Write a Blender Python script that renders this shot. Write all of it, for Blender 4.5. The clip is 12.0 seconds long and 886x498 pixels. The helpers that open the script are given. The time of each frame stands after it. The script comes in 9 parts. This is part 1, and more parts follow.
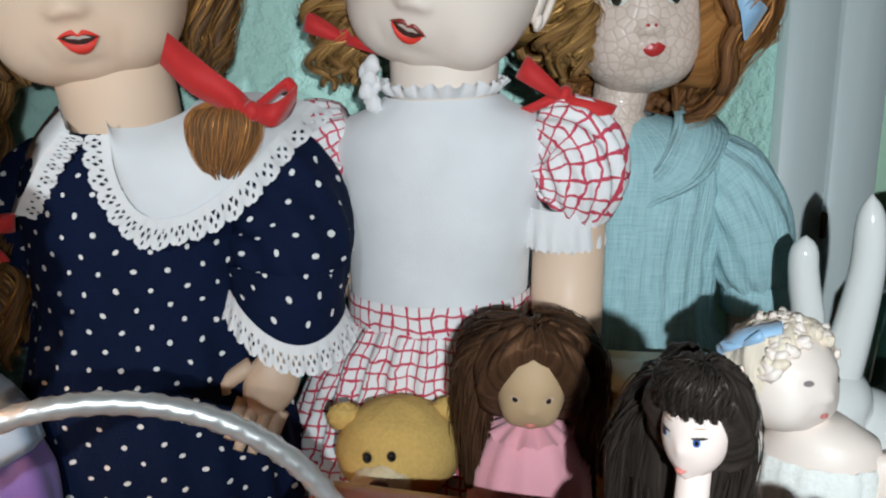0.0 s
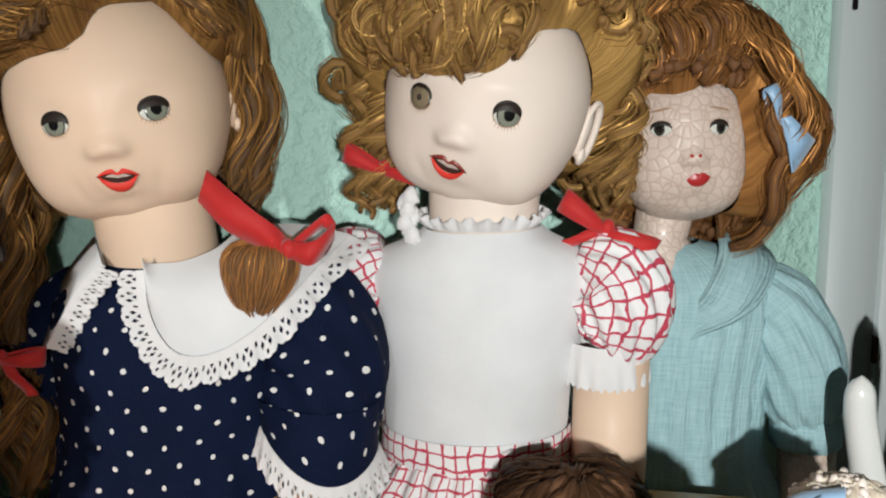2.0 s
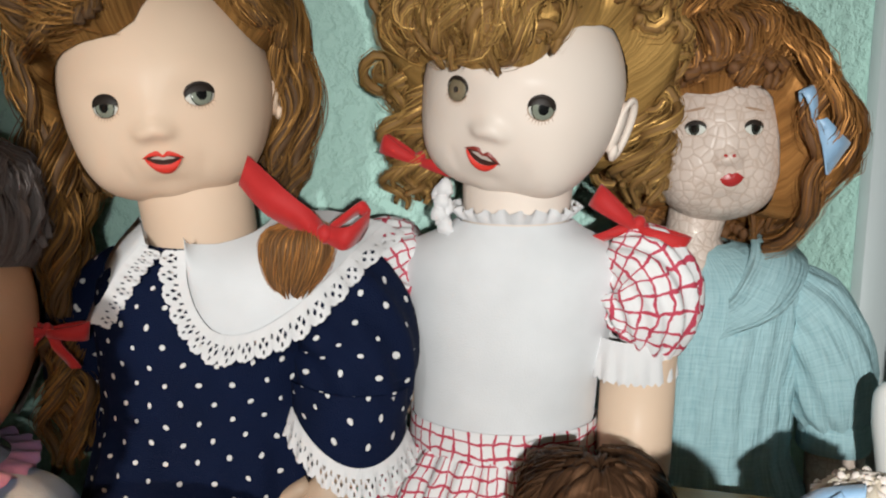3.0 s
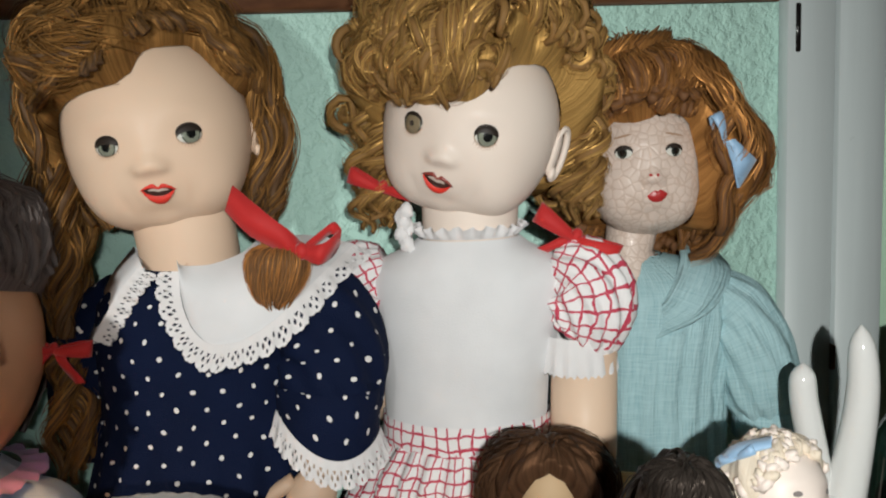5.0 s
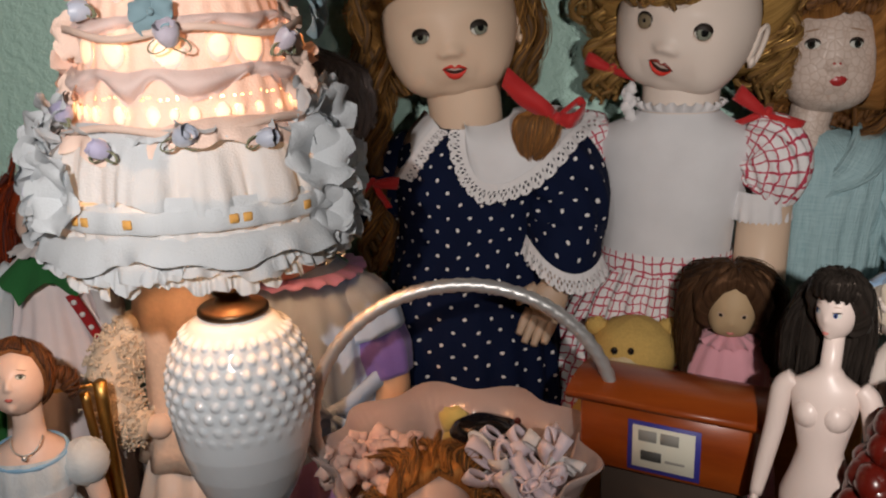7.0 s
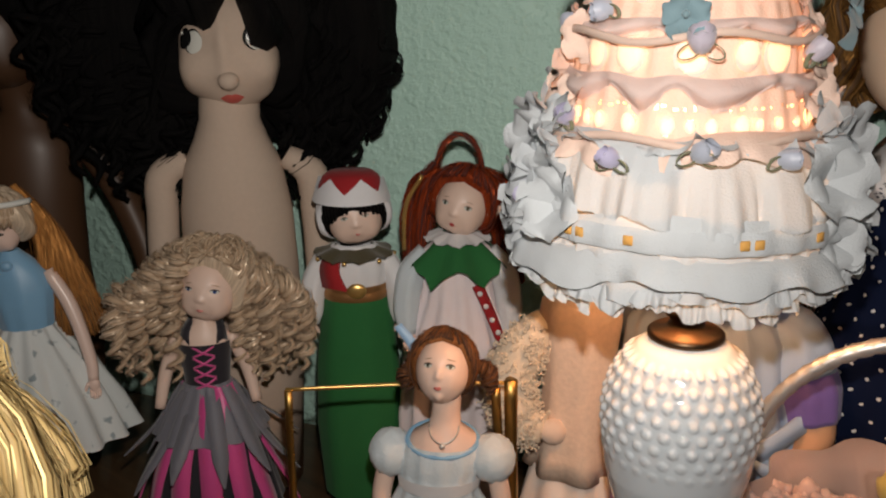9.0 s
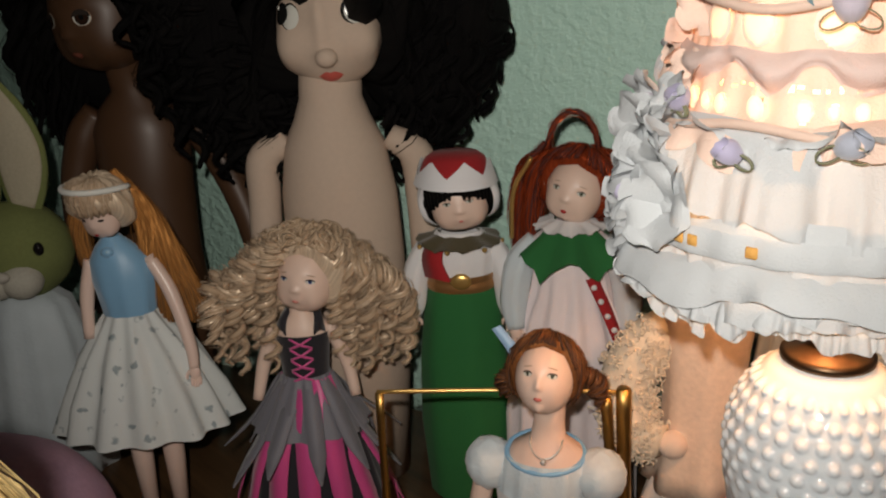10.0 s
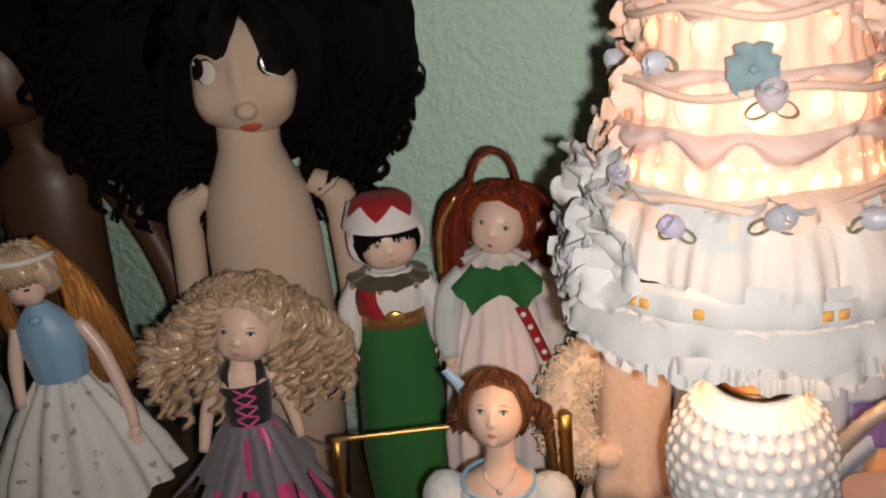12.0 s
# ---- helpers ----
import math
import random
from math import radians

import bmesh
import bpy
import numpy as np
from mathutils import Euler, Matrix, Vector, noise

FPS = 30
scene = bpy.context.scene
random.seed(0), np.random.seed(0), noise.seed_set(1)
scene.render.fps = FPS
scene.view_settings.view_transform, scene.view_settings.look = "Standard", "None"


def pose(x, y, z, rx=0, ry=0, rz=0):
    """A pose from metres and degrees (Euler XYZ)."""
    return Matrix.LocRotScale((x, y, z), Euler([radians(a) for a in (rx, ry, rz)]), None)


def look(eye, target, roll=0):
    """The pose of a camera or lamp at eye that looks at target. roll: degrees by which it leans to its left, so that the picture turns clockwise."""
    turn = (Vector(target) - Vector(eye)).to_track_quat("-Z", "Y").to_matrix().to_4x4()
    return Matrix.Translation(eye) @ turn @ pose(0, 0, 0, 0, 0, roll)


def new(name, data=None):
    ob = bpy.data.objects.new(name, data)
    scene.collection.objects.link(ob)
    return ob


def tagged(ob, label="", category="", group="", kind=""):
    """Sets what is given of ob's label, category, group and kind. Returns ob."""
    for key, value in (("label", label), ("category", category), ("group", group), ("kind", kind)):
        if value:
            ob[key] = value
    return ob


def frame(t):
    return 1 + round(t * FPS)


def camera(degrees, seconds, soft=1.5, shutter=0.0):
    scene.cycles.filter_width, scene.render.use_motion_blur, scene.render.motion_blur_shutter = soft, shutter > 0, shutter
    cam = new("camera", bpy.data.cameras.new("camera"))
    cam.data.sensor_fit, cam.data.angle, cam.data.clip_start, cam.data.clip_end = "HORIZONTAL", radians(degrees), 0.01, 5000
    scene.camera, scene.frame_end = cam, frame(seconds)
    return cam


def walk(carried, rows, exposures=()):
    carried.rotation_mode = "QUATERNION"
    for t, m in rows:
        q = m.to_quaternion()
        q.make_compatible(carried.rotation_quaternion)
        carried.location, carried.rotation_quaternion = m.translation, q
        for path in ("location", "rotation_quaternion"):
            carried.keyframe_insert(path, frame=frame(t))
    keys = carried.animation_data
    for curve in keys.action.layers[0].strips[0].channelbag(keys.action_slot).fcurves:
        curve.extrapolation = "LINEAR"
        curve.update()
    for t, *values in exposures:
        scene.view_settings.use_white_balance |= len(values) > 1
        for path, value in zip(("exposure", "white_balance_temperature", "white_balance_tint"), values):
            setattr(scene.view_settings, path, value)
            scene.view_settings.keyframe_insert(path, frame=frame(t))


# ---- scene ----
cam = camera(53.1, 12.0, soft=2.1)
PATH = [
    (0, (0.0725, -0.0217, 0.4247), (-0.1776, 1.8735, -0.1630), -1.99),
    (0.5, (0.0663, 0.0117, 0.4404), (-0.0690, 1.9540, -0.0172), -2.24),
    (1, (0.0562, -0.0004, 0.4500), (-0.2201, 1.9628, 0.1864), -1.52),
    (1.5, (0.0613, 0.0019, 0.4473), (-0.2328, 1.9581, 0.1524), -1.46),
    (2, (0.0662, 0.0003, 0.4532), (-0.2546, 1.9310, 0.0418), -1.73),
    (2.5, (0.0732, -0.0054, 0.4496), (-0.2919, 1.9225, 0.0624), -1.69),
    (2.7, (0.0713, -0.0082, 0.4483), (-0.3106, 1.9138, 0.0485), -1.13),
    (4.3, (0.0713, -0.0287, 0.4420), (-0.3619, 1.8858, 0.0586), 0.23),
    (4.5, (0.0774, -0.0382, 0.4280), (-0.3090, 1.8914, 0.0709), -1.04),
    (5, (0.0884, -0.0850, 0.4330), (-0.2418, 1.8679, 0.1555), -2.44),
    (5.5, (0.0953, -0.1285, 0.4353), (-0.2814, 1.7902, 0.0150), -3.64),
    (6, (0.1032, -0.1950, 0.4452), (-0.3212, 1.7045, -0.0151), -4.56),
    (6.5, (0.0979, -0.2558, 0.4676), (-0.4413, 1.6062, -0.0243), -4.16),
    (7, (0.0659, -0.2972, 0.4688), (-0.5755, 1.5096, -0.1005), -1.95),
    (7.5, (0.0138, -0.3259, 0.4732), (-0.7744, 1.4212, -0.0980), -1.96),
    (7.7, (-0.0012, -0.3403, 0.4764), (-0.8732, 1.3640, -0.1021), -2.37),
    (9.3, (-0.0742, -0.2930, 0.4759), (-1.3304, 1.1495, -0.1082), -1.42),
    (9.5, (-0.0793, -0.2730, 0.4861), (-1.3888, 1.1136, -0.1161), -2.72),
    (10, (-0.0892, -0.2409, 0.4774), (-1.4931, 1.0302, -0.1654), -2.85),
    (10.5, (-0.1002, -0.2407, 0.4844), (-1.5808, 0.9633, -0.1143), -3.21),
    (11, (-0.1134, -0.2693, 0.4972), (-1.6426, 0.8688, -0.1081), -1.85),
    (11.5, (-0.1146, -0.2837, 0.5188), (-1.5299, 0.9658, -0.1414), -1.78),
    (12, (-0.1118, -0.2808, 0.5382), (-1.3091, 1.1630, -0.1560), -4.71),
]
EXPOSURE = [(0.0, -0.15, 6100, 5), (0.5, 0.08, 7000, 11), (1.0, 0.0, 6900, 10), (2.5, 0.05, 6800, 9), (5.0, -0.15, 6900, 9), (5.5, -0.38, 6900, 9), (6.0, -0.74, 6800, 11), (6.5, -1.0, 7200, 16), (7.7, -1.08, 7500, 20), (9.3, -0.97, 7700, 16), (10.5, -0.75, 7800, 15), (11.0, -0.48, 7300, 11), (11.5, -0.56, 7700, 15), (12.0, -0.80, 8100, 21)]
walk(cam, [(t, look(eye, target, roll)) for t, eye, target, roll in PATH], EXPOSURE)

# ---- world and lights ----
world = bpy.data.worlds.new("dim_room")
world.use_nodes = True
world.node_tree.nodes["Background"].inputs[0].default_value = (0.75, 0.85, 0.9, 1)
world.node_tree.nodes["Background"].inputs[1].default_value = 0.03
scene.world = world


def point_lamp(name, place, watts, colour, radius):
    data = bpy.data.lights.new(name, "POINT")
    data.energy, data.color, data.shadow_soft_size = watts, colour, radius
    ob = new(name, data)
    ob.location = place
    return ob


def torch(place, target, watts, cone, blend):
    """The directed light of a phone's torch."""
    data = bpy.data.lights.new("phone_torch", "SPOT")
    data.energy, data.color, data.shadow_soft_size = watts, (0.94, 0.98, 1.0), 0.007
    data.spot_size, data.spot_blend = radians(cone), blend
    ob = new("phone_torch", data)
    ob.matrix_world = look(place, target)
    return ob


# two fixed spots stand in for the small white moving torch of the recording phone
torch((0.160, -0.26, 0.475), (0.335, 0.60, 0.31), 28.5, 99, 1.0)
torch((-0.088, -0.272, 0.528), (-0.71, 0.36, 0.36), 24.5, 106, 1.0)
# the bulb inside the frilled lamp shade
point_lamp("lamp_bulb_light", (-0.285, 0.218, 0.388), 1.75, (1.0, 0.54, 0.26), 0.018)


# ---- materials ----
class Nodes:
    """A node material with a short way to add and link nodes."""

    def __init__(self, name, rough=0.5, metal=0.0):
        self.mat = bpy.data.materials.new(name)
        self.mat.use_nodes = True
        self.tree = self.mat.node_tree
        self.bsdf = self.tree.nodes["Principled BSDF"]
        self.bsdf.inputs["Roughness"].default_value = rough
        self.bsdf.inputs["Metallic"].default_value = metal

    def put(self, socket, value):
        if isinstance(value, bpy.types.NodeSocket):
            self.tree.links.new(value, socket)
        elif isinstance(value, tuple) and len(value) == 3 and socket.type == "RGBA":
            socket.default_value = (*value, 1)
        else:
            socket.default_value = value

    def node(self, kind, out=0, props=(), **inputs):
        n = self.tree.nodes.new(kind)
        for key, value in props:
            if key == "operation":
                n.operation = value
            else:
                n.data_type = value
        for key, value in inputs.items():
            key = int(key[1:]) if key[0] == "i" and key[1:].isdigit() else key.replace("_", " ")
            self.put(n.inputs[key], value)
        return n.outputs[out]

    def math(self, op, a, b=0.0, c=0.0):
        return self.node("ShaderNodeMath", props=[("operation", op)], i0=a, i1=b, i2=c)

    def mix(self, factor, a, b):
        return self.node("ShaderNodeMix", 2, [("data_type", "RGBA")], i0=factor, i6=a, i7=b)

    def coords(self, uv=False):
        return self.node("ShaderNodeTexCoord", 2 if uv else 3)

    def noise(self, scale, detail=3.0, vector=None, rough=0.5):
        n = self.tree.nodes.new("ShaderNodeTexNoise")
        n.inputs["Scale"].default_value, n.inputs["Detail"].default_value = scale, detail
        n.inputs["Roughness"].default_value = rough
        self.tree.links.new(vector or self.coords(), n.inputs["Vector"])
        return n.outputs[0]

    def ramp(self, value, stops):
        n = self.tree.nodes.new("ShaderNodeValToRGB")
        while len(n.color_ramp.elements) < len(stops):
            n.color_ramp.elements.new(0.5)
        for e, (p, c) in zip(n.color_ramp.elements, stops):
            e.position, e.color = p, (*c, 1)
        self.put(n.inputs[0], value)
        return n.outputs[0]

    def bump(self, height, strength=0.3, distance=0.001):
        self.put(self.bsdf.inputs["Normal"], self.node("ShaderNodeBump", Strength=strength, Distance=distance, Height=height))

    def colour(self, value):
        self.put(self.bsdf.inputs["Base Color"], value)
        return self.mat


def dim(c, f):
    return tuple(min(1.0, v * f) for v in c)


def plain(name, c, rough=0.5, metal=0.0, vary=0.12, scale=60.0, bump=0.15, coat=0.0):
    k = Nodes(name, rough, metal)
    n = k.noise(scale, 4)
    big = k.noise(scale * 0.12, 2)
    k.bump(n, bump, 0.0006)
    k.bsdf.inputs["Coat Weight"].default_value = coat
    mixed = k.mix(n, dim(c, 1 - vary), dim(c, 1 + vary))
    return k.colour(k.mix(k.math("MULTIPLY", big, vary * 2), mixed, dim(c, 0.75)))


def skin(name, c, rough=0.3, coat=0.25, blush=None):
    k = Nodes(name, rough)
    k.bsdf.inputs["Coat Weight"].default_value = coat
    k.bsdf.inputs["Coat Roughness"].default_value = 0.30
    big = k.noise(14, 2)
    fine = k.noise(160, 3)
    k.bump(fine, 0.05, 0.0003)
    return k.colour(k.mix(big, c, blush or dim(c, 0.9)))


def crazed(name, c, line):
    """Old painted composition with a net of fine cracks."""
    k = Nodes(name, 0.45)
    v = k.tree.nodes.new("ShaderNodeTexVoronoi")
    v.feature = "DISTANCE_TO_EDGE"
    v.inputs["Scale"].default_value = 150
    v.inputs["Randomness"].default_value = 0.85
    k.tree.links.new(k.coords(), v.inputs["Vector"])
    crack = k.node("ShaderNodeMapRange", Value=v.outputs[0], From_Min=0.0, From_Max=0.10)
    k.bump(k.node("ShaderNodeMapRange", Value=v.outputs[0], From_Min=0.0, From_Max=0.22), 0.30, 0.0010)
    k.bsdf.inputs["Coat Weight"].default_value = 0.15
    return k.colour(k.mix(crack, line, k.mix(k.noise(30), c, dim(c, 0.88))))


def cloth(name, c, rough=0.85, scale=900.0, fold=0.2, sheen=0.3):
    k = Nodes(name, rough)
    k.bsdf.inputs["Sheen Weight"].default_value = sheen
    uv = k.coords(True)
    weave = k.noise(scale, 1, uv)
    soft = k.noise(28, 3)
    k.bump(k.math("ADD", k.math("MULTIPLY", weave, 0.25), soft), fold, 0.004)
    return k.colour(k.mix(soft, dim(c, 0.86), dim(c, 1.08)))


def slub(name, c, thread):
    """A thin cloth with long uneven threads."""
    k = Nodes(name, 0.75)
    uv = k.coords(True)
    m = k.node("ShaderNodeMapping", Vector=uv, Scale=(520.0, 40.0, 1.0))
    n = k.noise(1.0, 3, m)
    m2 = k.node("ShaderNodeMapping", Vector=uv, Scale=(40.0, 700.0, 1.0))
    n2 = k.noise(1.0, 2, m2)
    soft = k.noise(26, 3)
    k.bump(k.math("ADD", k.math("MULTIPLY", n, 0.3), soft), 0.75, 0.008)
    t = k.math("MULTIPLY", k.math("ADD", n, n2), 0.5)
    return k.colour(k.ramp(t, [(0.3, c), (0.62, thread)]))


def cell(k, uv, size, brick=False):
    """The place inside a cell of a square net, from -0.5 to 0.5."""
    s = k.node("ShaderNodeSeparateXYZ", Vector=uv)
    sep = s.node
    u = k.math("DIVIDE", sep.outputs[0], size)
    v = k.math("DIVIDE", sep.outputs[1], size)
    if brick:
        row = k.math("MODULO", k.math("FLOOR", v), 2.0)
        u = k.math("ADD", u, k.math("MULTIPLY", k.math("ABSOLUTE", row), 0.5))
    return k.math("SUBTRACT", k.math("FRACT", u), 0.5), k.math("SUBTRACT", k.math("FRACT", v), 0.5)


def dotted(name, c, dot, wide, tall, radius):
    k = Nodes(name, 0.8)
    uv = k.coords(True)
    bent = k.node("ShaderNodeTexNoise", 1, Vector=k.coords(), Scale=30.0, Detail=1.0)
    off = k.node("ShaderNodeVectorMath", props=[("operation", "MULTIPLY_ADD")], i0=bent, i1=(0.012, 0.012, 0.0), i2=uv)
    u, v = cell(k, k.node("ShaderNodeVectorMath", props=[("operation", "MULTIPLY")], i0=off, i1=(1.0, wide / tall, 1.0)), wide, True)
    u, v = k.math("MULTIPLY", u, wide), k.math("MULTIPLY", v, tall)
    d = k.math("SQRT", k.math("ADD", k.math("MULTIPLY", u, u), k.math("MULTIPLY", v, v)))
    mask = k.math("LESS_THAN", d, radius)
    soft = k.noise(24, 3)
    weave = k.noise(1100, 1, uv)
    k.bump(k.math("ADD", k.math("MULTIPLY", weave, 0.2), soft), 0.6, 0.007)
    k.bsdf.inputs["Specular IOR Level"].default_value = 0.15
    ground = k.mix(soft, dim(c, 0.7), dim(c, 1.25))
    return k.colour(k.mix(mask, ground, dot))


def checked(name, c, line, size, width):
    k = Nodes(name, 0.8)
    uv = k.coords(True)
    bent = k.node("ShaderNodeTexNoise", 1, Vector=k.coords(), Scale=75.0, Detail=2.0)
    off = k.node("ShaderNodeVectorMath", props=[("operation", "MULTIPLY_ADD")], i0=bent, i1=(0.008, 0.008, 0.0), i2=uv)
    u, v = cell(k, off, size)
    inside = k.math("MINIMUM", k.math("SUBTRACT", 0.5, k.math("ABSOLUTE", u)), k.math("SUBTRACT", 0.5, k.math("ABSOLUTE", v)))
    mask = k.math("LESS_THAN", inside, width)
    soft = k.noise(30, 3)
    k.bump(soft, 0.35, 0.004)
    return k.colour(k.mix(mask, k.mix(soft, dim(c, 0.9), c), line))


def hair(name, dark, light, rough=0.40, fine=700.0, shine=0.20):
    """Fibres along the lock, lighter and darker from strand to strand."""
    k = Nodes(name, rough)
    uv = k.coords(True)
    m = k.node("ShaderNodeMapping", Vector=uv, Scale=(fine, 9.0, 1.0))
    n = k.noise(1.0, 4, m, 0.65)
    m2 = k.node("ShaderNodeMapping", Vector=uv, Scale=(fine * 3.5, 14.0, 1.0))
    n2 = k.noise(1.0, 2, m2)
    big = k.noise(22, 2)
    t = k.math("ADD", k.math("MULTIPLY", n, 0.6), k.math("ADD", k.math("MULTIPLY", n2, 0.25), k.math("MULTIPLY", big, 0.25)))
    k.bump(k.math("ADD", n, n2), 0.4, 0.0012)
    k.bsdf.inputs["Metallic"].default_value = shine
    k.bsdf.inputs["Anisotropic"].default_value = 0.5
    k.bsdf.inputs["Specular Tint"].default_value = (*dim(light, 1.6), 1)
    return k.colour(k.ramp(t, [(0.36, dark), (0.70, light)]))


def metal(name, c, rough=0.25):
    return plain(name, c, rough, 1.0, 0.1, 120, 0.1)


SKIN_PALE = skin("pale_painted_skin", (0.79, 0.69, 0.61), 0.66, 0.12, (0.79, 0.66, 0.57))
SKIN_WARM = skin("warm_painted_skin", (0.76, 0.575, 0.43), 0.66, 0.10, (0.75, 0.53, 0.38))
SKIN_TAN = skin("tan_worn_skin", (0.55, 0.40, 0.29), 0.55, 0.05, (0.46, 0.31, 0.21))
SKIN_OLD = crazed("crazed_painted_skin", (0.72, 0.58, 0.50), (0.56, 0.42, 0.34))
SKIN_VINYL = skin("pink_vinyl_skin", (0.84, 0.62, 0.53), 0.35, 0.15)
SKIN_ORANGE = skin("orange_vinyl_skin", (0.84, 0.46, 0.26), 0.45, 0.1)
SKIN_BROWN = skin("brown_vinyl_skin", (0.085, 0.040, 0.020), 0.46, 0.06)
SKIN_CLOTH = plain("beige_cloth_skin", (0.57, 0.44, 0.35), 0.85, 0, 0.06, 200, 0.1)
SKIN_PORCELAIN = skin("porcelain_skin", (0.76, 0.58, 0.48), 0.42, 0.05, (0.75, 0.52, 0.43))
BISQUE = skin("white_bisque", (0.78, 0.70, 0.64), 0.5, 0.05, (0.76, 0.62, 0.54))
LIP = plain("red_lip_paint", (0.72, 0.035, 0.02), 0.6, 0, 0.1)
LIP_DARK = plain("dark_red_lip_paint", (0.45, 0.03, 0.03), 0.35, 0, 0.1)
LIP_PINK = plain("pink_lip_paint", (0.62, 0.2, 0.17), 0.4, 0, 0.1)
MOUTH = plain("dark_mouth", (0.05, 0.02, 0.015), 0.5)
TEETH = plain("doll_teeth", (0.55, 0.46, 0.40), 0.4)
EYE_WHITE = plain("eye_white", (0.70, 0.70, 0.64), 0.08, 0, 0.03, 60, 0.0, 1.0)
IRIS = plain("grey_green_iris", (0.26, 0.28, 0.22), 0.12, 0, 0.45, 1400, 0.0, 1.0)
IRIS_RING = plain("dark_iris_ring", (0.050, 0.055, 0.045), 0.05, 0, 0.3, 900, 0.0, 1.0)
IRIS_DULL = plain("dull_brown_iris", (0.24, 0.19, 0.12), 0.20, 0, 0.4, 900, 0.0, 0.4)
LIP_BROWN = plain("worn_brown_lip_paint", (0.26, 0.035, 0.025), 0.4, 0, 0.2)
IRIS_BLUE = plain("blue_iris", (0.06, 0.12, 0.35), 0.1, 0, 0.2, 900, 0.0, 0.6)
PUPIL = plain("black_pupil", (0.008, 0.008, 0.008), 0.16, 0, 0.0, 60, 0.0, 1.0)
LASH = plain("black_brown_lash", (0.02, 0.012, 0.008), 0.6)
BROW = plain("thin_brown_brow", (0.42, 0.26, 0.17), 0.6)
HAIR_AUBURN = hair("auburn_hair", (0.046, 0.019, 0.0065), (0.38, 0.190, 0.060))
HAIR_HONEY = hair("honey_hair", (0.120, 0.060, 0.017), (0.62, 0.365, 0.120))
HAIR_COPPER = hair("copper_hair", (0.080, 0.029, 0.009), (0.48, 0.22, 0.070))
HAIR_BLACK = hair("black_hair", (0.0035, 0.0034, 0.0038), (0.0095, 0.0088, 0.0085), 0.7, 700.0, 0.0)
HAIR_SABLE = hair("brown_black_hair", (0.007, 0.005, 0.004), (0.050, 0.040, 0.034), 0.30, 700.0, 0.2)
HAIR_DARK = hair("dark_brown_hair", (0.02, 0.01, 0.006), (0.13, 0.065, 0.035))
HAIR_GREY = hair("grey_brown_hair", (0.07, 0.055, 0.052), (0.26, 0.22, 0.21), 0.7, 700.0, 0.1)
HAIR_BLOND = hair("blond_hair", (0.40, 0.27, 0.18), (0.94, 0.76, 0.57), 0.36, 700.0, 0.20)
HAIR_RED = hair("red_hair", (0.085, 0.011, 0.005), (0.40, 0.066, 0.022), 0.3)
HAIR_CHESTNUT = hair("chestnut_hair", (0.045, 0.015, 0.006), (0.32, 0.12, 0.045), 0.36)
HAIR_GINGER = hair("ginger_hair", (0.20, 0.075, 0.020), (0.62, 0.28, 0.09), 0.45, 700.0, 0.25)
WHITE_CLOTH = cloth("white_cotton", (0.74, 0.74, 0.75))
LACE = cloth("white_lace", (0.82, 0.80, 0.80), 0.8, 2400, 0.5)
NAVY = dotted("navy_dotted_cotton", (0.0026, 0.0078, 0.032), (0.78, 0.76, 0.74), 0.0205, 0.0118, 0.0016)
CHECK = checked("red_checked_cotton", (0.82, 0.80, 0.80), (0.52, 0.05, 0.09), 0.0092, 0.088)
BLUE_SLUB = slub("sky_blue_cotton", (0.27, 0.46, 0.50), (0.42, 0.62, 0.65))
RED_RIBBON = cloth("red_satin_ribbon", (0.52, 0.012, 0.012), 0.72)
BLUE_RIBBON = cloth("pale_blue_ribbon", (0.30, 0.48, 0.68), 0.4)
PINK_CLOTH = cloth("pink_cotton", (0.72, 0.33, 0.38))
PALE_BLUE = cloth("pale_blue_cloth", (0.42, 0.55, 0.72), 0.7)
PURPLE = cloth("purple_satin", (0.22, 0.14, 0.45), 0.45)
LILAC = cloth("lilac_cloth", (0.55, 0.30, 0.58), 0.7)
GREEN_FELT = cloth("green_felt", (0.008, 0.135, 0.034), 0.9, 900.0, 0.2, 0.06)
RED_FELT = cloth("red_felt", (0.36, 0.012, 0.016), 0.9, 900.0, 0.2, 0.06)
GOLD = plain("gold_metal", (0.70, 0.44, 0.15), 0.3, 0.75, 0.1, 120, 0.1)
SILVER = plain("silver_metal", (0.66, 0.66, 0.65), 0.38, 0.65, 0.1, 120, 0.1)
BRASS_DARK = metal("dark_bronze", (0.12, 0.075, 0.045), 0.4)
HAIRS = {HAIR_SABLE: 0.5, HAIR_CHESTNUT: 0.5, HAIR_AUBURN: 0.42, HAIR_HONEY: 0.27, HAIR_COPPER: 0.37, HAIR_BLACK: 0.10, HAIR_DARK: 0.4, HAIR_GREY: 0.5, HAIR_BLOND: 0.3, HAIR_RED: 0.5, HAIR_GINGER: 0.4}
# darker core tones put the shade inside a lock into the colour
CORE_SHADES = {HAIR_AUBURN: (0.105, 0.050, 0.017), HAIR_HONEY: (0.25, 0.128, 0.036), HAIR_COPPER: (0.165, 0.068, 0.022), HAIR_CHESTNUT: (0.060, 0.021, 0.008), HAIR_RED: (0.075, 0.010, 0.005), HAIR_BLOND: (0.50, 0.35, 0.23), HAIR_GINGER: (0.17, 0.075, 0.022)}
CORES = {m: plain(m.name + "_core_shade", c, 0.75, 0, 0.35, 90, 0.4) for m, c in CORE_SHADES.items()}
BLACK_GLOSS = plain("black_gloss", (0.012, 0.010, 0.010), 0.15, 0, 0.1, 60, 0.05, 0.5)


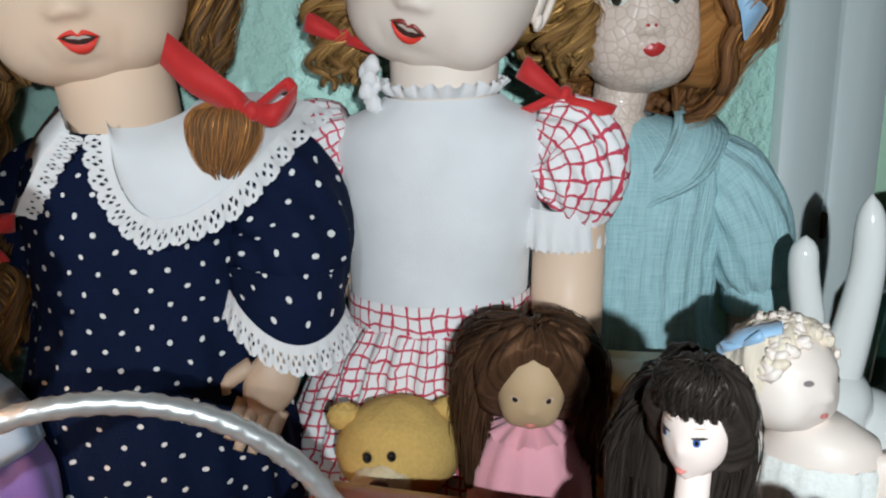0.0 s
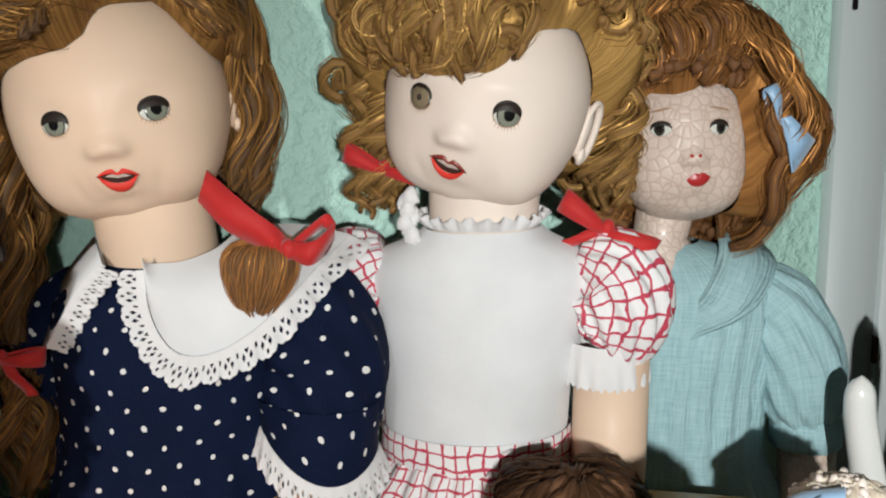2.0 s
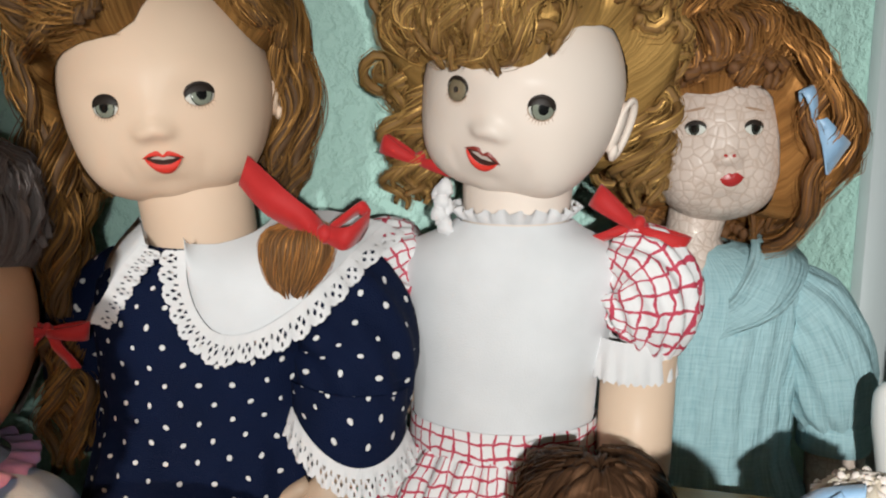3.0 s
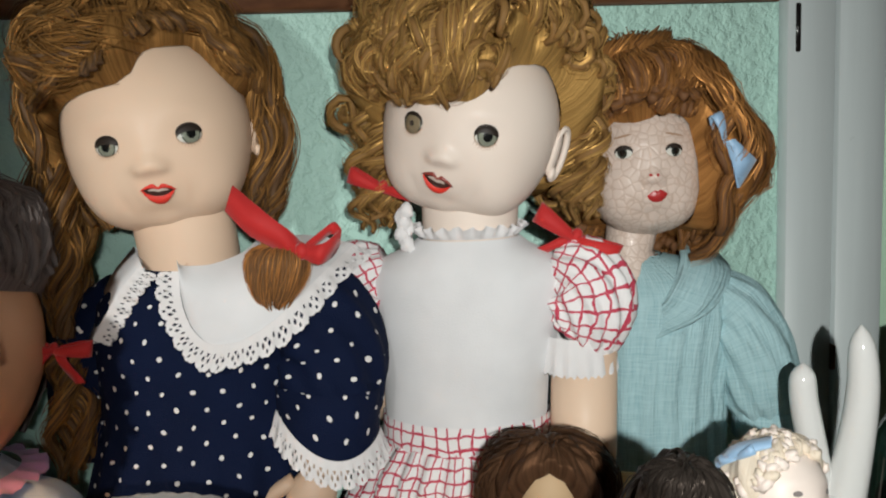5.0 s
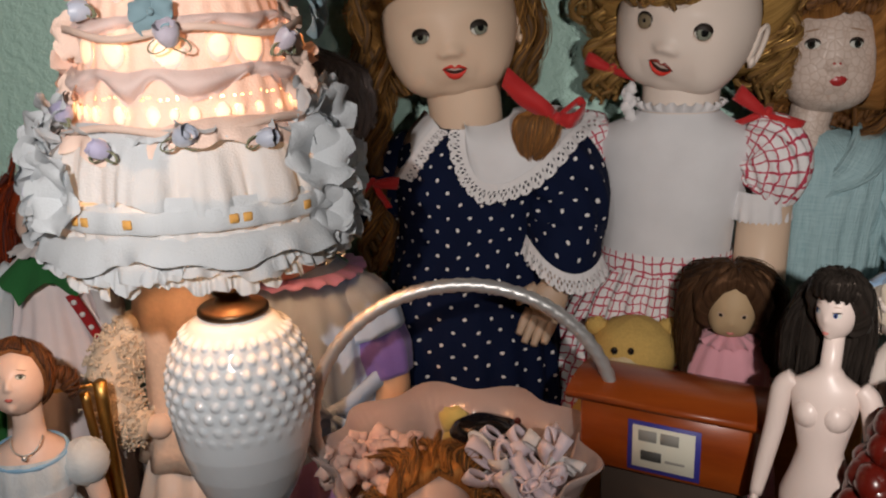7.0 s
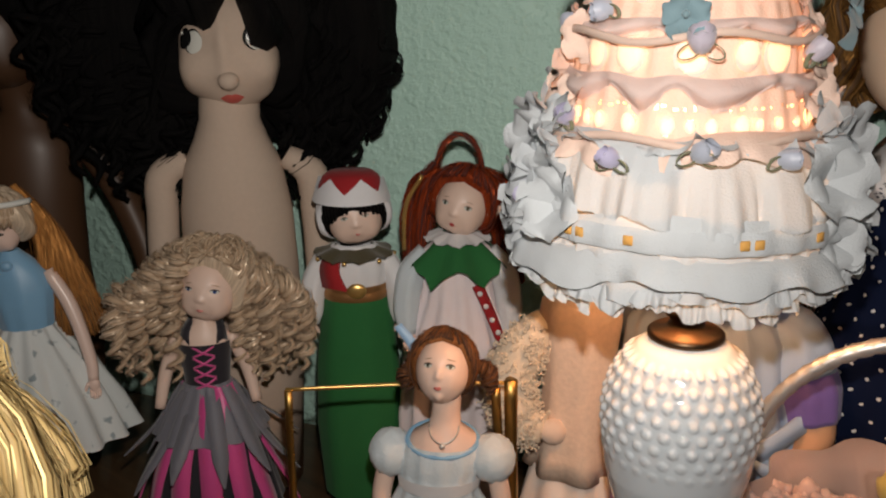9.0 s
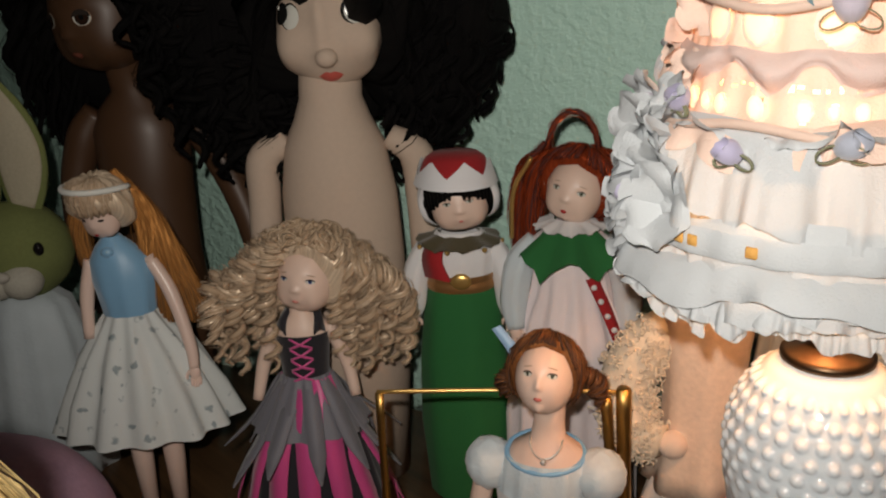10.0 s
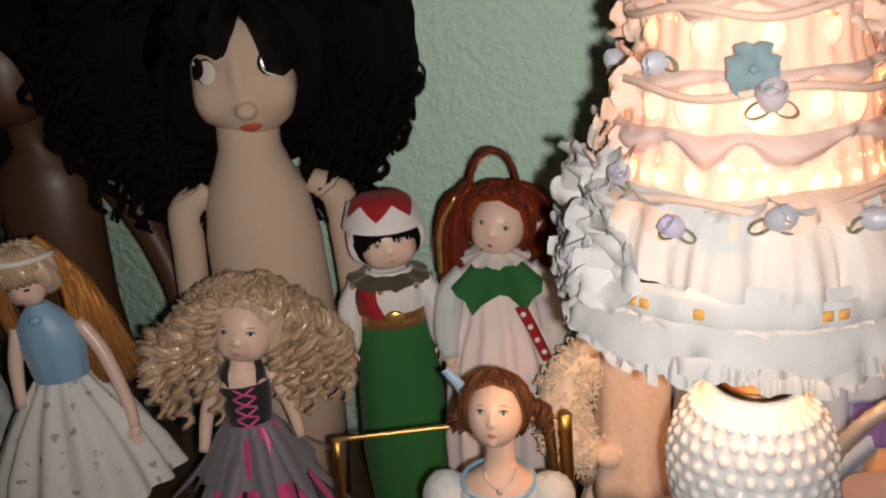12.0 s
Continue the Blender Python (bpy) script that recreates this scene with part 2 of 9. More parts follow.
# ---- mesh tools ----
TAU = 2 * math.pi
TABLE = -0.08
rnd = random.Random(7)


def rot(rx=0, ry=0, rz=0):
    return np.array(Euler([radians(a) for a in (rx, ry, rz)]).to_matrix())


class Build:
    """Collects surfaces in several materials into one mesh."""

    def __init__(self, origin=(0, 0, 0), turn=0.0):
        self.v, self.f, self.m, self.uv, self.count, self.mats = [], [], [], [], 0, []
        self.o, self.r = np.array(origin, float), rot(0, 0, turn)

    def add(self, points, faces, mat, uv):
        if mat not in self.mats:
            self.mats.append(mat)
        self.v.append(points)
        self.uv.append(uv)
        self.f.append(np.asarray(faces) + self.count)
        self.m.append(np.full(len(faces), self.mats.index(mat), dtype=np.int32))
        self.count += len(points)

    def grid(self, p, mat, uv=None, flip=False):
        n, k = p.shape[:2]
        if uv is None:
            du = np.linalg.norm(np.diff(p, axis=1), axis=2)
            dv = np.linalg.norm(np.diff(p, axis=0), axis=2).mean(1)
            u = np.concatenate([[0], np.cumsum(du.mean(0))])
            v = np.concatenate([[0], np.cumsum(dv)])
            uv = np.stack(np.broadcast_arrays(u[None, :], v[:, None]), -1)
        a = (np.arange(n - 1)[:, None] * k + np.arange(k - 1)[None, :]).ravel()
        faces = np.stack([a, a + k, a + k + 1, a + 1] if flip else [a, a + 1, a + k + 1, a + k], -1)
        self.add(p.reshape(-1, 3), faces, mat, uv.reshape(-1, 2))

    def ball(self, c, radii, mat, turn=None, nu=20, nv=12, lump=0.0, freq=3.0):
        radii = np.array(radii if isinstance(radii, (tuple, list, np.ndarray)) else (radii,) * 3, float)
        az = np.linspace(0, TAU, nu + 1)
        el = np.linspace(-math.pi / 2, math.pi / 2, nv + 1)
        a, e = np.meshgrid(az, el)
        u = np.stack([np.cos(e) * np.sin(a), np.cos(e) * np.cos(a), np.sin(e)], -1)
        u[:, -1] = u[:, 0]
        p = u * radii
        if lump:
            s = 1 + lump * (np.sin(freq * u[..., 0] * 3 + 1) * np.sin(freq * u[..., 1] * 3.3 + 2) + 0.6 * np.sin(freq * u[..., 2] * 5 + u[..., 0] * 4))
            p = p * s[..., None]
        if turn is not None:
            p = p @ np.array(turn).T
        self.grid(p + np.array(c), mat, flip=True)

    def tube(self, path, r, mat, n=8, lobes=0, depth=0.15, twist=0.0, flat=1.0, cap=True, up=(0, 0, 1)):
        """A tube along a path; r one radius or one for each point; lobes and twist make it a lock of strands."""
        path = np.array(path, float)
        k = len(path)
        r = np.interp(np.linspace(0, 1, k), np.linspace(0, 1, len(r)), r) if isinstance(r, (tuple, list, np.ndarray)) else np.full(k, float(r))
        t = np.gradient(path, axis=0)
        t /= np.linalg.norm(t, axis=1)[:, None] + 1e-12
        side = np.cross(up, t[0])
        if np.linalg.norm(side) < 0.1:
            side = np.cross((1, 0, 0), t[0])
        side /= np.linalg.norm(side)
        rows, sides = [], []
        core = 1.0
        if mat in HAIRS:
            depth, twist, core, n = depth * 0.6, twist * 0.6, 0.66, min(n, 6)
        ang = np.linspace(0, TAU, n + 1)
        for i in range(k):
            side = side - t[i] * (side @ t[i])
            side /= np.linalg.norm(side) + 1e-12
            other = np.cross(t[i], side)
            sides.append(side)
            w = 1 + depth * np.cos(lobes * (ang + twist * i / max(1, k - 1) * TAU)) if lobes else 1.0
            ring = path[i] + (core * r[i] * w * np.cos(ang))[:, None] * side + (core * r[i] * w * flat * np.sin(ang))[:, None] * other
            ring[-1] = ring[0]
            rows.append(ring)
        if mat in HAIRS:
            self.fibres(path, r, t, sides, mat, twist, HAIRS[mat])
        if cap:
            rows = [np.repeat(path[:1], n + 1, 0)] + rows + [np.repeat(path[-1:], n + 1, 0)]
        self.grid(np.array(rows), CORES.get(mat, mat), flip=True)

    def fibres(self, path, r, t, sides, mat, twist, share):
        """Single flat strands that run along a lock, in and above its surface, some of them astray."""
        k = len(path)
        count = int(np.clip(r.max() * 9000 * share, 2, 60))
        g = np.random.RandomState(self.count % 99991)
        side = np.array(sides)
        other = np.cross(t, side)
        run = np.linspace(0, 1, k)[None, :]
        phi = g.uniform(0, TAU, count)[:, None] + run * (twist * 0.6 + 0.3) * TAU * g.uniform(0.4, 1.4, count)[:, None]
        rho = g.uniform(0.60, 1.32, count)[:, None] + 0.14 * np.sin(run * g.uniform(4, 12, count)[:, None] + g.uniform(0, 6, count)[:, None])
        rho = rho * np.where(g.rand(count) < 0.10, 1.45, 1.0)[:, None]
        p = path[None] + (rho * r[None])[..., None] * (np.cos(phi)[..., None] * side[None] + np.sin(phi)[..., None] * other[None])
        lean = phi + math.pi / 2 + g.uniform(-0.7, 0.7, count)[:, None]
        across = np.cos(lean)[..., None] * side[None] + np.sin(lean)[..., None] * other[None]
        w = np.clip(r.max() * 0.085, 0.00017, 0.00052) * np.interp(np.linspace(0, 1, k), [0, 0.5, 1], [0.8, 1, 0.3])
        pair = np.stack([p - across * w[None, :, None], p + across * w[None, :, None]], 2)
        base = (np.arange(count)[:, None] * (k * 2) + np.arange(k - 1)[None, :] * 2).ravel()
        uv = np.stack([np.broadcast_to(g.uniform(0, 1, count)[:, None, None], pair.shape[:3]), np.broadcast_to(np.linspace(0, 0.1, k)[None, :, None], pair.shape[:3])], -1)
        self.add(pair.reshape(-1, 3), np.stack([base, base + 1, base + 3, base + 2], -1), mat, uv.reshape(-1, 2))

    def loft(self, rings, mat, n=48, waves=0, amp=0.0, phase=0.0, cap=False, turn=None, at=(0, 0, 0)):
        """Rings (z, x, y, half width, half depth[, wave height]) one above the other."""
        ang = np.linspace(0, TAU, n + 1)
        rows = []
        for z, x, y, a, b, *w in rings:
            h = w[0] if w else amp
            s = 1 + (h / max(a, 1e-6)) * (np.sin(waves * ang + phase) + 0.35 * np.sin((waves * 0.5 + 1) // 1 * ang + 2 * phase + z * 40)) if waves else np.ones_like(ang)
            ring = np.stack([x + a * s * np.sin(ang), y + b * s * np.cos(ang), np.full_like(ang, z)], -1)
            ring[-1] = ring[0]
            rows.append(ring)
        if cap:
            rows = [np.repeat(rows[0].mean(0)[None], n + 1, 0)] + rows + [np.repeat(rows[-1].mean(0)[None], n + 1, 0)]
        p = np.array(rows)
        if turn is not None:
            p = p @ np.array(turn).T
        self.grid(p + np.array(at), mat, flip=True)

    def strip(self, left, right, mat, thick=0.0012):
        """A ribbon between two edge lines, with a thickness."""
        left, right = np.array(left, float), np.array(right, float)
        t = np.gradient(left, axis=0)
        nrm = np.cross(t, right - left)
        nrm /= np.linalg.norm(nrm, axis=1)[:, None] + 1e-12
        o = nrm * thick / 2
        self.grid(np.stack([left + o, right + o, right - o, left - o, left + o], 1), mat, flip=True)

    def frill(self, line, out, mat, waves, amp, rows=4, droop=0.0, n=6):
        """A gathered frill along a line; out gives the way it stands off at each point."""
        line, out = np.array(line, float), np.array(out, float)
        k = waves * n
        s = np.linspace(0, 1, len(line))
        f = np.linspace(0, 1, k + 1)
        base = np.stack([np.interp(f, s, line[:, i]) for i in range(3)], -1)
        off = np.stack([np.interp(f, s, out[:, i]) for i in range(3)], -1)
        t = np.gradient(base, axis=0)
        t /= np.linalg.norm(t, axis=1)[:, None] + 1e-12
        nrm = np.cross(t, off)
        nrm /= np.linalg.norm(nrm, axis=1)[:, None] + 1e-12
        wob = np.sin(f * waves * TAU) + 0.4 * np.sin(f * waves * 0.37 * TAU + 1.3)
        g = []
        for i in range(rows + 1):
            h = i / rows
            g.append(base + off * (h * (1 + 0.06 * np.sin(f * waves * 2.3 * TAU)))[:, None] + nrm * (wob * amp * h)[:, None] + np.array([0, 0, -droop * h * h]))
        front = np.array(g)
        self.grid(front, mat)
        self.grid(front - nrm * 0.0009, mat, flip=True)

    def place(self, points):
        return np.array(points) @ self.r.T + self.o

    def make(self, name, label, category, group="", kind="", parent=None, tag=True):
        data = bpy.data.meshes.new(name)
        v = np.concatenate(self.v)
        data.from_pydata(self.place(v).tolist(), [], np.concatenate(self.f).tolist())
        data.polygons.foreach_set("material_index", np.concatenate(self.m))
        uv = np.concatenate(self.uv)
        layer = data.uv_layers.new(name="map")
        at = np.empty(len(data.loops), dtype=np.int32)
        data.loops.foreach_get("vertex_index", at)
        layer.data.foreach_set("uv", uv[at].astype(np.float32).ravel())
        for m in self.mats:
            data.materials.append(m)
        bm = bmesh.new()
        bm.from_mesh(data)
        bmesh.ops.remove_doubles(bm, verts=bm.verts, dist=2e-6)
        bmesh.ops.dissolve_degenerate(bm, dist=1e-7, edges=bm.edges)
        for f in bm.faces:
            f.smooth = True
        bm.to_mesh(data)
        bm.free()
        ob = new(name, data)
        if parent is not None:
            ob.parent = parent
            if label:
                tagged(ob, label)
        elif tag:
            tagged(ob, label, category, group, kind)
        return ob


class Head:
    """A doll's head: an ellipsoid with the swellings of a face, looking towards -y of its own."""

    SWELL = [(0, -8, 9, 8, 0.016), (0, -17.5, 6.5, 5.0, 0.090), (7.0, -19.5, 4, 3.6, 0.045), (-7.0, -19.5, 4, 3.6, 0.045), (42, -36, 24, 19, 0.075), (-42, -36, 24, 19, 0.075),
             (0, -60, 24, 13, 0.045), (0, -48, 16, 4, -0.012), (0, -35, 17, 10, 0.035), (24, -38, 4, 8, -0.02), (-24, -38, 4, 8, -0.02), (25, -3, 12, 7, -0.03), (-25, -3, 12, 7, -0.03), (24, 9, 14, 5, 0.012), (-24, 9, 14, 5, 0.012), (62, -48, 34, 22, 0.070), (-62, -48, 34, 22, 0.070), (16, -35, 4, 9, -0.014), (-16, -35, 4, 9, -0.014)]

    def __init__(self, b, c, radii, turn, swell=None):
        self.b, self.c, self.radii, self.turn = b, np.array(c, float), np.array(radii, float), np.array(turn)
        self.swell = self.SWELL if swell is None else swell

    def at(self, az, el, off=0.0, up=1.0):
        az, el = np.broadcast_arrays(np.asarray(az, float), np.asarray(el, float))
        a, e = np.radians(az), np.radians(el)
        u = np.stack([np.cos(e) * np.sin(a), -np.cos(e) * np.cos(a), np.sin(e)], -1)
        r = np.ones(az.shape)
        for ca, ce, wa, we, h in self.swell:
            r = r + h * np.exp(-((az - ca) / wa) ** 2 - ((el - ce) / we) ** 2)
        return (u * self.radii * r[..., None] + u * np.asarray(off)[..., None]) @ self.turn.T + self.c

    def skin(self, mat, nu=64, nv=48):
        az, el = np.meshgrid(np.linspace(180, -180, nu + 1), np.linspace(-90, 90, nv + 1))
        self.b.grid(self.at(az, el), mat)

    def patch(self, az, el, mat, off=0.0004, rings=4, bulge=0.0):
        az, el = np.array(az, float), np.array(el, float)
        az, el = np.append(az, az[0]), np.append(el, el[0])
        ca, ce = az[:-1].mean(), el[:-1].mean()
        p = [self.at(ca + (az - ca) * k / rings, ce + (el - ce) * k / rings, np.full(az.shape, off + bulge * (1 - (k / rings) ** 2))) for k in range(rings + 1)]
        self.b.grid(np.array(p), mat, flip=True)

    def spot(self, az, el, w, h, mat, off=0.0004, bulge=0.0, tilt=0.0, n=20):
        a = np.linspace(0, TAU, n, endpoint=False)
        x, y = w * np.cos(a), h * np.sin(a)
        t = radians(tilt)
        self.patch(az + x * math.cos(t) - y * math.sin(t), el + x * math.sin(t) + y * math.cos(t), mat, off, 3, bulge)

    def eye(self, az, el, w, h, iris, look_az=0.0, look_el=0.0, lash=1.0, step=0.0003, size=0.98):
        """A sleeping eye: rim, white, a large iris and the dark upper lid."""
        self.spot(az, el, w * 1.06, h * 1.07, BROW, step)
        self.spot(az, el - h * 0.03, w, h * 0.98, EYE_WHITE, 2 * step, step)
        self.spot(az + look_az, el + look_el, h * size * 1.15, h * size * 0.96, PUPIL, 3.4 * step, 2 * step)
        self.spot(az + look_az, el + look_el, h * size * 1.07, h * size * 0.88, iris, 4.4 * step, 2 * step)
        self.spot(az + look_az, el + look_el + h * 0.05, h * size * 0.5, h * size * 0.46, PUPIL, 5.4 * step, 2 * step)
        x = np.linspace(-1.04, 1.04, 12)
        top = el + h * 1.08 * np.sqrt(np.clip(1.0 - (x / 1.05) ** 2, 0, 2))
        low = np.minimum(top, el + h * (0.12 + 0.25 * (1 - x * x)) + h * 0.5 * (1 - lash))
        self.patch(np.concatenate([az + w * x, (az + w * x)[::-1]]), np.concatenate([top, low[::-1]]), LASH, 7.5 * step, 1)

    def glass_eye(self, az, el, w, h, iris, ri=1.05, look=(0.0, 0.0), lid=0.34, dome=0.62, ring=IRIS_RING, pupil=0.46):
        """A domed glass eye in its socket: white, ringed iris, pupil and a black upper lid; w and h in degrees, ri in h."""
        scale = self.radii[0] * math.radians(h)
        rho, th = np.meshgrid(np.linspace(0, 1, 19), np.linspace(0, TAU, 73), indexing="ij")
        x, y = w * rho * np.cos(th), h * rho * np.sin(th)
        off = scale * dome * (np.sqrt(1 - 0.92 * rho ** 2) - 0.26) + 0.00004
        p = self.at(az + x, el + y, off)
        p[:, -1] = p[:, 0]
        p[0] = p[0, 0]
        mid = lambda q: (q[1:, 1:] + q[1:, :-1] + q[:-1, 1:] + q[:-1, :-1]) / 4
        mx, my = mid(x), mid(y)
        d = np.hypot(mx * math.cos(radians(el)) - look[0], my - look[1]) / (h * ri)
        top = h * np.sqrt(np.clip(1 - (mx / w) ** 2, 0, 1))
        kind = np.where(d < pupil, 3, np.where(d < 0.90, 2, np.where(d < 1.0, 1, 0)))
        kind = np.where(my > top - lid * h * (1.35 - 0.5 * (mx / w) ** 2), 4, kind)
        k = 73
        a = (np.arange(18)[:, None] * k + np.arange(72)[None, :]).ravel()
        faces = np.stack([a, a + k, a + k + 1, a + 1], -1)
        for i, mat in enumerate((EYE_WHITE, ring, iris, PUPIL, LASH)):
            chosen = faces[kind.ravel() == i]
            if len(chosen):
                self.b.add(p.reshape(-1, 3), chosen, mat, np.stack([x, y], -1).reshape(-1, 2) * 0.01)
        t = np.linspace(0.04, math.pi - 0.04, 20)
        self.b.tube(self.at(az + w * 1.02 * np.cos(t), el + h * 1.02 * np.sin(t), np.full(20, scale * 0.06)), (scale * 0.03, scale * 0.13, scale * 0.16, scale * 0.14, scale * 0.03), LASH, 7)
        t = np.linspace(math.pi + 0.1, TAU - 0.1, 20)
        self.b.tube(self.at(az + w * 1.02 * np.cos(t), el + h * 1.02 * np.sin(t), np.full(20, scale * 0.01)), scale * 0.05, BROW, 6)

    def ear(self, az, el, wide, tall, mat):
        """A moulded ear: a flat shell with a raised rim and a lobe."""
        c = self.at(az, el)
        out = c - self.at(az, el, -0.01)
        out /= np.linalg.norm(out)
        up = self.at(az, el + 2) - c
        up /= np.linalg.norm(up)
        back = self.at(az + 2, el) - c
        back /= np.linalg.norm(back)
        turn = np.stack([back, out, up], 1)
        self.b.ball(c + back * wide * 0.2, (wide * 0.85, wide * 0.42, tall * 0.9), mat, turn, 24, 18)
        t = np.linspace(-0.55 * math.pi, 0.95 * math.pi, 22)
        rim = c + np.outer(wide * (0.35 + 0.85 * np.cos(t)), back) + np.outer(tall * np.sin(t), up) + np.outer(wide * (0.30 + 0.30 * np.cos(t)), out)
        self.b.tube(rim, (wide * 0.16, wide * 0.24, wide * 0.26, wide * 0.20, wide * 0.10), mat, 10)
        self.b.ball(c - up * tall * 0.75 + out * wide * 0.28, (wide * 0.42, wide * 0.3, tall * 0.28), mat, turn, 14, 10)

    def lips(self, az, el, w, h, mat, open_mouth=False, off=0.0006, tilt=0.0):
        x = np.linspace(-1, 1, 13)
        top = h * (0.75 * (1 - np.abs(x) ** 1.6) - 0.28 * np.exp(-(x / 0.16) ** 2))
        low = -h * 1.0 * (1 - np.abs(x[::-1]) ** 2.2) ** 0.8
        ax, ay = np.concatenate([w * x, w * x[::-1][1:-1]]), np.concatenate([top, low[1:-1]])
        t = radians(tilt)
        turn = lambda px, py: (az + px * math.cos(t) - py * math.sin(t), el + px * math.sin(t) + py * math.cos(t))
        self.patch(*turn(ax, ay), mat, off, 4, 0.0012)
        if open_mouth:
            self.patch(*turn(ax * 0.66, h * 0.12 + ay * 0.34), MOUTH, off + 0.0013, 2)
            self.patch(*turn(ax * 0.45, h * 0.20 + ay * 0.2), TEETH, off + 0.0018, 2)

    def between(self, az, low, high, mat, off=0.0006, bulge=0.0, rows=4, centre=(0, 0), tilt=0.0):
        """A band of paint or flesh between two lines across the face."""
        t = radians(tilt)
        p = []
        for f in np.linspace(0, 1, rows + 1):
            x, y = np.array(az, float), np.array(low) * (1 - f) + np.array(high) * f
            p.append(self.at(centre[0] + x * math.cos(t) - y * math.sin(t), centre[1] + x * math.sin(t) + y * math.cos(t), np.full(x.shape, off + bulge * math.sin(f * math.pi))))
        self.b.grid(np.array(p), mat)

    def smile(self, az, el, w, h, upper, lower, gap=0.45, tilt=0.0):
        """An open doll's mouth: bowed upper lip, teeth in a dark gap, full lower lip."""
        x = np.linspace(-1, 1, 25)
        lift = 0.22 * x * x
        top = h * (0.80 * (1 - np.abs(x) ** 2.0) - 0.34 * np.exp(-(x / 0.15) ** 2) + lift)
        mid = h * (0.42 * (1 - x * x) - 0.10 * np.exp(-(x / 0.2) ** 2) + lift)
        low = h * (-gap * (1 - x * x) + 0.1 * (1 - x * x) + lift)
        end = h * (-1.10 * (1 - np.abs(x) ** 2.4) ** 0.85 + lift)
        c = (az, el)
        self.between(w * x, low, mid, MOUTH, 0.0004, 0, 2, c, tilt)
        self.between(w * x * 0.60, mid - 0.38 * (mid - low), mid, TEETH, 0.0006, 0.0001, 2, c, tilt)
        self.between(w * x, mid, top, upper, 0.0006, 0.0011, 4, c, tilt)
        self.between(w * x * 0.86, end, low, lower, 0.0006, 0.0016, 5, c, tilt)

    def lashes(self, az, el, w, h, up=False, count=9):
        """Fine painted strokes below or above an eye."""
        for i in range(count):
            f = -0.85 + 1.7 * i / (count - 1)
            s = 1 if up else -1
            x0, y0 = az + w * f, el + s * h * math.sqrt(1 - f * f) * 1.02
            x1, y1 = az + w * f * 1.28, y0 + s * h * 0.42
            self.patch([x0 - 0.35, x1, x0 + 0.35], [y0, y1, y0], BROW, 0.0004, 1)

    def cap(self, mat, line, thick, nu=72, nv=20, lump=0.25, freq=9.0, seed=0.0, top=88):
        """A cap of hair down to the hairline el = line(az)."""
        az = np.linspace(180, -180, nu + 1)
        low = np.array([line(a) for a in az])
        s = np.linspace(0, 1, nv + 1)[:, None]
        el = low[None, :] + (top - low[None, :]) * s
        a = np.broadcast_to(az, el.shape)
        rad = np.radians(a)
        th = thick * (0.06 + 0.94 * np.clip(s * 5, 0, 1) ** 0.7) * (1 + lump * (np.sin(freq * rad + 3 * np.sin(el * 0.05 + seed)) + 0.6 * np.sin(2.3 * freq * rad + el * 0.07 + seed)))
        th = th * np.clip((90 - el) / 12, 0.6, 1) 
        uv = np.stack([rad * self.radii.mean(), np.radians(el) * self.radii.mean()], -1)
        self.b.grid(self.at(a, el, th), mat, uv)

    def lock(self, azs, els, offs, r, mat, hang=None, lobes=5, twist=1.5, n=8, steps=14, flat=1.0, wave=None):
        """A lock that lies on the head along a line, and may then hang on through further places."""
        s = np.linspace(0, 1, len(azs))
        f = np.linspace(0, 1, steps)
        p = self.at(np.interp(f, s, azs), np.interp(f, s, els), np.interp(f, s, offs))
        if wave:
            e = np.diff(p, axis=0, append=p[-1:] * 2 - p[-2:-1])
            q = np.cross(e, p - self.c)
            q /= np.linalg.norm(q, axis=1)[:, None] + 1e-12
            out = p - self.c
            out /= np.linalg.norm(out, axis=1)[:, None]
            p = p + q * (wave[0] * np.sin(f * wave[1] * TAU + wave[2]))[:, None] + out * (0.8 * wave[0] * np.cos(f * wave[1] * 1.3 * TAU + wave[2] * 0.5))[:, None]
        if hang is not None:
            p = smooth(np.concatenate([p, np.array(hang, float)]), steps * 2)
        self.b.tube(p, r, mat, n, lobes, 0.16, twist, flat)


def smooth(points, n):
    """A Catmull-Rom line through places, with n points."""
    p = np.array(points, float)
    p = np.concatenate([[2 * p[0] - p[1]], p, [2 * p[-1] - p[-2]]])
    out = []
    for f in np.linspace(0, len(p) - 3 - 1e-6, n):
        i = int(f)
        t = f - i
        a, b, c, d = p[i : i + 4]
        out.append(0.5 * (2 * b + (c - a) * t + (2 * a - 5 * b + 4 * c - d) * t * t + (3 * b - a - 3 * c + d) * t ** 3))
    return np.array(out)


def curl(b, axis, radius, turns, r, mat, phase=0.0, n=6, per=14, lobes=0, squash=1.0):
    """A ringlet wound round an axis line."""
    k = max(12, int(turns * per))
    line = smooth(axis, k)
    f = np.linspace(0, 1, k)
    t = np.gradient(line, axis=0)
    t /= np.linalg.norm(t, axis=1)[:, None] + 1e-12
    side = np.cross(t, (0.3, 1, 0.1))
    side /= np.linalg.norm(side, axis=1)[:, None] + 1e-12
    other = np.cross(t, side)
    a = f * turns * TAU + phase
    w = radius * np.interp(f, [0, 0.12, 0.85, 1], [0.5, 1, 1, 0.45])
    p = line + side * (w * np.cos(a))[:, None] + other * (w * np.sin(a) * squash)[:, None]
    b.tube(p, (r * 0.7, r, r, r * 0.5), mat, n, lobes)


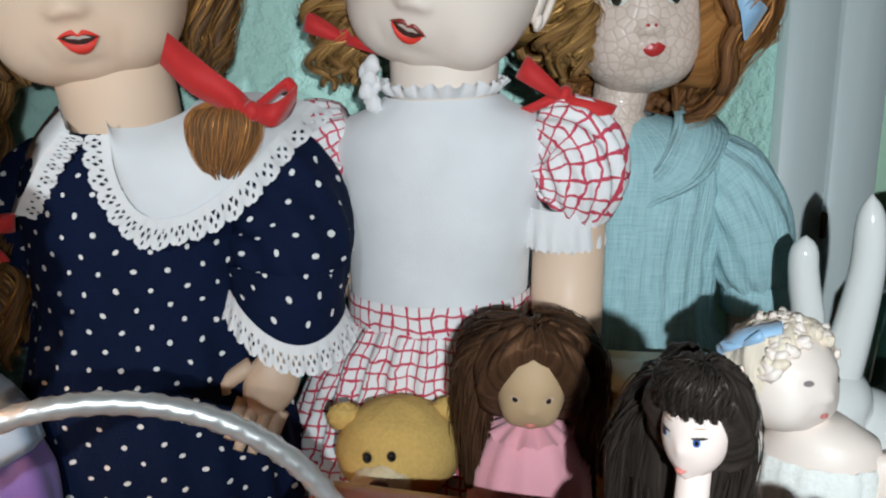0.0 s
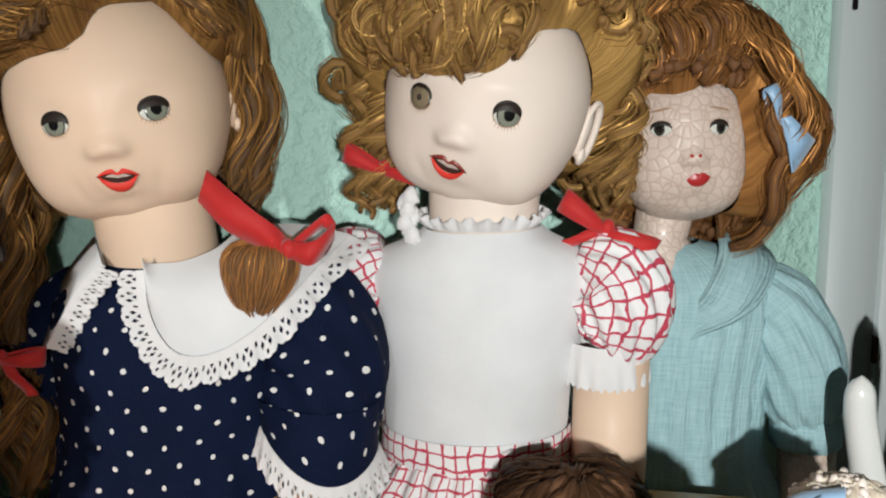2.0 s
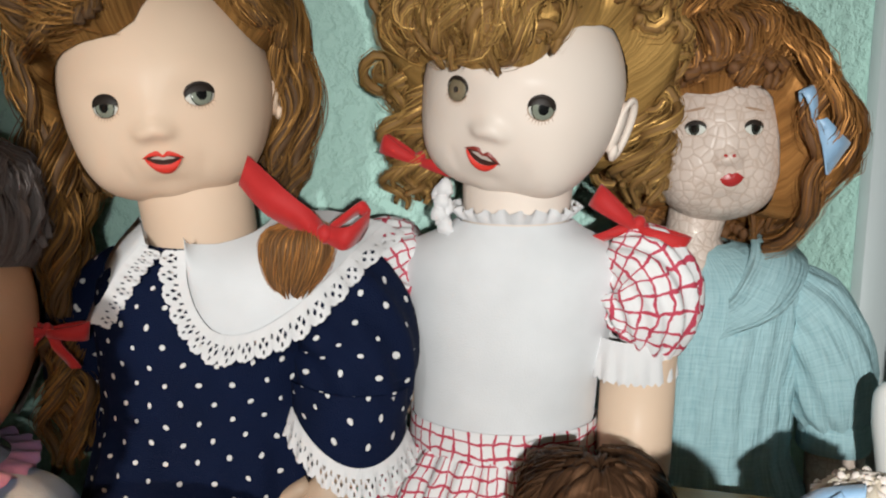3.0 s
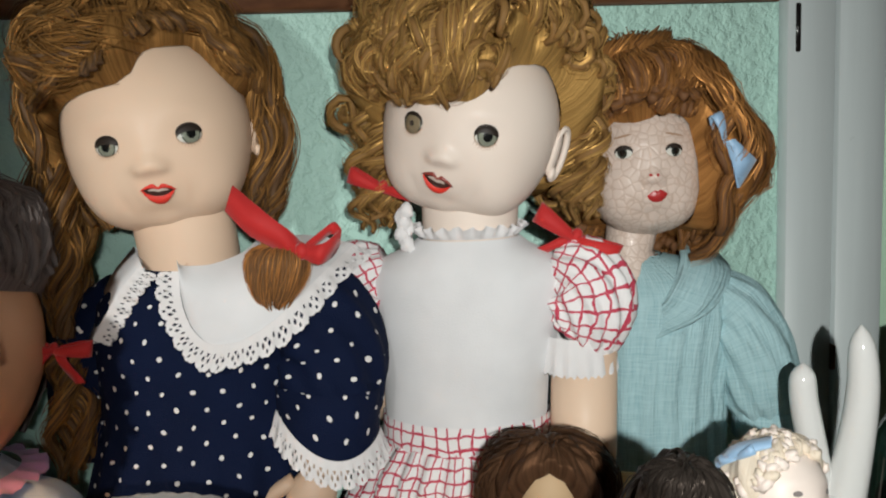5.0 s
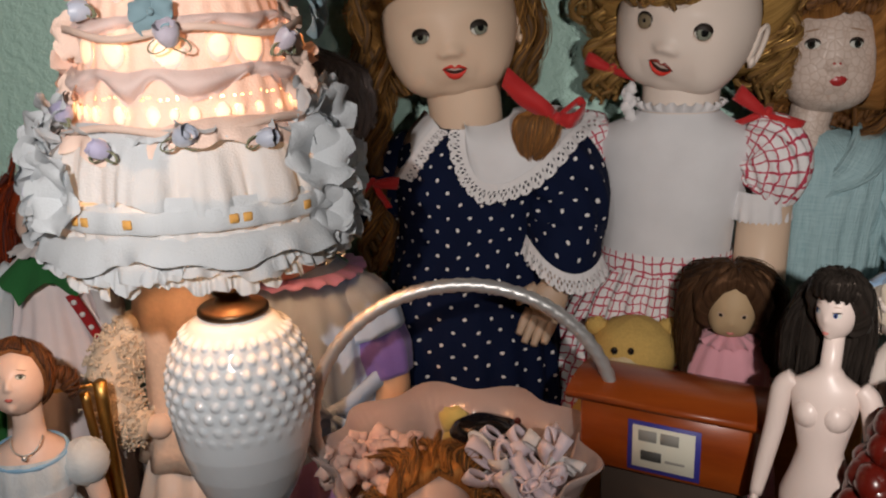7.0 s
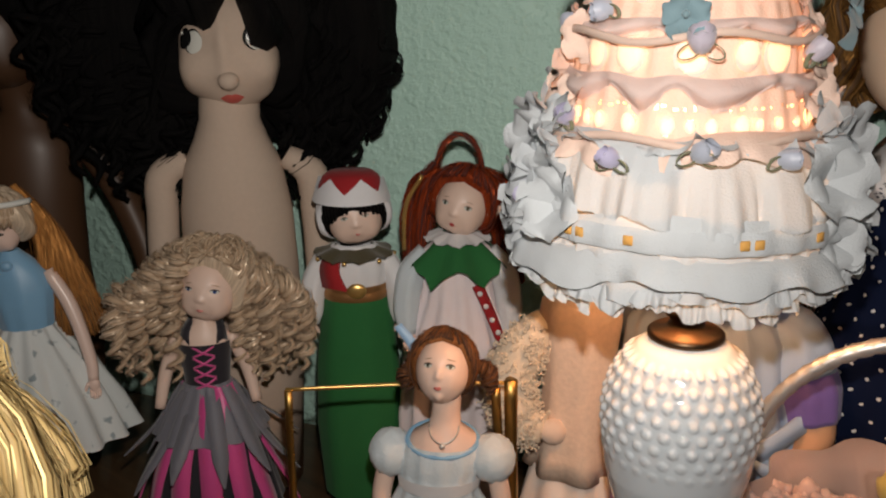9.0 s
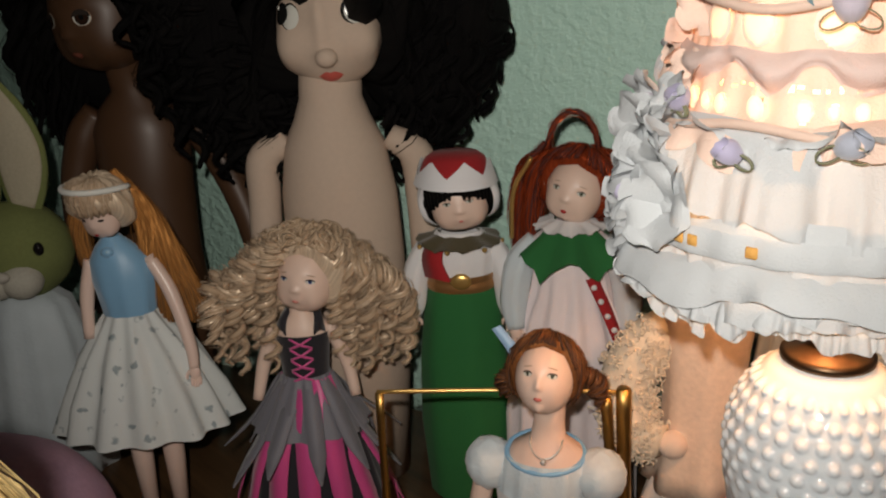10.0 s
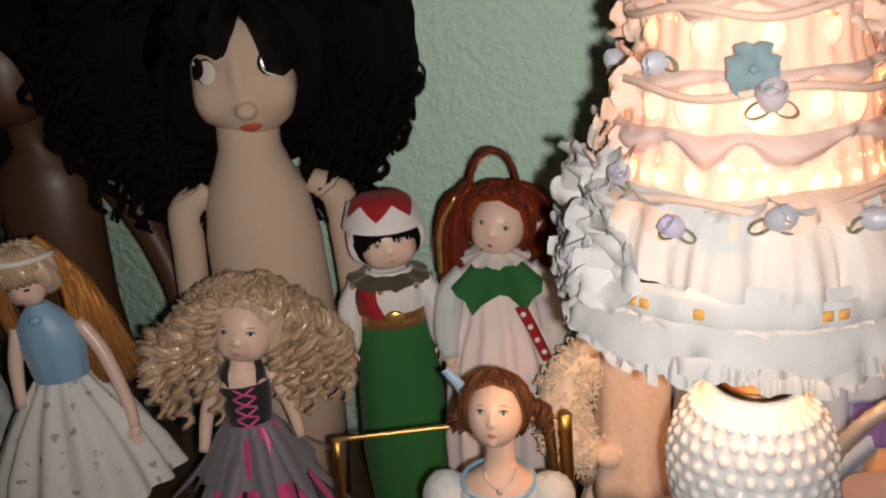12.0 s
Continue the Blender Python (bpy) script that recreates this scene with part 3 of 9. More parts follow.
def braid(b, axis, width, mat, turns, r=None, n=8):
    """Three strands plaited along a line."""
    k = int(turns * 14)
    line = smooth(axis, k)
    f = np.linspace(0, 1, k)
    t = np.gradient(line, axis=0)
    t /= np.linalg.norm(t, axis=1)[:, None] + 1e-12
    side = np.cross(t, (0, 1, 0))
    side /= np.linalg.norm(side, axis=1)[:, None] + 1e-12
    other = np.cross(t, side)
    r = r or width * 0.42
    for s in range(3):
        a = f * turns * TAU + s * TAU / 3
        p = line + side * (width * 0.6 * np.sin(a))[:, None] + other * (width * 0.32 * np.sin(2 * a))[:, None]
        b.tube(p, (r * 0.8, r, r, r * 0.6), mat, n, 4, 0.12, turns * 0.6)


def bow(b, c, turn, size, mat, tails=True, thick=0.0012):
    """A ribbon bow: two loops, a knot and two tails, across its own x, seen from its own -y."""
    turn, c = np.array(turn), np.array(c, float)
    put = lambda p: np.array(p) @ turn.T + c
    h = size * 0.42
    for s in (-1, 1):
        a = np.linspace(-2.75, 2.75, 18)
        x = s * size * (0.42 + 0.42 * np.cos(a)) * 1.05
        y = -size * 0.2 * np.sin(a)
        z = size * 0.06 * np.cos(a)
        w = h * (0.35 + 0.65 * np.abs(x) / (size * 0.88))
        b.strip(put(np.stack([x, y, z - w * 0.5], -1)), put(np.stack([x, y, z + w * 0.5], -1)), mat, thick)
        if tails:
            f = np.linspace(0, 1, 9)
            x, y, z = s * size * (0.1 + 0.55 * f), -size * 0.1 * np.sin(f * 5), -size * (0.1 + 0.8 * f)
            b.strip(put(np.stack([x - h * 0.28, y, z], -1)), put(np.stack([x + h * 0.28, y, z + h * 0.1], -1)), mat, thick)
    b.ball(c, np.array((0.13, 0.12, 0.16)) * size, mat, turn, 10, 8)


def lace_band(b, inner, outer, mat, cell=0.0120):
    """A band of open-work lace between two lines: scalloped outside, with a flower of holes in each scallop."""
    inner, outer = np.array(inner, float), np.array(outer, float)
    total = np.linalg.norm(np.diff((inner + outer) / 2, axis=0), axis=1).sum()
    cells = max(3, int(round(total / cell)))
    nu, nv = cells * 18, 15
    f = np.linspace(0, 1, nu + 1)
    line = lambda p: np.stack([np.interp(f, np.linspace(0, 1, len(p)), p[:, i]) for i in range(3)], -1)
    a, o = line(inner), line(outer)
    c = f * cells
    reach = 0.90 + 0.20 * np.abs(np.sin(math.pi * c)) ** 0.7 + 0.05 * np.abs(np.sin(3 * math.pi * c))
    v = np.linspace(0, 1, nv + 1)[:, None]
    n = np.cross(np.gradient(a, axis=0), o - a)
    n /= np.linalg.norm(n, axis=1)[:, None] + 1e-12
    p = a[None] + (o - a)[None] * (v * reach)[..., None] + n[None] * (0.0010 * np.sin(TAU * c) * v)[..., None]
    cm, vm = np.meshgrid((c[1:] + c[:-1]) / 2, (v[1:, 0] + v[:-1, 0]) / 2)
    x = cm % 1 - 0.5
    hole = np.zeros(x.shape, bool)
    for hx, hv, wx, wv in ((0.20, 0.60, 0.08, 0.12), (-0.20, 0.60, 0.08, 0.12), (0, 0.80, 0.09, 0.055), (0, 0.38, 0.09, 0.06), (0.5, 0.50, 0.08, 0.10), (-0.5, 0.50, 0.08, 0.10)):
        hole |= ((x - hx) / wx) ** 2 + ((vm - hv) / wv) ** 2 < 1
    for q in (p, p - n[None] * 0.0007):
        b.grid(q, mat)
        b.f[-1], b.m[-1] = b.f[-1][~hole.ravel()], b.m[-1][~hole.ravel()]


def hand(b, wrist, way, size, mat, mirror=1, palm=(1, 0, 0)):
    """A small moulded hand: palm, four fingers and a thumb."""
    way = np.array(way, float) / np.linalg.norm(way)
    across = np.array(palm, float) - way * (np.array(palm, float) @ way)
    across /= np.linalg.norm(across)
    wrist = np.array(wrist, float)
    turn = np.stack([across, np.cross(way, across), way], 1)
    b.ball(wrist + way * size * 0.38, np.array((0.34, 0.2, 0.46)) * size, mat, turn, 14, 10)
    for i, (x, l) in enumerate(((-0.24, 0.5), (-0.08, 0.6), (0.09, 0.58), (0.25, 0.46))):
        s = wrist + way * size * 0.68 + across * x * size
        b.tube(smooth([s, s + way * l * size * 0.55 + turn[:, 1] * 0.03 * size, s + way * l * size + turn[:, 1] * 0.16 * size], 7), (size * 0.1, size * 0.1, size * 0.065), mat, 8)
    s = wrist + way * size * 0.25 + across * mirror * 0.3 * size
    b.tube(smooth([s, s + (way * 0.3 + across * mirror * 0.2) * size, s + (way * 0.52 + across * mirror * 0.22) * size], 6), (size * 0.12, size * 0.11, size * 0.07), mat, 8)


def thing(name, label, category, place, group=""):
    ob = tagged(new(name), label, category, group)
    ob.location = place
    return ob


def part(b, name, parent, label=""):
    """Links what b holds as one part of a thing that stands at its own place."""
    ob = b.make(name, label, "", parent=parent)
    ob.matrix_parent_inverse = Matrix.Translation(-Vector(parent.location))
    return ob


# ---- the room ----
WALL_TURN, WALL_AT = 18.0, 0.655
ALONG = np.array((math.cos(radians(WALL_TURN)), math.sin(radians(WALL_TURN)), 0.0))
BACK = np.array((-ALONG[1], ALONG[0], 0.0))


def wall_point(s, d, z):
    """A place s metres along the wall, d metres in front of it."""
    return BACK * (WALL_AT - d) + ALONG * s + np.array((0, 0, z))


def block(b, s0, s1, d0, d1, z0, z1, mat, bevel=0.002, cuts=1):
    """A bevelled block set along the wall's direction."""
    hx, hy, hz = (s1 - s0) / 2, abs(d1 - d0) / 2, (z1 - z0) / 2
    c = wall_point((s0 + s1) / 2, (d0 + d1) / 2, (z0 + z1) / 2)
    frame_block(b, c, (hx, hy, hz), rot(0, 0, WALL_TURN), mat, bevel)


def frame_block(b, c, half, turn, mat, bevel=0.002):
    hx, hy, hz = half
    e = min(bevel, hx * 0.8, hy * 0.8, hz * 0.8)
    rows = []
    outline = lambda x, y: np.array([(-x + e, -y), (x - e, -y), (x, -y + e), (x, y - e), (x - e, y), (-x + e, y), (-x, y - e), (-x, -y + e), (-x + e, -y)])
    for z, k in ((-hz, -1), (-hz, e), (-hz + e, 0), (hz - e, 0), (hz, e), (hz, -1)):
        o = outline(hx, hy) if k == 0 else outline(hx - e, hy - e) if k > 0 else np.zeros((9, 2))
        rows.append(np.concatenate([o, np.full((9, 1), z)], 1))
    p = np.array(rows) @ np.array(turn).T + np.array(c)
    for i in range(5):
        q = p[i : i + 2]
        b.grid(q, mat, flip=False)


def plaster():
    k = Nodes("mint_textured_plaster", 0.44)
    c = k.coords()
    blob = k.noise(85, 4, c, 0.6)
    fine = k.noise(420, 3, c)
    rise = k.node("ShaderNodeMapRange", Value=blob, From_Min=0.42, From_Max=0.62)
    k.bump(k.math("ADD", rise, k.math("MULTIPLY", fine, 0.2)), 0.48, 0.0035)
    return k.colour(k.mix(k.noise(4, 3, c), (0.55, 0.87, 0.75), (0.61, 0.90, 0.80)))


def painted_boards(name, c):
    k = Nodes(name, 0.45)
    uv = k.coords()
    grain = k.noise(1.0, 4, k.node("ShaderNodeMapping", Vector=uv, Scale=(90.0, 90.0, 6.0)))
    k.bump(grain, 0.12, 0.001)
    worn = k.node("ShaderNodeMapRange", Value=k.noise(60, 5, uv, 0.7), From_Min=0.70, From_Max=0.74)
    return k.colour(k.mix(k.math("MULTIPLY", worn, 0.5), k.mix(grain, dim(c, 0.92), dim(c, 1.05)), dim(c, 0.6)))


def wood(name, dark, light, along="x", rough=0.4, scale=1.0):
    k = Nodes(name, rough)
    s = {"x": (4.0, 60.0, 60.0), "z": (60.0, 60.0, 4.0)}[along]
    grain = k.noise(1.0 * scale, 5, k.node("ShaderNodeMapping", Vector=k.coords(), Scale=s), 0.65)
    k.bump(grain, 0.15, 0.0008)
    k.bsdf.inputs["Coat Weight"].default_value = 0.2
    return k.colour(k.ramp(grain, [(0.3, dark), (0.7, light)]))


PLASTER = plaster()
SMOOTH_WALL = plain("mint_wall_paint", (0.42, 0.62, 0.46), 0.5, 0, 0.05, 40, 0.1)
BOARD_PAINT = painted_boards("grey_white_board_paint", (0.60, 0.66, 0.66))
RAIL_WOOD = wood("dark_red_brown_wood", (0.07, 0.025, 0.012), (0.22, 0.09, 0.04))
TABLE_WOOD = wood("brown_table_wood", (0.08, 0.04, 0.02), (0.25, 0.13, 0.06))
ROOM_PAINT = plain("plain_room_paint", (0.30, 0.33, 0.31), 0.8, 0, 0.05, 8)

b = Build()
block(b, -1.75, 0.486, 0.0, -0.06, TABLE - 0.75, 1.7, PLASTER)
b.make("wall_back", "mint green wall with rough knobbly plaster", "wall", kind="structure")
b = Build()
block(b, -1.75, 0.484, 0.012, 0.0, 0.529, 0.60, RAIL_WOOD, 0.004)
block(b, -1.75, 0.484, 0.022, 0.0, 0.592, 0.606, RAIL_WOOD, 0.003)
b.make("trim", "dark brown wooden rail along the wall", "trim", kind="structure")

# grey painted boards of the door beside the wall
door = tagged(new("door_1"), "grey-white painted board door with dark gaps", "door", kind="structure")
for s0, s1, d in ((0.4880, 0.5345, 0.010), (0.5375, 0.584, 0.012)):
    b = Build()
    block(b, s0, s1, d, -0.03, TABLE - 0.75, 0.533 if s0 < 0.5 else 0.541, BOARD_PAINT, 0.0007)
    b.make("board", "", "", parent=door)
# near-black backing sheet: its colour stands in for the shade in the gaps
b = Build()
block(b, 0.486, 0.590, -0.032, -0.05, TABLE - 0.75, 0.8, plain("gap_shade_black", (0.012, 0.011, 0.01), 0.9))
b.make("backing", "near-black backing for the shade in the gaps", "", parent=door)
b = Build()
block(b, 0.4865, 0.85, 0.02, 0.0, 0.548, 0.62, plain("black_lintel", (0.015, 0.012, 0.01), 0.8), 0.003)
b.make("lintel", "black strip above the boards", "", parent=door)
b = Build()
block(b, 0.4955, 0.5005, 0.0115, 0.0, 0.484, 0.527, BLACK_GLOSS, 0.001)
b.make("hinge", "narrow black hinge", "", parent=door)
b = Build()
block(b, 0.5345, 0.5385, 0.0135, 0.0, 0.188, 0.212, BRASS_DARK, 0.001)
b.make("latch", "small dark latch", "", parent=door)

b = Build()
block(b, 0.5865, 0.845, 0.008, -0.06, TABLE - 0.75, 1.695, SMOOTH_WALL)
b.make("wall_return", "smooth mint green wall beside the board door", "wall", kind="structure")
b = Build()
block(b, -1.75, 1.2, 1.35, 0.0, TABLE - 0.04, TABLE, TABLE_WOOD, 0.004)
b.make("tabletop", "brown wooden table top under all the dolls", "table top", kind="structure")
b = Build()
block(b, -1.75, 2.2, 3.5, -0.06, TABLE - 0.80, TABLE - 0.755, ROOM_PAINT)
b.make("floor", "plain dark room floor", "floor", kind="structure")
b = Build()
block(b, -1.75, 2.2, 3.5, -0.06, 1.70, 1.75, ROOM_PAINT)
b.make("ceiling", "plain room ceiling", "ceiling", kind="structure")
for name, span in (("wall_left", (-1.81, -1.755, 3.5, -0.06)), ("wall_right", (2.2, 2.26, 3.5, -0.06)), ("wall_front", (-1.75, 2.2, 3.56, 3.5)), ("wall_side", (0.845, 2.2, 0.0, -0.06))):
    b = Build()
    block(b, *span, TABLE - 0.75, 1.695, ROOM_PAINT)
    b.make(name, "plain painted room wall", "wall", kind="structure")


# ---- the frilled lamp ----
def shade_cloth(name, c, through_light=0.52):
    k = Nodes(name, 0.8)
    soft = k.noise(60, 3)
    k.bump(k.noise(700, 2), 0.3, 0.002)
    k.bsdf.inputs["Subsurface Weight"].default_value = 0.0
    col = k.mix(soft, dim(c, 0.9), c)
    k.colour(col)
    t = k.tree.nodes.new("ShaderNodeBsdfTranslucent")
    k.put(t.inputs[0], col)
    m = k.tree.nodes.new("ShaderNodeMixShader")
    m.inputs[0].default_value = through_light
    k.tree.links.new(k.bsdf.outputs[0], m.inputs[1])
    k.tree.links.new(t.outputs[0], m.inputs[2])
    k.tree.links.new(m.outputs[0], k.tree.nodes["Material Output"].inputs[0])
    return k.mat


SHADE_WHITE = shade_cloth("white_frill_cloth", (0.58, 0.625, 0.655), 0.095)
SHADE_PEACH = shade_cloth("peach_frill_cloth", (0.86, 0.64, 0.54), 0.050)
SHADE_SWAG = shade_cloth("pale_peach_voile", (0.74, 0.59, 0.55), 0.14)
MILK_GLASS = Nodes("milk_glass", 0.12)
MILK_GLASS.bsdf.inputs["Subsurface Weight"].default_value = 0.85
MILK_GLASS.bsdf.inputs["Subsurface Radius"].default_value = (0.03, 0.03, 0.03)
MILK_GLASS.bsdf.inputs["Coat Weight"].default_value = 0.4
MILK_GLASS = MILK_GLASS.colour((0.80, 0.87, 0.96))
GLOW = Nodes("lit_bulb")
GLOW.bsdf.inputs["Emission Color"].default_value = (1.0, 0.72, 0.42, 1)
GLOW.bsdf.inputs["Emission Strength"].default_value = 8.0
GLOW = GLOW.colour((1.0, 0.9, 0.8))
LX, LY = -0.28, 0.22
lamp = tagged(new("table_lamp"), "lit lamp, white hobnail glass base, tall frilled shade with roses", "table lamp")
lamp.location = (LX, LY, TABLE)


def lamp_part(b, name, label=""):
    ob = b.make(name, label, "", parent=lamp)
    ob.location = (0, 0, 0)
    ob.matrix_parent_inverse = Matrix.Translation((-LX, -LY, -TABLE))
    return ob


b = Build((LX, LY, 0))
PROFILE = [(0.092, 0.024), (0.098, 0.030), (0.11, 0.0365), (0.13, 0.044), (0.15, 0.0492), (0.17, 0.0520), (0.19, 0.0528), (0.205, 0.0515), (0.22, 0.0475), (0.234, 0.040), (0.243, 0.031), (0.249, 0.022)]
zs, rs = [z for z, _ in PROFILE], [r for _, r in PROFILE]
na, nz = 28 * 11, 150
ang, zz = np.linspace(0, TAU, na + 1), np.linspace(0.092, 0.249, nz + 1)
aa, zg = np.meshgrid(ang, zz)
row = (zg - 0.104) / 0.0098
shift = np.floor(row) % 2 * 0.5
du = ((aa * 28 / TAU + shift) % 1 - 0.5) * (TAU * np.interp(zg, zs, rs) / 28)
dv = (row % 1 - 0.5) * 0.0098
size = 0.0036 * np.clip(np.interp(zg, zs, rs) / 0.046, 0.6, 1.0)
knob = np.clip(1 - (du * du + dv * dv) / size ** 2, 0, 1) ** 0.5 * 0.0027 * np.clip((zg - 0.160) / 0.034, 0.02, 1) * (zg < 0.244)
rr = np.interp(zg, zs, rs) + knob
globe = np.stack([rr * np.sin(aa), rr * np.cos(aa), zg], -1)
globe[:, -1] = globe[:, 0]
b.grid(globe, MILK_GLASS, flip=True)
lamp_part(b, "globe", "white milk glass globe with hobnail bumps")
b = Build((LX, LY, 0))
b.loft([(0.2475, 0, 0, 0.0235, 0.0235), (0.249, 0, 0, 0.0255, 0.0255), (0.252, 0, 0, 0.0255, 0.0255), (0.254, 0, 0, 0.023, 0.023), (0.256, 0, 0, 0.013, 0.013), (0.262, 0, 0, 0.011, 0.011), (0.264, 0, 0, 0.014, 0.014), (0.268, 0, 0, 0.014, 0.014), (0.272, 0, 0, 0.009, 0.009), (0.30, 0, 0, 0.008, 0.008)], BRASS_DARK, 40, cap=True)
lamp_part(b, "collar", "dark bronze collar")
b = Build((LX, LY, 0))
b.loft([(TABLE, 0, 0, 0.052, 0.052), (TABLE + 0.012, 0, 0, 0.055, 0.055), (TABLE + 0.03, 0, 0, 0.038, 0.038), (TABLE + 0.06, 0, 0, 0.015, 0.015), (0.03, 0, 0, 0.012, 0.012), (0.06, 0, 0, 0.018, 0.018), (0.085, 0, 0, 0.022, 0.022), (0.094, 0, 0, 0.027, 0.027)], BRASS_DARK, 40, cap=True)
lamp_part(b, "foot", "dark bronze foot")
b = Build((LX, LY, 0))
b.ball((-0.006, -0.004, 0.400), (0.026, 0.026, 0.040), GLOW)
lamp_part(b, "bulb", "lit warm bulb").visible_shadow = False

# the frilled shade, a little askew on its stem: an open-worked inner drum and ruffles, band upon band
SX, SY = -0.290, 0.214
DRUM = [(0.300, 0.086), (0.33, 0.086), (0.38, 0.080), (0.40, 0.073), (0.42, 0.0695), (0.445, 0.067), (0.465, 0.060), (0.52, 0.056), (0.60, 0.050)]
dz, dr = [z for z, _ in DRUM], [r for _, r in DRUM]
lace_rng = random.Random(21)
b = Build((SX, SY, 0))
na, nz = 330, 140
ang = np.linspace(0, TAU, na + 1)
zz = np.linspace(0.384, 0.60, nz + 1)
rr = np.interp(zz, dz, dr)
p = np.stack([rr[:, None] * np.sin(ang), rr[:, None] * np.cos(ang), np.broadcast_to(zz[:, None], (nz + 1, na + 1))], -1)
p[..., :2] *= (1 + 0.010 * np.sin(ang * 30) + 0.012 * np.sin(ang * 7 + 1))[None, :, None]
p[:, -1] = p[:, 0]
b.grid(p, SHADE_PEACH, flip=True)
# oval openings in rows, wide in some bands and mere eyelets in others
am, zm = np.meshgrid((ang[1:] + ang[:-1]) / 2, (zz[1:] + zz[:-1]) / 2)
hole = np.zeros((nz, na), bool)
panes = []
for z0, tall, wide, gap in ((0.4005, 0.0043, 0.0031, 0.0150), (0.410, 0.0012, 0.0012, 0.006), (0.4375, 0.0092, 0.0080, 0.026), (0.473, 0.0054, 0.0042, 0.024), (0.482, 0.0013, 0.0013, 0.007), (0.507, 0.0052, 0.0040, 0.023), (0.516, 0.0014, 0.0014, 0.008)):
    r0 = float(np.interp(z0, dz, dr))
    a = 0.0
    while a < TAU:
        a += gap / r0 * lace_rng.uniform(0.6, 1.5)
        size = lace_rng.uniform(0.7, 1.2)
        if tall > 0.003:
            panes.append((a, z0, wide * size, tall * size))
        hole |= ((am - a) * r0 / (wide * size)) ** 2 + ((zm - z0 - lace_rng.uniform(-0.001, 0.001)) / (tall * size)) ** 2 < 1
keep = b.f[-1]
b.f[-1] = keep[~hole.ravel()]
b.m[-1] = b.m[-1][~hole.ravel()]
lamp_part(b, "drum", "peach open-worked cloth drum lit from inside")


SHADE_WINDOW = shade_cloth("thin_white_voile", (0.95, 0.90, 0.84), 0.26)
for a, z0, wide, tall in panes:
    b = Build((SX, SY, 0))
    r0 = float(np.interp(z0, dz, dr)) + 0.0012
    rho, th = np.meshgrid(np.linspace(0, 1, 5), np.linspace(0, TAU, 15), indexing="ij")
    r = r0 + 0.0014 * np.sqrt(1 - 0.95 * rho ** 2)
    t = a + 1.3 * wide * rho * np.cos(th) / r0
    b.grid(np.stack([r * np.sin(t), r * np.cos(t), z0 + 1.25 * tall * rho * np.sin(th)], -1), SHADE_WINDOW)
    lamp_part(b, "eyelet")


def ruffle(z, r0, reach, drop, waves, amp, mat, seed, curl_up=0.0, fine=0, name="ruffle", ends=0.0):
    """A gathered ruffle round the drum, uneven from fold to fold."""
    g = np.random.RandomState(seed)
    b = Build((SX, SY, 0))
    n, m = max(360, waves * 14, fine * 6), 12
    a = np.linspace(0, TAU, n + 1)

    def rough(low, high, count):
        """A random wave that closes on itself."""
        w = np.zeros(n + 1)
        for k in range(count):
            w += np.sin(g.randint(low, high + 1) * a + g.uniform(0, TAU)) * g.uniform(0.4, 1.0)
        return w / (0.5 * count ** 0.5 + 0.6)

    fold = rough(max(3, int(waves * 0.5)), int(waves * 1.5), 11)
    lift = rough(max(2, int(waves * 0.3)), int(waves * 0.9), 9)
    long_wave = rough(2, 6, 4)
    small = rough(waves * 2, waves * 4, 8)
    crimp = np.sin(fine * a + 0.8 * long_wave) if fine else 0 * a
    rows = []
    for i in range(m + 1):
        f = i / m
        r = r0 + reach * math.sin(f * 1.35) / math.sin(1.35) + amp * np.tanh(fold) * f + 0.0014 * crimp * f + 0.0011 * small * f * f + 0.18 * reach * lift * f
        zc = z - drop * f ** 1.4 + curl_up * f * f + amp * 0.8 * lift * f * f + amp * 0.45 * np.roll(fold, n // waves // 3) * f + 0.0012 * small * f * f + 0.003 * long_wave + 0.0010 * crimp * f
        t = a + 0.5 * amp / r0 * np.roll(fold, n // waves // 4) * f
        ring = np.stack([r * np.sin(t), r * np.cos(t), zc + ends * f * f * np.cos(2 * a)], -1)
        ring[-1] = ring[0]
        rows.append(ring)
    b.grid(np.array(rows), mat, flip=True)
    return lamp_part(b, name)


for i, (z, r0, reach, drop, waves, amp, mat, up, fine) in enumerate((
        # plain soft skirts
        (0.392, 0.078, 0.020, 0.044, 17, 0.0062, SHADE_WHITE, 0, 0), (0.352, 0.096, 0.004, 0.026, 16, 0.0030, SHADE_WHITE, 0, 0), (0.330, 0.097, 0.006, 0.024, 15, 0.0040, SHADE_WHITE, 0, 0),
        # crimped lace edge below, waved flounces above it
        (0.314, 0.090, 0.008, 0.016, 30, 0.0034, SHADE_WHITE, 0, 120), (0.321, 0.096, 0.008, 0.014, 26, 0.0036, SHADE_WHITE, 0, 96), (0.332, 0.0990, 0.010, 0.018, 9, 0.0045, SHADE_WHITE, 0, 0),
        (0.392, 0.077, 0.012, 0.002, 20, 0.0042, SHADE_WHITE, 0, 0), (0.395, 0.076, 0.014, 0.016, 15, 0.0058, SHADE_PEACH, 0, 0),
        (0.530, 0.055, 0.020, 0.016, 18, 0.0050, SHADE_WHITE, 0, 90), (0.540, 0.054, 0.020, 0.004, 16, 0.0055, SHADE_WHITE, 0.004, 0), (0.556, 0.053, 0.018, 0.014, 15, 0.0055, SHADE_WHITE, 0, 0), (0.590, 0.050, 0.020, 0.016, 16, 0.006, SHADE_WHITE, 0, 0))):
    ruffle(z, r0, reach, drop, waves, amp, mat, i + 1, up, fine, "skirt" if i < 3 else "ruffle")

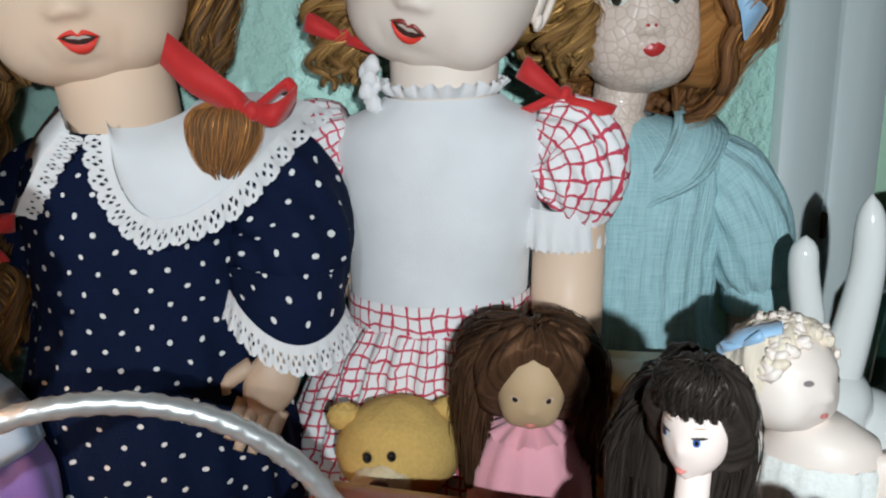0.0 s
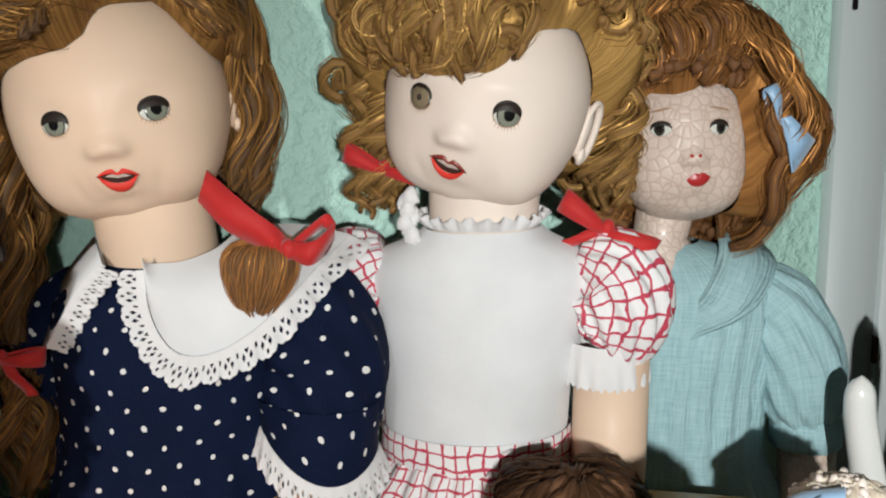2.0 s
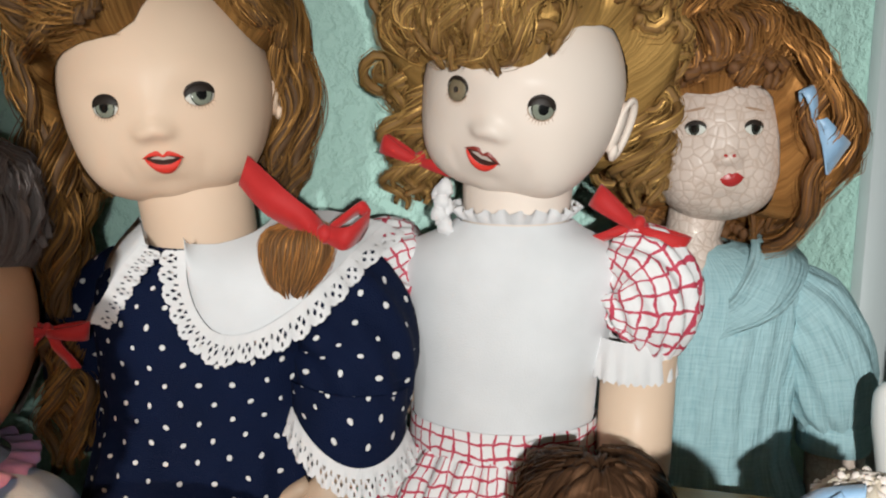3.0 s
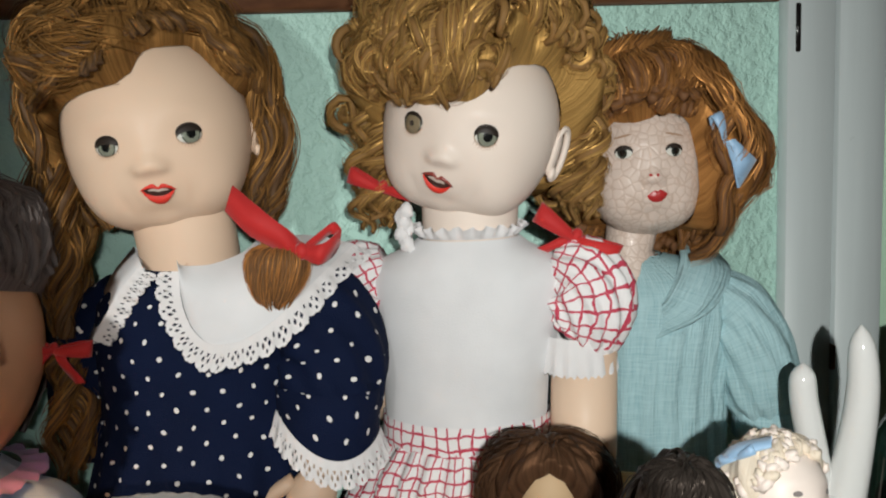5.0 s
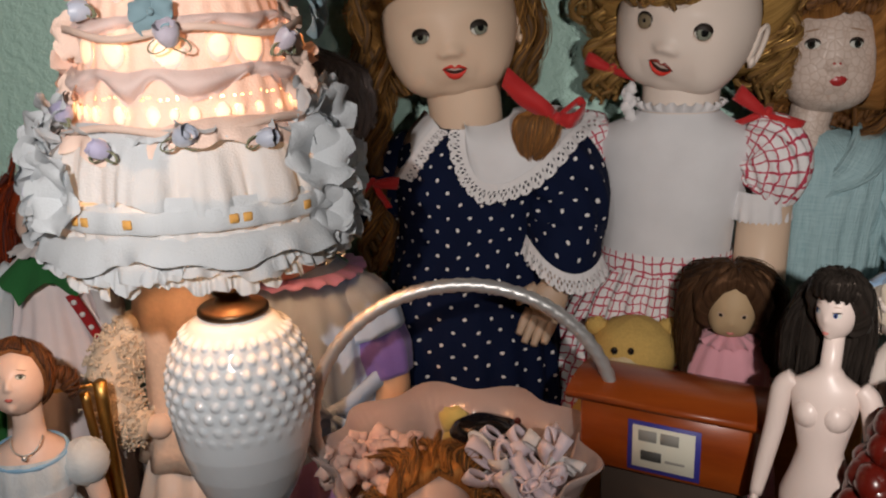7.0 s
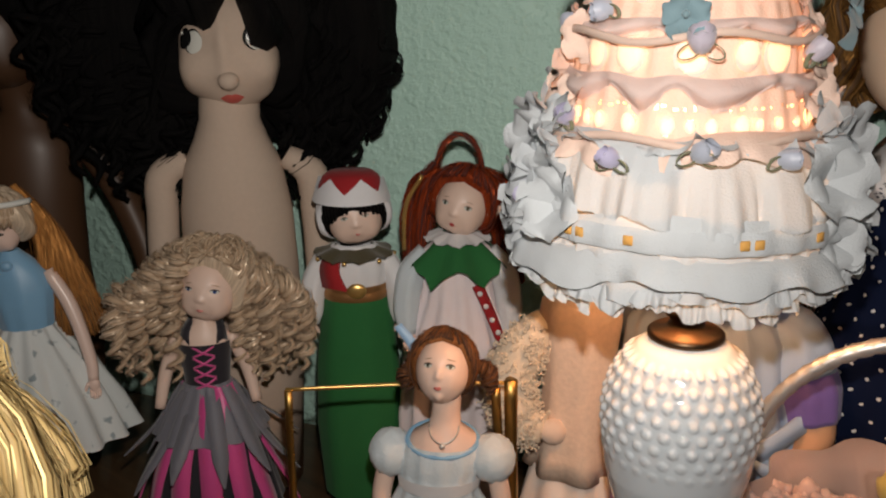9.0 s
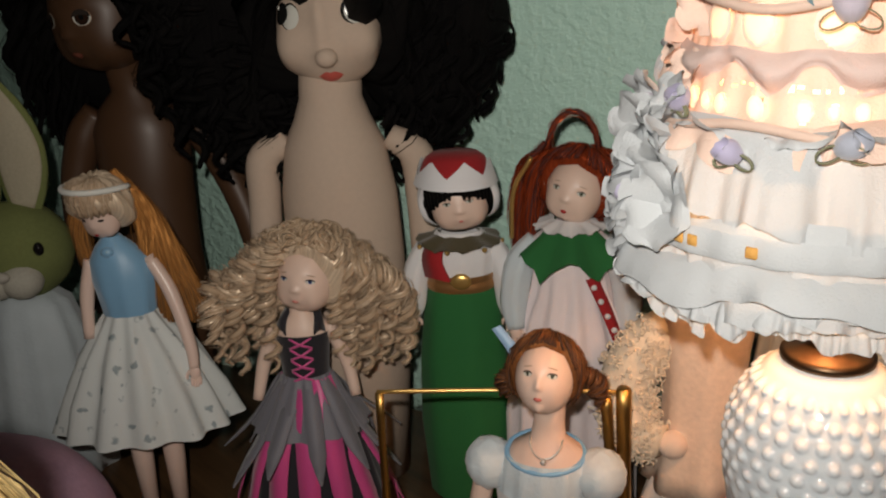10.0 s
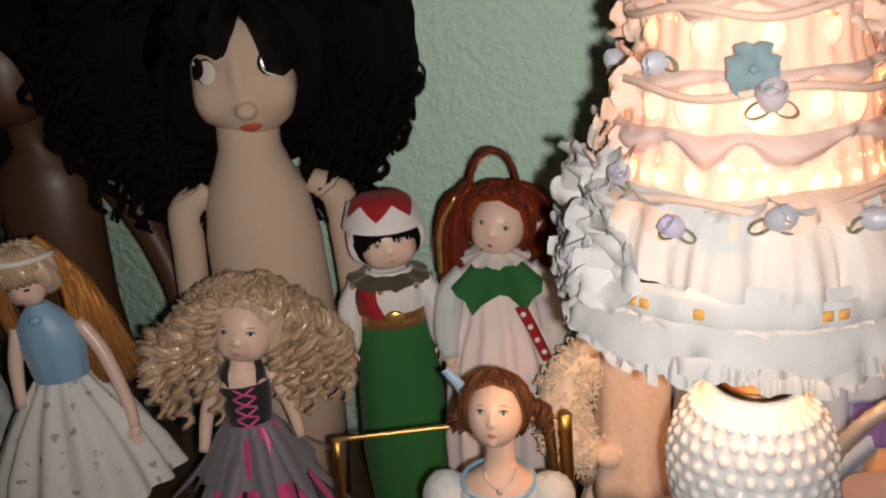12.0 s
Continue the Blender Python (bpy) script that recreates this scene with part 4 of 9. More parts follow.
def swag(z, r, sag, tall, count, amp, mat, seed):
    """A draped band hung in loops round the drum, gathered where it is tied up."""
    g = np.random.RandomState(seed)
    b = Build((SX, SY, 0))
    a = np.linspace(0, TAU, count * 40 + 1)
    f = a * count / TAU
    bend = 0.10 * np.sin(3 * a + g.uniform(0, 6)) + 0.06 * np.sin(5 * a + g.uniform(0, 6))
    loop = np.sin(math.pi * (f + bend - bend[0])) ** 2
    size = 1 + 0.25 * np.sin(2 * a + g.uniform(0, 6))
    rows = []
    crease = np.sin(TAU * (f * 2.0 + 0.35 * np.sin(2 * a + seed))) + 0.6 * np.sin(TAU * f * 3.3 + seed)
    for v in np.linspace(0, 1, 13):
        tied = 1 - loop
        ripple = crease * (0.35 + 0.65 * tied) + 0.5 * np.sin(7 * v + 2 * TAU * f) * loop
        rad = r + 0.007 * math.sin(math.pi * min(1, v * 1.15)) * (0.3 + 0.7 * loop) + amp * ripple * (0.25 + v * v)
        rows.append(np.stack([rad * np.sin(a), rad * np.cos(a), z - sag * loop * size * (0.3 + 0.7 * v) - tall * v * (0.55 + 0.45 * loop * size) + 0.0016 * v * ripple], -1))
        rows[-1][-1] = rows[-1][0]
    b.grid(np.array(rows), mat, flip=True)
    return lamp_part(b, "swag", "draped peach swag")


for i, (z, r, sag, tall, count) in enumerate(((0.428, 0.0715, 0.006, 0.014, 9), (0.458, 0.0660, 0.004, 0.012, 8), (0.496, 0.0600, 0.004, 0.011, 9), (0.524, 0.0580, 0.003, 0.010, 9))):
    swag(z, r, sag, tall, count, 0.0020, SHADE_SWAG, i + 3)


def petal_row(z, r0, count, size, mat, seed, out=0.5, sides=False):
    """A row of small curled cloth petals, each at its own slant."""
    g = np.random.RandomState(seed + 50)
    for i in range(count):
        b = Build((SX, SY, 0))
        a = TAU * (i + g.uniform(-0.35, 0.35)) / count
        w, h = size * g.uniform(0.7, 1.25), size * g.uniform(0.6, 1.1)
        if sides and 1.72 < a % TAU < 3.40:
            continue
        u, v = np.meshgrid(np.linspace(-1, 1, 9), np.linspace(0, 1, 8))
        wide = w * 0.62 * np.sin(0.35 + 2.45 * v) * u
        slant, tip = g.uniform(-0.5, 0.5), g.uniform(0.1, 1.0) * out
        far = h * (tip * np.sin(v * 1.6) + 0.28 * (1 - u * u) * v + g.uniform(0.05, 0.16) * np.sin(u * g.uniform(4, 7) + i) * v)
        down = -h * v * g.uniform(0.5, 1.0) * (1 - 0.35 * tip) + 0.12 * h * np.cos(u * 5 + i) * v + slant * wide * 0.5
        rad = r0 + far + g.uniform(-0.002, 0.003)
        t = a + wide / r0 + slant * v * 0.05
        b.grid(np.stack([rad * np.sin(t), rad * np.cos(t), z + down + g.uniform(-0.004, 0.004)], -1), mat, flip=True)
        lamp_part(b, "petal")


def bloom(a, z, r, size, mat, name="bloom"):
    b = Build((SX, SY, 0))
    face = a + lace_rng.uniform(-0.8, 0.8)
    out = np.array((math.sin(face), math.cos(face), 0))
    side, up = np.array((-out[1], out[0], 0)), np.array((0, 0, 1.0))
    tip = lace_rng.uniform(-0.7, 0.3)
    out = out * math.cos(tip) - up * math.sin(tip)
    up = np.cross(side, out) * -1
    c = np.array((r * math.sin(a), r * math.cos(a), z)) - out * size * 0.2
    spin = lace_rng.uniform(0, TAU)
    u, v = np.meshgrid(np.linspace(-1, 1, 8), np.linspace(0, 1, 7))
    for k in range(5):
        t = TAU * k / 5 + spin
        d, e = side * math.cos(t) + up * math.sin(t), side * -math.sin(t) + up * math.cos(t)
        reach = size * (0.08 + 0.95 * v) * (1 + 0.10 * np.cos(u * 3 + k))
        wide = size * 0.80 * np.sin(0.35 + 2.35 * v) * u
        lift = size * (0.55 * np.sin(v * 2.2) + 0.22 * u * u * v + 0.06 * np.sin(u * 4 + k * 2) * v)
        b.grid(c + reach[..., None] * d + wide[..., None] * e + lift[..., None] * out, mat)
    return lamp_part(b, name)


for i, (z, r0, count, size, mat, out) in enumerate((
        (0.398, 0.084, 15, 0.019, SHADE_WHITE, 0.75), (0.384, 0.090, 17, 0.021, SHADE_WHITE, 0.85), (0.366, 0.095, 18, 0.021, SHADE_WHITE, 0.8), (0.349, 0.099, 20, 0.020, SHADE_WHITE, 0.7), (0.332, 0.1010, 22, 0.017, SHADE_WHITE, 0.4),
        (0.318, 0.0990, 24, 0.013, SHADE_WHITE, 0.4), (0.308, 0.0960, 52, 0.0095, SHADE_WHITE, 0.35), (0.412, 0.0740, 12, 0.014, SHADE_PEACH, 0.8), (0.432, 0.0700, 11, 0.015, SHADE_PEACH, 0.8), (0.450, 0.0650, 10, 0.014, SHADE_PEACH, 0.8), (0.474, 0.060, 10, 0.014, SHADE_PEACH, 0.8), (0.494, 0.058, 10, 0.014, SHADE_PEACH, 0.7),
        (0.534, 0.061, 20, 0.022, SHADE_WHITE, 0.6), (0.560, 0.057, 18, 0.022, SHADE_WHITE, 0.6))):
    if not 0.316 < z < 0.50:
        petal_row(z, r0, count, size, mat, i, out, z < 0.52)
        continue
    # round cloth blooms of five cupped petals, left out where the front of the shade lies bare
    for k in range(count):
        a = TAU * (k + lace_rng.uniform(-0.3, 0.3)) / count
        if not 1.80 < a % TAU < (3.42 if mat is SHADE_WHITE else 3.7):
            bloom(a, z + lace_rng.uniform(-0.006, 0.006), r0 + 0.002, size * lace_rng.uniform(0.75, 1.05), mat)
CORD = shade_cloth("peach_satin_ribbon", (0.84, 0.64, 0.54), 0.2)
for z in (0.392, 0.448, 0.486):
    b = Build((SX, SY, 0))
    r = float(np.interp(z, dz, dr)) + 0.010
    a = np.linspace(0, TAU, 91)
    mid = np.stack([r * np.sin(a), r * np.cos(a), z + 0.0030 * np.sin(5 * a + z * 60)], -1)
    b.strip(mid - np.array((0, 0, 0.0022)), mid + np.array((0, 0, 0.0022)), CORD, 0.0008)
    lamp_part(b, "ribbon", "thin peach ribbon round the shade")
# orange ribbon showing through the slots of the lower band
SLOT = shade_cloth("orange_satin_ribbon", (0.92, 0.50, 0.14), 0.25)
b = Build((SX, SY, 0))
b.loft([(0.335, 0, 0, 0.1030, 0.1030), (0.337, 0, 0, 0.1038, 0.1038), (0.346, 0, 0, 0.1022, 0.1022), (0.348, 0, 0, 0.1008, 0.1008)], SHADE_WHITE, 220, 31, 0.0008)
lamp_part(b, "band", "white beading band")
for i, a in enumerate((2.30, 2.38, 2.98, 3.27, 3.35, 3.86, 3.94, 4.4, 1.9, 1.5, 4.7)):
    b = Build((SX, SY, 0))
    frame_block(b, (0.1036 * math.sin(a), 0.1036 * math.cos(a), 0.3415), (0.0028, 0.0008, 0.0028), rot(0, 0, -math.degrees(a)), SLOT, 0.0006)
    lamp_part(b, "slot_ribbon", "orange ribbon in a slot")
# ribbon roses with green leaf loops
ROSE = [cloth("lilac_satin", (0.44, 0.42, 0.58), 0.4), cloth("grey_blue_satin", (0.42, 0.46, 0.55), 0.4), cloth("pale_lilac_satin", (0.52, 0.48, 0.56), 0.4)]
LEAF = cloth("olive_ribbon", (0.16, 0.17, 0.09), 0.5)


def rose(place, size, tone):
    c = np.array(place)
    out = np.array((c[0], c[1], 0)) / math.hypot(c[0], c[1])
    side = np.array((-out[1], out[0], 0))
    b = Build((SX, SY, 0))
    way = out * 0.55 + side * lace_rng.uniform(-0.5, 0.5) + np.array((0, 0, lace_rng.uniform(-0.2, 0.8)))
    way /= np.linalg.norm(way)
    u = np.cross(way, (0.2, 0.3, 1.0))
    u /= np.linalg.norm(u)
    v = np.cross(way, u)
    # petals wrapped round a bud
    for k in range(5):
        a0 = TAU * k / 5 * 1.9
        t = np.linspace(-1.25, 1.25, 9) + a0
        rows = []
        for f in np.linspace(0, 1, 5):
            r = size * (0.42 + 0.12 * k / 5 + (0.28 + 0.10 * (k > 2)) * math.sin(f * 2.2)) * (1 - 0.12 * f)
            rows.append(c + np.outer(r * np.cos(t), u) + np.outer(r * np.sin(t), v) + way * (size * (-0.6 + 1.5 * f)) - np.outer(0.25 * size * f * np.abs(t - a0) / 1.25, way))
        b.grid(np.array(rows), tone)
    b.ball(c, size * 0.5, tone, None, 12, 8, 0.1)
    for s in (-1, 1):
        a = np.linspace(0.3, TAU - 0.3, 14)
        root = c - way * size * 0.5
        loop = root + np.outer(size * 0.8 * (1 - np.cos(a)), side * s * 0.8 - np.array((0, 0, 0.25))) + np.outer(size * 0.42 * np.sin(a), (0, 0, 1)) + out * size * 0.3
        b.strip(loop - out * size * 0.16, loop + out * size * 0.16, LEAF, 0.0006)
    lamp_part(b, "rose", "ribbon rose with green loops")


for i, (a, z, s, off) in enumerate(((3.14, 0.384, 0.0075, 0.018), (2.62, 0.390, 0.0085, 0.016), (2.66, 0.447, 0.0095, 0.014), (3.62, 0.402, 0.0080, 0.014), (3.45, 0.462, 0.0080, 0.012), (4.15, 0.392, 0.0085, 0.015),
                                    (3.72, 0.354, 0.0075, 0.024), (2.1, 0.385, 0.008, 0.015), (1.75, 0.44, 0.0085, 0.014), (1.5, 0.37, 0.009, 0.022), (4.6, 0.45, 0.008, 0.013), (5.4, 0.39, 0.008, 0.015), (0.4, 0.39, 0.008, 0.015), (2.2, 0.50, 0.008, 0.012))):
    r = float(np.interp(z, dz, dr)) + off
    rose((r * math.sin(a), r * math.cos(a), z), s, ROSE[i % 3])
# ragged blue cloth flowers near the top, of three drooping petals each
TEAL = cloth("teal_blue_cloth", (0.17, 0.28, 0.32), 0.8)
for a, z, size, off in ((2.77, 0.460, 0.0120, 0.012), (1.42, 0.460, 0.0185, 0.026)):
    b = Build((SX, SY, 0))
    r = float(np.interp(z, dz, dr)) + off
    c = np.array((r * math.sin(a), r * math.cos(a), z))
    out = np.array((math.sin(a), math.cos(a), 0))
    side = np.array((-out[1], out[0], 0))
    for k, t in enumerate((-1.6, 0.55, 2.6)):
        d = side * math.cos(t) + np.array((0, 0, math.sin(t)))
        e = side * -math.sin(t) + np.array((0, 0, math.cos(t)))
        u, v = np.meshgrid(np.linspace(-1, 1, 11), np.linspace(0, 1, 9))
        reach = size * (0.02 + 1.0 * v) * (1 + 0.12 * np.sin(u * 5 + k * 3) * v)
        wide = size * 0.85 * np.sin(0.25 + 2.3 * v) * u
        lift = size * (0.30 * np.sin(v * 2.4) - 0.25 * v * v + 0.22 * u * u * v + 0.14 * np.sin(u * 4 + k * 2) * v + 0.05 * k)
        petal = c + reach[..., None] * d + wide[..., None] * e + lift[..., None] * out
        b.grid(petal, TEAL)
        b.grid(petal - out * 0.0008, TEAL, flip=True)
    b.ball(c + out * size * 0.25, size * 0.18, TEAL, None, 10, 8, 0.1)
    lamp_part(b, "cloth_flower", "blue cloth flower")


# ---- the three large dolls ----
def on_front(x, cx, cy, a, d, lift=0.004):
    """The depth of an oval body's front at x."""
    return cy - d * math.sqrt(max(0.0, 1 - ((x - cx) / a) ** 2)) - lift


def line_fn(stops):
    az, el = [s[0] for s in stops], [s[1] for s in stops]
    return lambda a: float(np.interp(a, az, el))


def shoe(b, x, y, mat, size=0.03):
    b.ball((x, y - size * 0.5, TABLE + size * 0.42), (size * 0.5, size * 1.05, size * 0.42), mat, None, 16, 10)


def navy_doll():
    b = Build((-0.185, 0.48, 0), 17)
    h = Head(b, (-0.012, 0, 0.437), (0.061, 0.060, 0.067), rot(0, -7, 0))
    h.skin(SKIN_WARM, 150, 110)
    for s in (-1, 1):
        h.glass_eye(2 + s * 24.5, -5.3, 7.8, 5.2, IRIS, 1.10, (0.6, 0.2), 0.55)
        h.lashes(2 + s * 24.5, -5.3, 7.2, 5.0)
    h.ear(94, -9, 0.0105, 0.0165, SKIN_WARM)
    h.smile(1.5, -33.5, 11.5, 7.0, LIP, LIP, 0.36, -6)
    line = line_fn([(-180, -50), (-110, -45), (-84, -25), (-72, 8), (-64, 17), (-48, 22), (-31, 25), (-11, 26), (1, 32), (7, 43), (18, 47), (31, 46), (50, 46), (57, 36), (61, 22), (72, 13), (88, 10), (101, 5), (105, -30), (112, -45), (180, -50)])
    h.cap(HAIR_AUBURN, line, 0.020)
    for i in range(80):
        a0 = rnd.uniform(-178, 178)
        el = line(a0)
        h.lock([a0 * 0.45, a0 * 0.85, a0], [86, (el + 86) / 2 + 8, el + rnd.uniform(-2, 6)], [0.018, 0.025, 0.013], (0.003, 0.0062, 0.005), HAIR_AUBURN, wave=(0.0048, 2.4, a0 * 0.03), steps=20)
    # the rolled fringe over one side of the brow
    for i in range(22):
        f = i / 21
        h.lock([24 - 50 * f, -10 - 40 * f, -36 - 40 * f, -30 - 44 * f], [76 - 4 * f, 68 - 14 * f, 48 - 16 * f, 40 - 12 * f], [0.022, 0.036, 0.026, 0.010], (0.004, 0.0075, 0.0075, 0.004), HAIR_AUBURN, wave=(0.005, 2.0, i * 0.5), steps=22)
    roll = h.at(np.array((6, -14, -34, -54, -74, -92)), np.array((56, 46, 40, 37, 34, 22)), np.array((0.010, 0.014, 0.015, 0.015, 0.014, 0.010)))
    b.tube(smooth(roll, 30), (0.008, 0.016, 0.019, 0.018, 0.012), HAIR_AUBURN, 16, 7, 0.12, 2.5)
    for i in range(14):
        f = i / 13
        b.tube(smooth(roll + np.array((0.004 * math.sin(i), -0.006 * math.cos(i * 2.1), 0.010 * math.cos(i))), 26), (0.003, 0.007, 0.008, 0.006, 0.003), HAIR_AUBURN, 8, 4, 0.15, 2)
    for i in range(10):
        f = i / 9
        curl(b, [h.at(-22 - 60 * f, 52 - 30 * f, 0.016), h.at(-34 - 60 * f, 46 - 26 * f, 0.026), h.at(-48 - 60 * f, 36 - 24 * f, 0.020)], 0.009, 1.4, 0.005, HAIR_AUBURN, i)
    for i in range(20):
        f = i / 19
        h.lock([16 + 14 * f, 48 + 18 * f, 64 + 22 * f], [76 - 4 * f, 56 - 8 * f, 22 - 10 * f], [0.016, 0.020, 0.014], (0.004, 0.0065, 0.0055), HAIR_AUBURN, wave=(0.0036, 2.2, i * 0.4), steps=20)
    # the plaits
    for i in range(16):
        x = 0.050 + 0.017 * rnd.random()
        y = rnd.uniform(-0.004, 0.03)
        curl(b, [(x * 0.9, y, 0.485), (x + 0.003, y, 0.44), (x, y, 0.40), (x * 0.85, y - 0.012, 0.37)], 0.004, rnd.uniform(1.5, 2.5), 0.0055, HAIR_AUBURN, rnd.uniform(0, 6))
    b.ball((0.062, -0.052, 0.3455), (0.0185, 0.013, 0.0195), HAIR_GINGER, rot(0, -12, 0), 20, 14, 0.04, 4)
    for i in range(46):
        a = TAU * i / 46
        x, y = 0.065 + 0.0185 * math.cos(a), -0.050 + 0.0150 * math.sin(a)
        b.tube(smooth([(0.069, -0.047, 0.356), (0.067 + (x - 0.066) * 0.9, -0.048 + (y + 0.048) * 0.9, 0.349), (x, y, 0.337), (0.064 + (x - 0.066) * 0.75, -0.048 + (y + 0.048) * 0.75, 0.323), (0.062 + (x - 0.066) * rnd.uniform(0.1, 0.5), -0.048 + (y + 0.048) * 0.2, 0.315 - 0.004 * rnd.random())], 14) + np.array((-0.002, -0.002, 0.0085)), (0.0008, 0.0024, 0.0028, 0.0022, 0.0006), HAIR_GINGER, 6, 3, 0.15, 0.5)
    for i in range(24):
        x = -0.070 - 0.030 * rnd.random()
        y = rnd.uniform(-0.008, 0.03)
        curl(b, [(x * 0.92, y, 0.475), (x, y, 0.43), (x - 0.002, y - 0.004, 0.36), (-0.086 + (x + 0.085) * 0.4, y * 0.5 - 0.008, 0.302)], 0.0055, rnd.uniform(2.5, 4), 0.0055, HAIR_AUBURN, rnd.uniform(0, 6))
    for i in range(12):
        curl(b, [(-0.086, -0.012 + 0.002 * i, 0.296), (-0.084 + 0.003 * (i % 6 - 2), -0.014 + 0.003 * (i % 4), 0.26), (-0.088 + 0.005 * (i % 6 - 2), -0.008, 0.20 + 0.008 * (i % 3))], 0.006, 2, 0.005, HAIR_AUBURN, i)
    bow(b, (-0.084, -0.03, 0.300), rot(0, 8, 0), 0.026, RED_RIBBON, True, 0.002)
    # one long red ribbon: loop and tail over the collar
    def band(points, half, tilt, fold=0.0):
        mid = smooth(points, 16) + np.array((0.008, -0.001, 0.004))
        w = np.interp(np.linspace(0, 1, 16), np.linspace(0, 1, len(half)), half)
        d = np.stack([w * math.sin(tilt), fold * np.sin(np.linspace(0, 9, 16)), w * math.cos(tilt)], -1)
        b.strip(mid + d, mid - d, RED_RIBBON, 0.0010)

    band([(0.028, -0.050, 0.389), (0.044, -0.060, 0.374), (0.062, -0.062, 0.361), (0.072, -0.060, 0.354)], (0.0085, 0.0095, 0.0075, 0.003), 0.35, 0.002)
    band([(0.070, -0.060, 0.355), (0.082, -0.066, 0.352), (0.091, -0.060, 0.356), (0.096, -0.052, 0.361)], (0.004, 0.0065, 0.0065, 0.0045), 0.1, 0.001)
    band([(0.096, -0.052, 0.361), (0.092, -0.046, 0.366), (0.084, -0.050, 0.362), (0.074, -0.058, 0.356)], (0.0045, 0.004, 0.0035, 0.003), 0.2, 0.001)
    b.ball((0.0795, -0.062, 0.358), (0.0048, 0.0042, 0.0055), RED_RIBBON, None, 12, 8, 0.08)
    # neck and body
    b.loft([(0.325, 0.002, 0.004, 0.036, 0.034), (0.35, 0.002, 0.002, 0.0335, 0.032), (0.372, 0, 0, 0.034, 0.032), (0.40, -0.004, 0, 0.038, 0.034)], SKIN_WARM, 40)
    b.loft([(TABLE + 0.02, 0, 0.005, 0.098, 0.074, 0.004), (0.05, 0, 0.004, 0.093, 0.068, 0.0035), (0.12, 0, 0.003, 0.088, 0.062, 0.003), (0.18, 0.0, 0, 0.082, 0.056, 0.002), (0.225, 0.003, 0, 0.072, 0.049, 0.0015),
            (0.238, 0.004, 0, 0.069, 0.047, 0), (0.27, 0.006, 0, 0.071, 0.048, 0), (0.30, 0.008, 0, 0.074, 0.048, 0), (0.322, 0.010, 0, 0.072, 0.044, 0), (0.338, 0.010, 0, 0.058, 0.038, 0), (0.346, 0.006, 0, 0.036, 0.034, 0)], NAVY, 96, 17)
    for s in (-1, 1):
        b.tube([(s * 0.034, 0.005, 0.1), (s * 0.034, 0.005, TABLE + 0.04), (s * 0.034, 0.004, TABLE + 0.012)], (0.026, 0.02, 0.017), SKIN_WARM, 16)
        shoe(b, s * 0.034, 0.0, WHITE_CLOTH, 0.034)
    # full sleeve, lace cuff and hand
    b.tube(smooth([(0.050, 0.0, 0.330), (0.080, -0.004, 0.311), (0.092, -0.010, 0.280), (0.091, -0.018, 0.255), (0.089, -0.022, 0.240)], 22), (0.022, 0.037, 0.041, 0.040, 0.037, 0.034), NAVY, 72, 9, 0.045, 0.25)
    ring = np.linspace(0, TAU, 61)
    cuff = np.stack([0.089 + 0.035 * np.cos(ring), -0.024 + 0.036 * np.sin(ring), 0.219 + 0.019 * np.cos(ring) ** 2 - 0.011 * np.cos(ring)], -1)
    hem = np.stack([0.090 + (0.0375 + 0.0012 * np.sin(9 * ring)) * np.cos(ring), -0.021 + 0.0375 * np.sin(ring), 0.262 - 0.004 * np.cos(ring)], -1)
    hem = hem[None] + (cuff - hem)[None] * np.linspace(0, 1, 7)[:, None, None]
    b.grid(hem, NAVY)
    lace_band(b, cuff, cuff + np.stack([0.005 * np.cos(ring), 0.006 * np.sin(ring), -0.0155 + 0 * ring], -1), LACE, 0.0095)
    b.tube(smooth([(0.088, -0.020, 0.245), (0.087, -0.030, 0.215), (0.083, -0.038, 0.198)], 10), (0.020, 0.019, 0.016), SKIN_TAN, 20)
    hand(b, (0.083, -0.038, 0.204), (-0.50, -0.15, -1), 0.050, SKIN_TAN, -1)
    b.tube(smooth([(-0.045, 0.012, 0.325), (-0.068, 0.022, 0.295), (-0.074, 0.03, 0.25), (-0.07, 0.03, 0.21)], 14), (0.02, 0.032, 0.034, 0.03), NAVY, 28, 7, 0.03)
    hand(b, (-0.068, 0.03, 0.205), (0.1, -0.1, -1), 0.04, SKIN_WARM)
    # collar with a lace edge
    edge = smooth([(0.114, 0.0, 0.353), (0.094, -0.030, 0.341), (0.0776, -0.046, 0.3285), (0.0606, -0.053, 0.3150), (0.0423, -0.056, 0.3045), (0.028, -0.056, 0.3010), (0.0155, -0.055, 0.3035), (0.0068, -0.052, 0.3135), (0.0018, -0.049, 0.3295), (0.001, -0.044, 0.348)], 60)
    inner = smooth([(0.046, 0.010, 0.358), (0.042, -0.016, 0.356), (0.034, -0.030, 0.353), (0.020, -0.038, 0.350), (0.010, -0.040, 0.350), (0.004, -0.041, 0.3505), (0.0005, -0.041, 0.3515)], 60)
    outer = smooth([(0.127, 0.004, 0.346), (0.104, -0.028, 0.333), (0.088, -0.046, 0.319), (0.069, -0.056, 0.3025), (0.0505, -0.061, 0.2925), (0.033, -0.062, 0.2880), (0.0146, -0.060, 0.2860), (0.001, -0.057, 0.2975), (-0.007, -0.054, 0.3130), (-0.0125, -0.049, 0.3330), (-0.0115, -0.044, 0.348)], 60)
    s = np.linspace(0, 1, 7)[:, None, None]
    sheet = inner[None] * (1 - s) + edge[None] * s
    sheet[..., 2] += 0.006 * np.sin(s[..., 0] * math.pi)
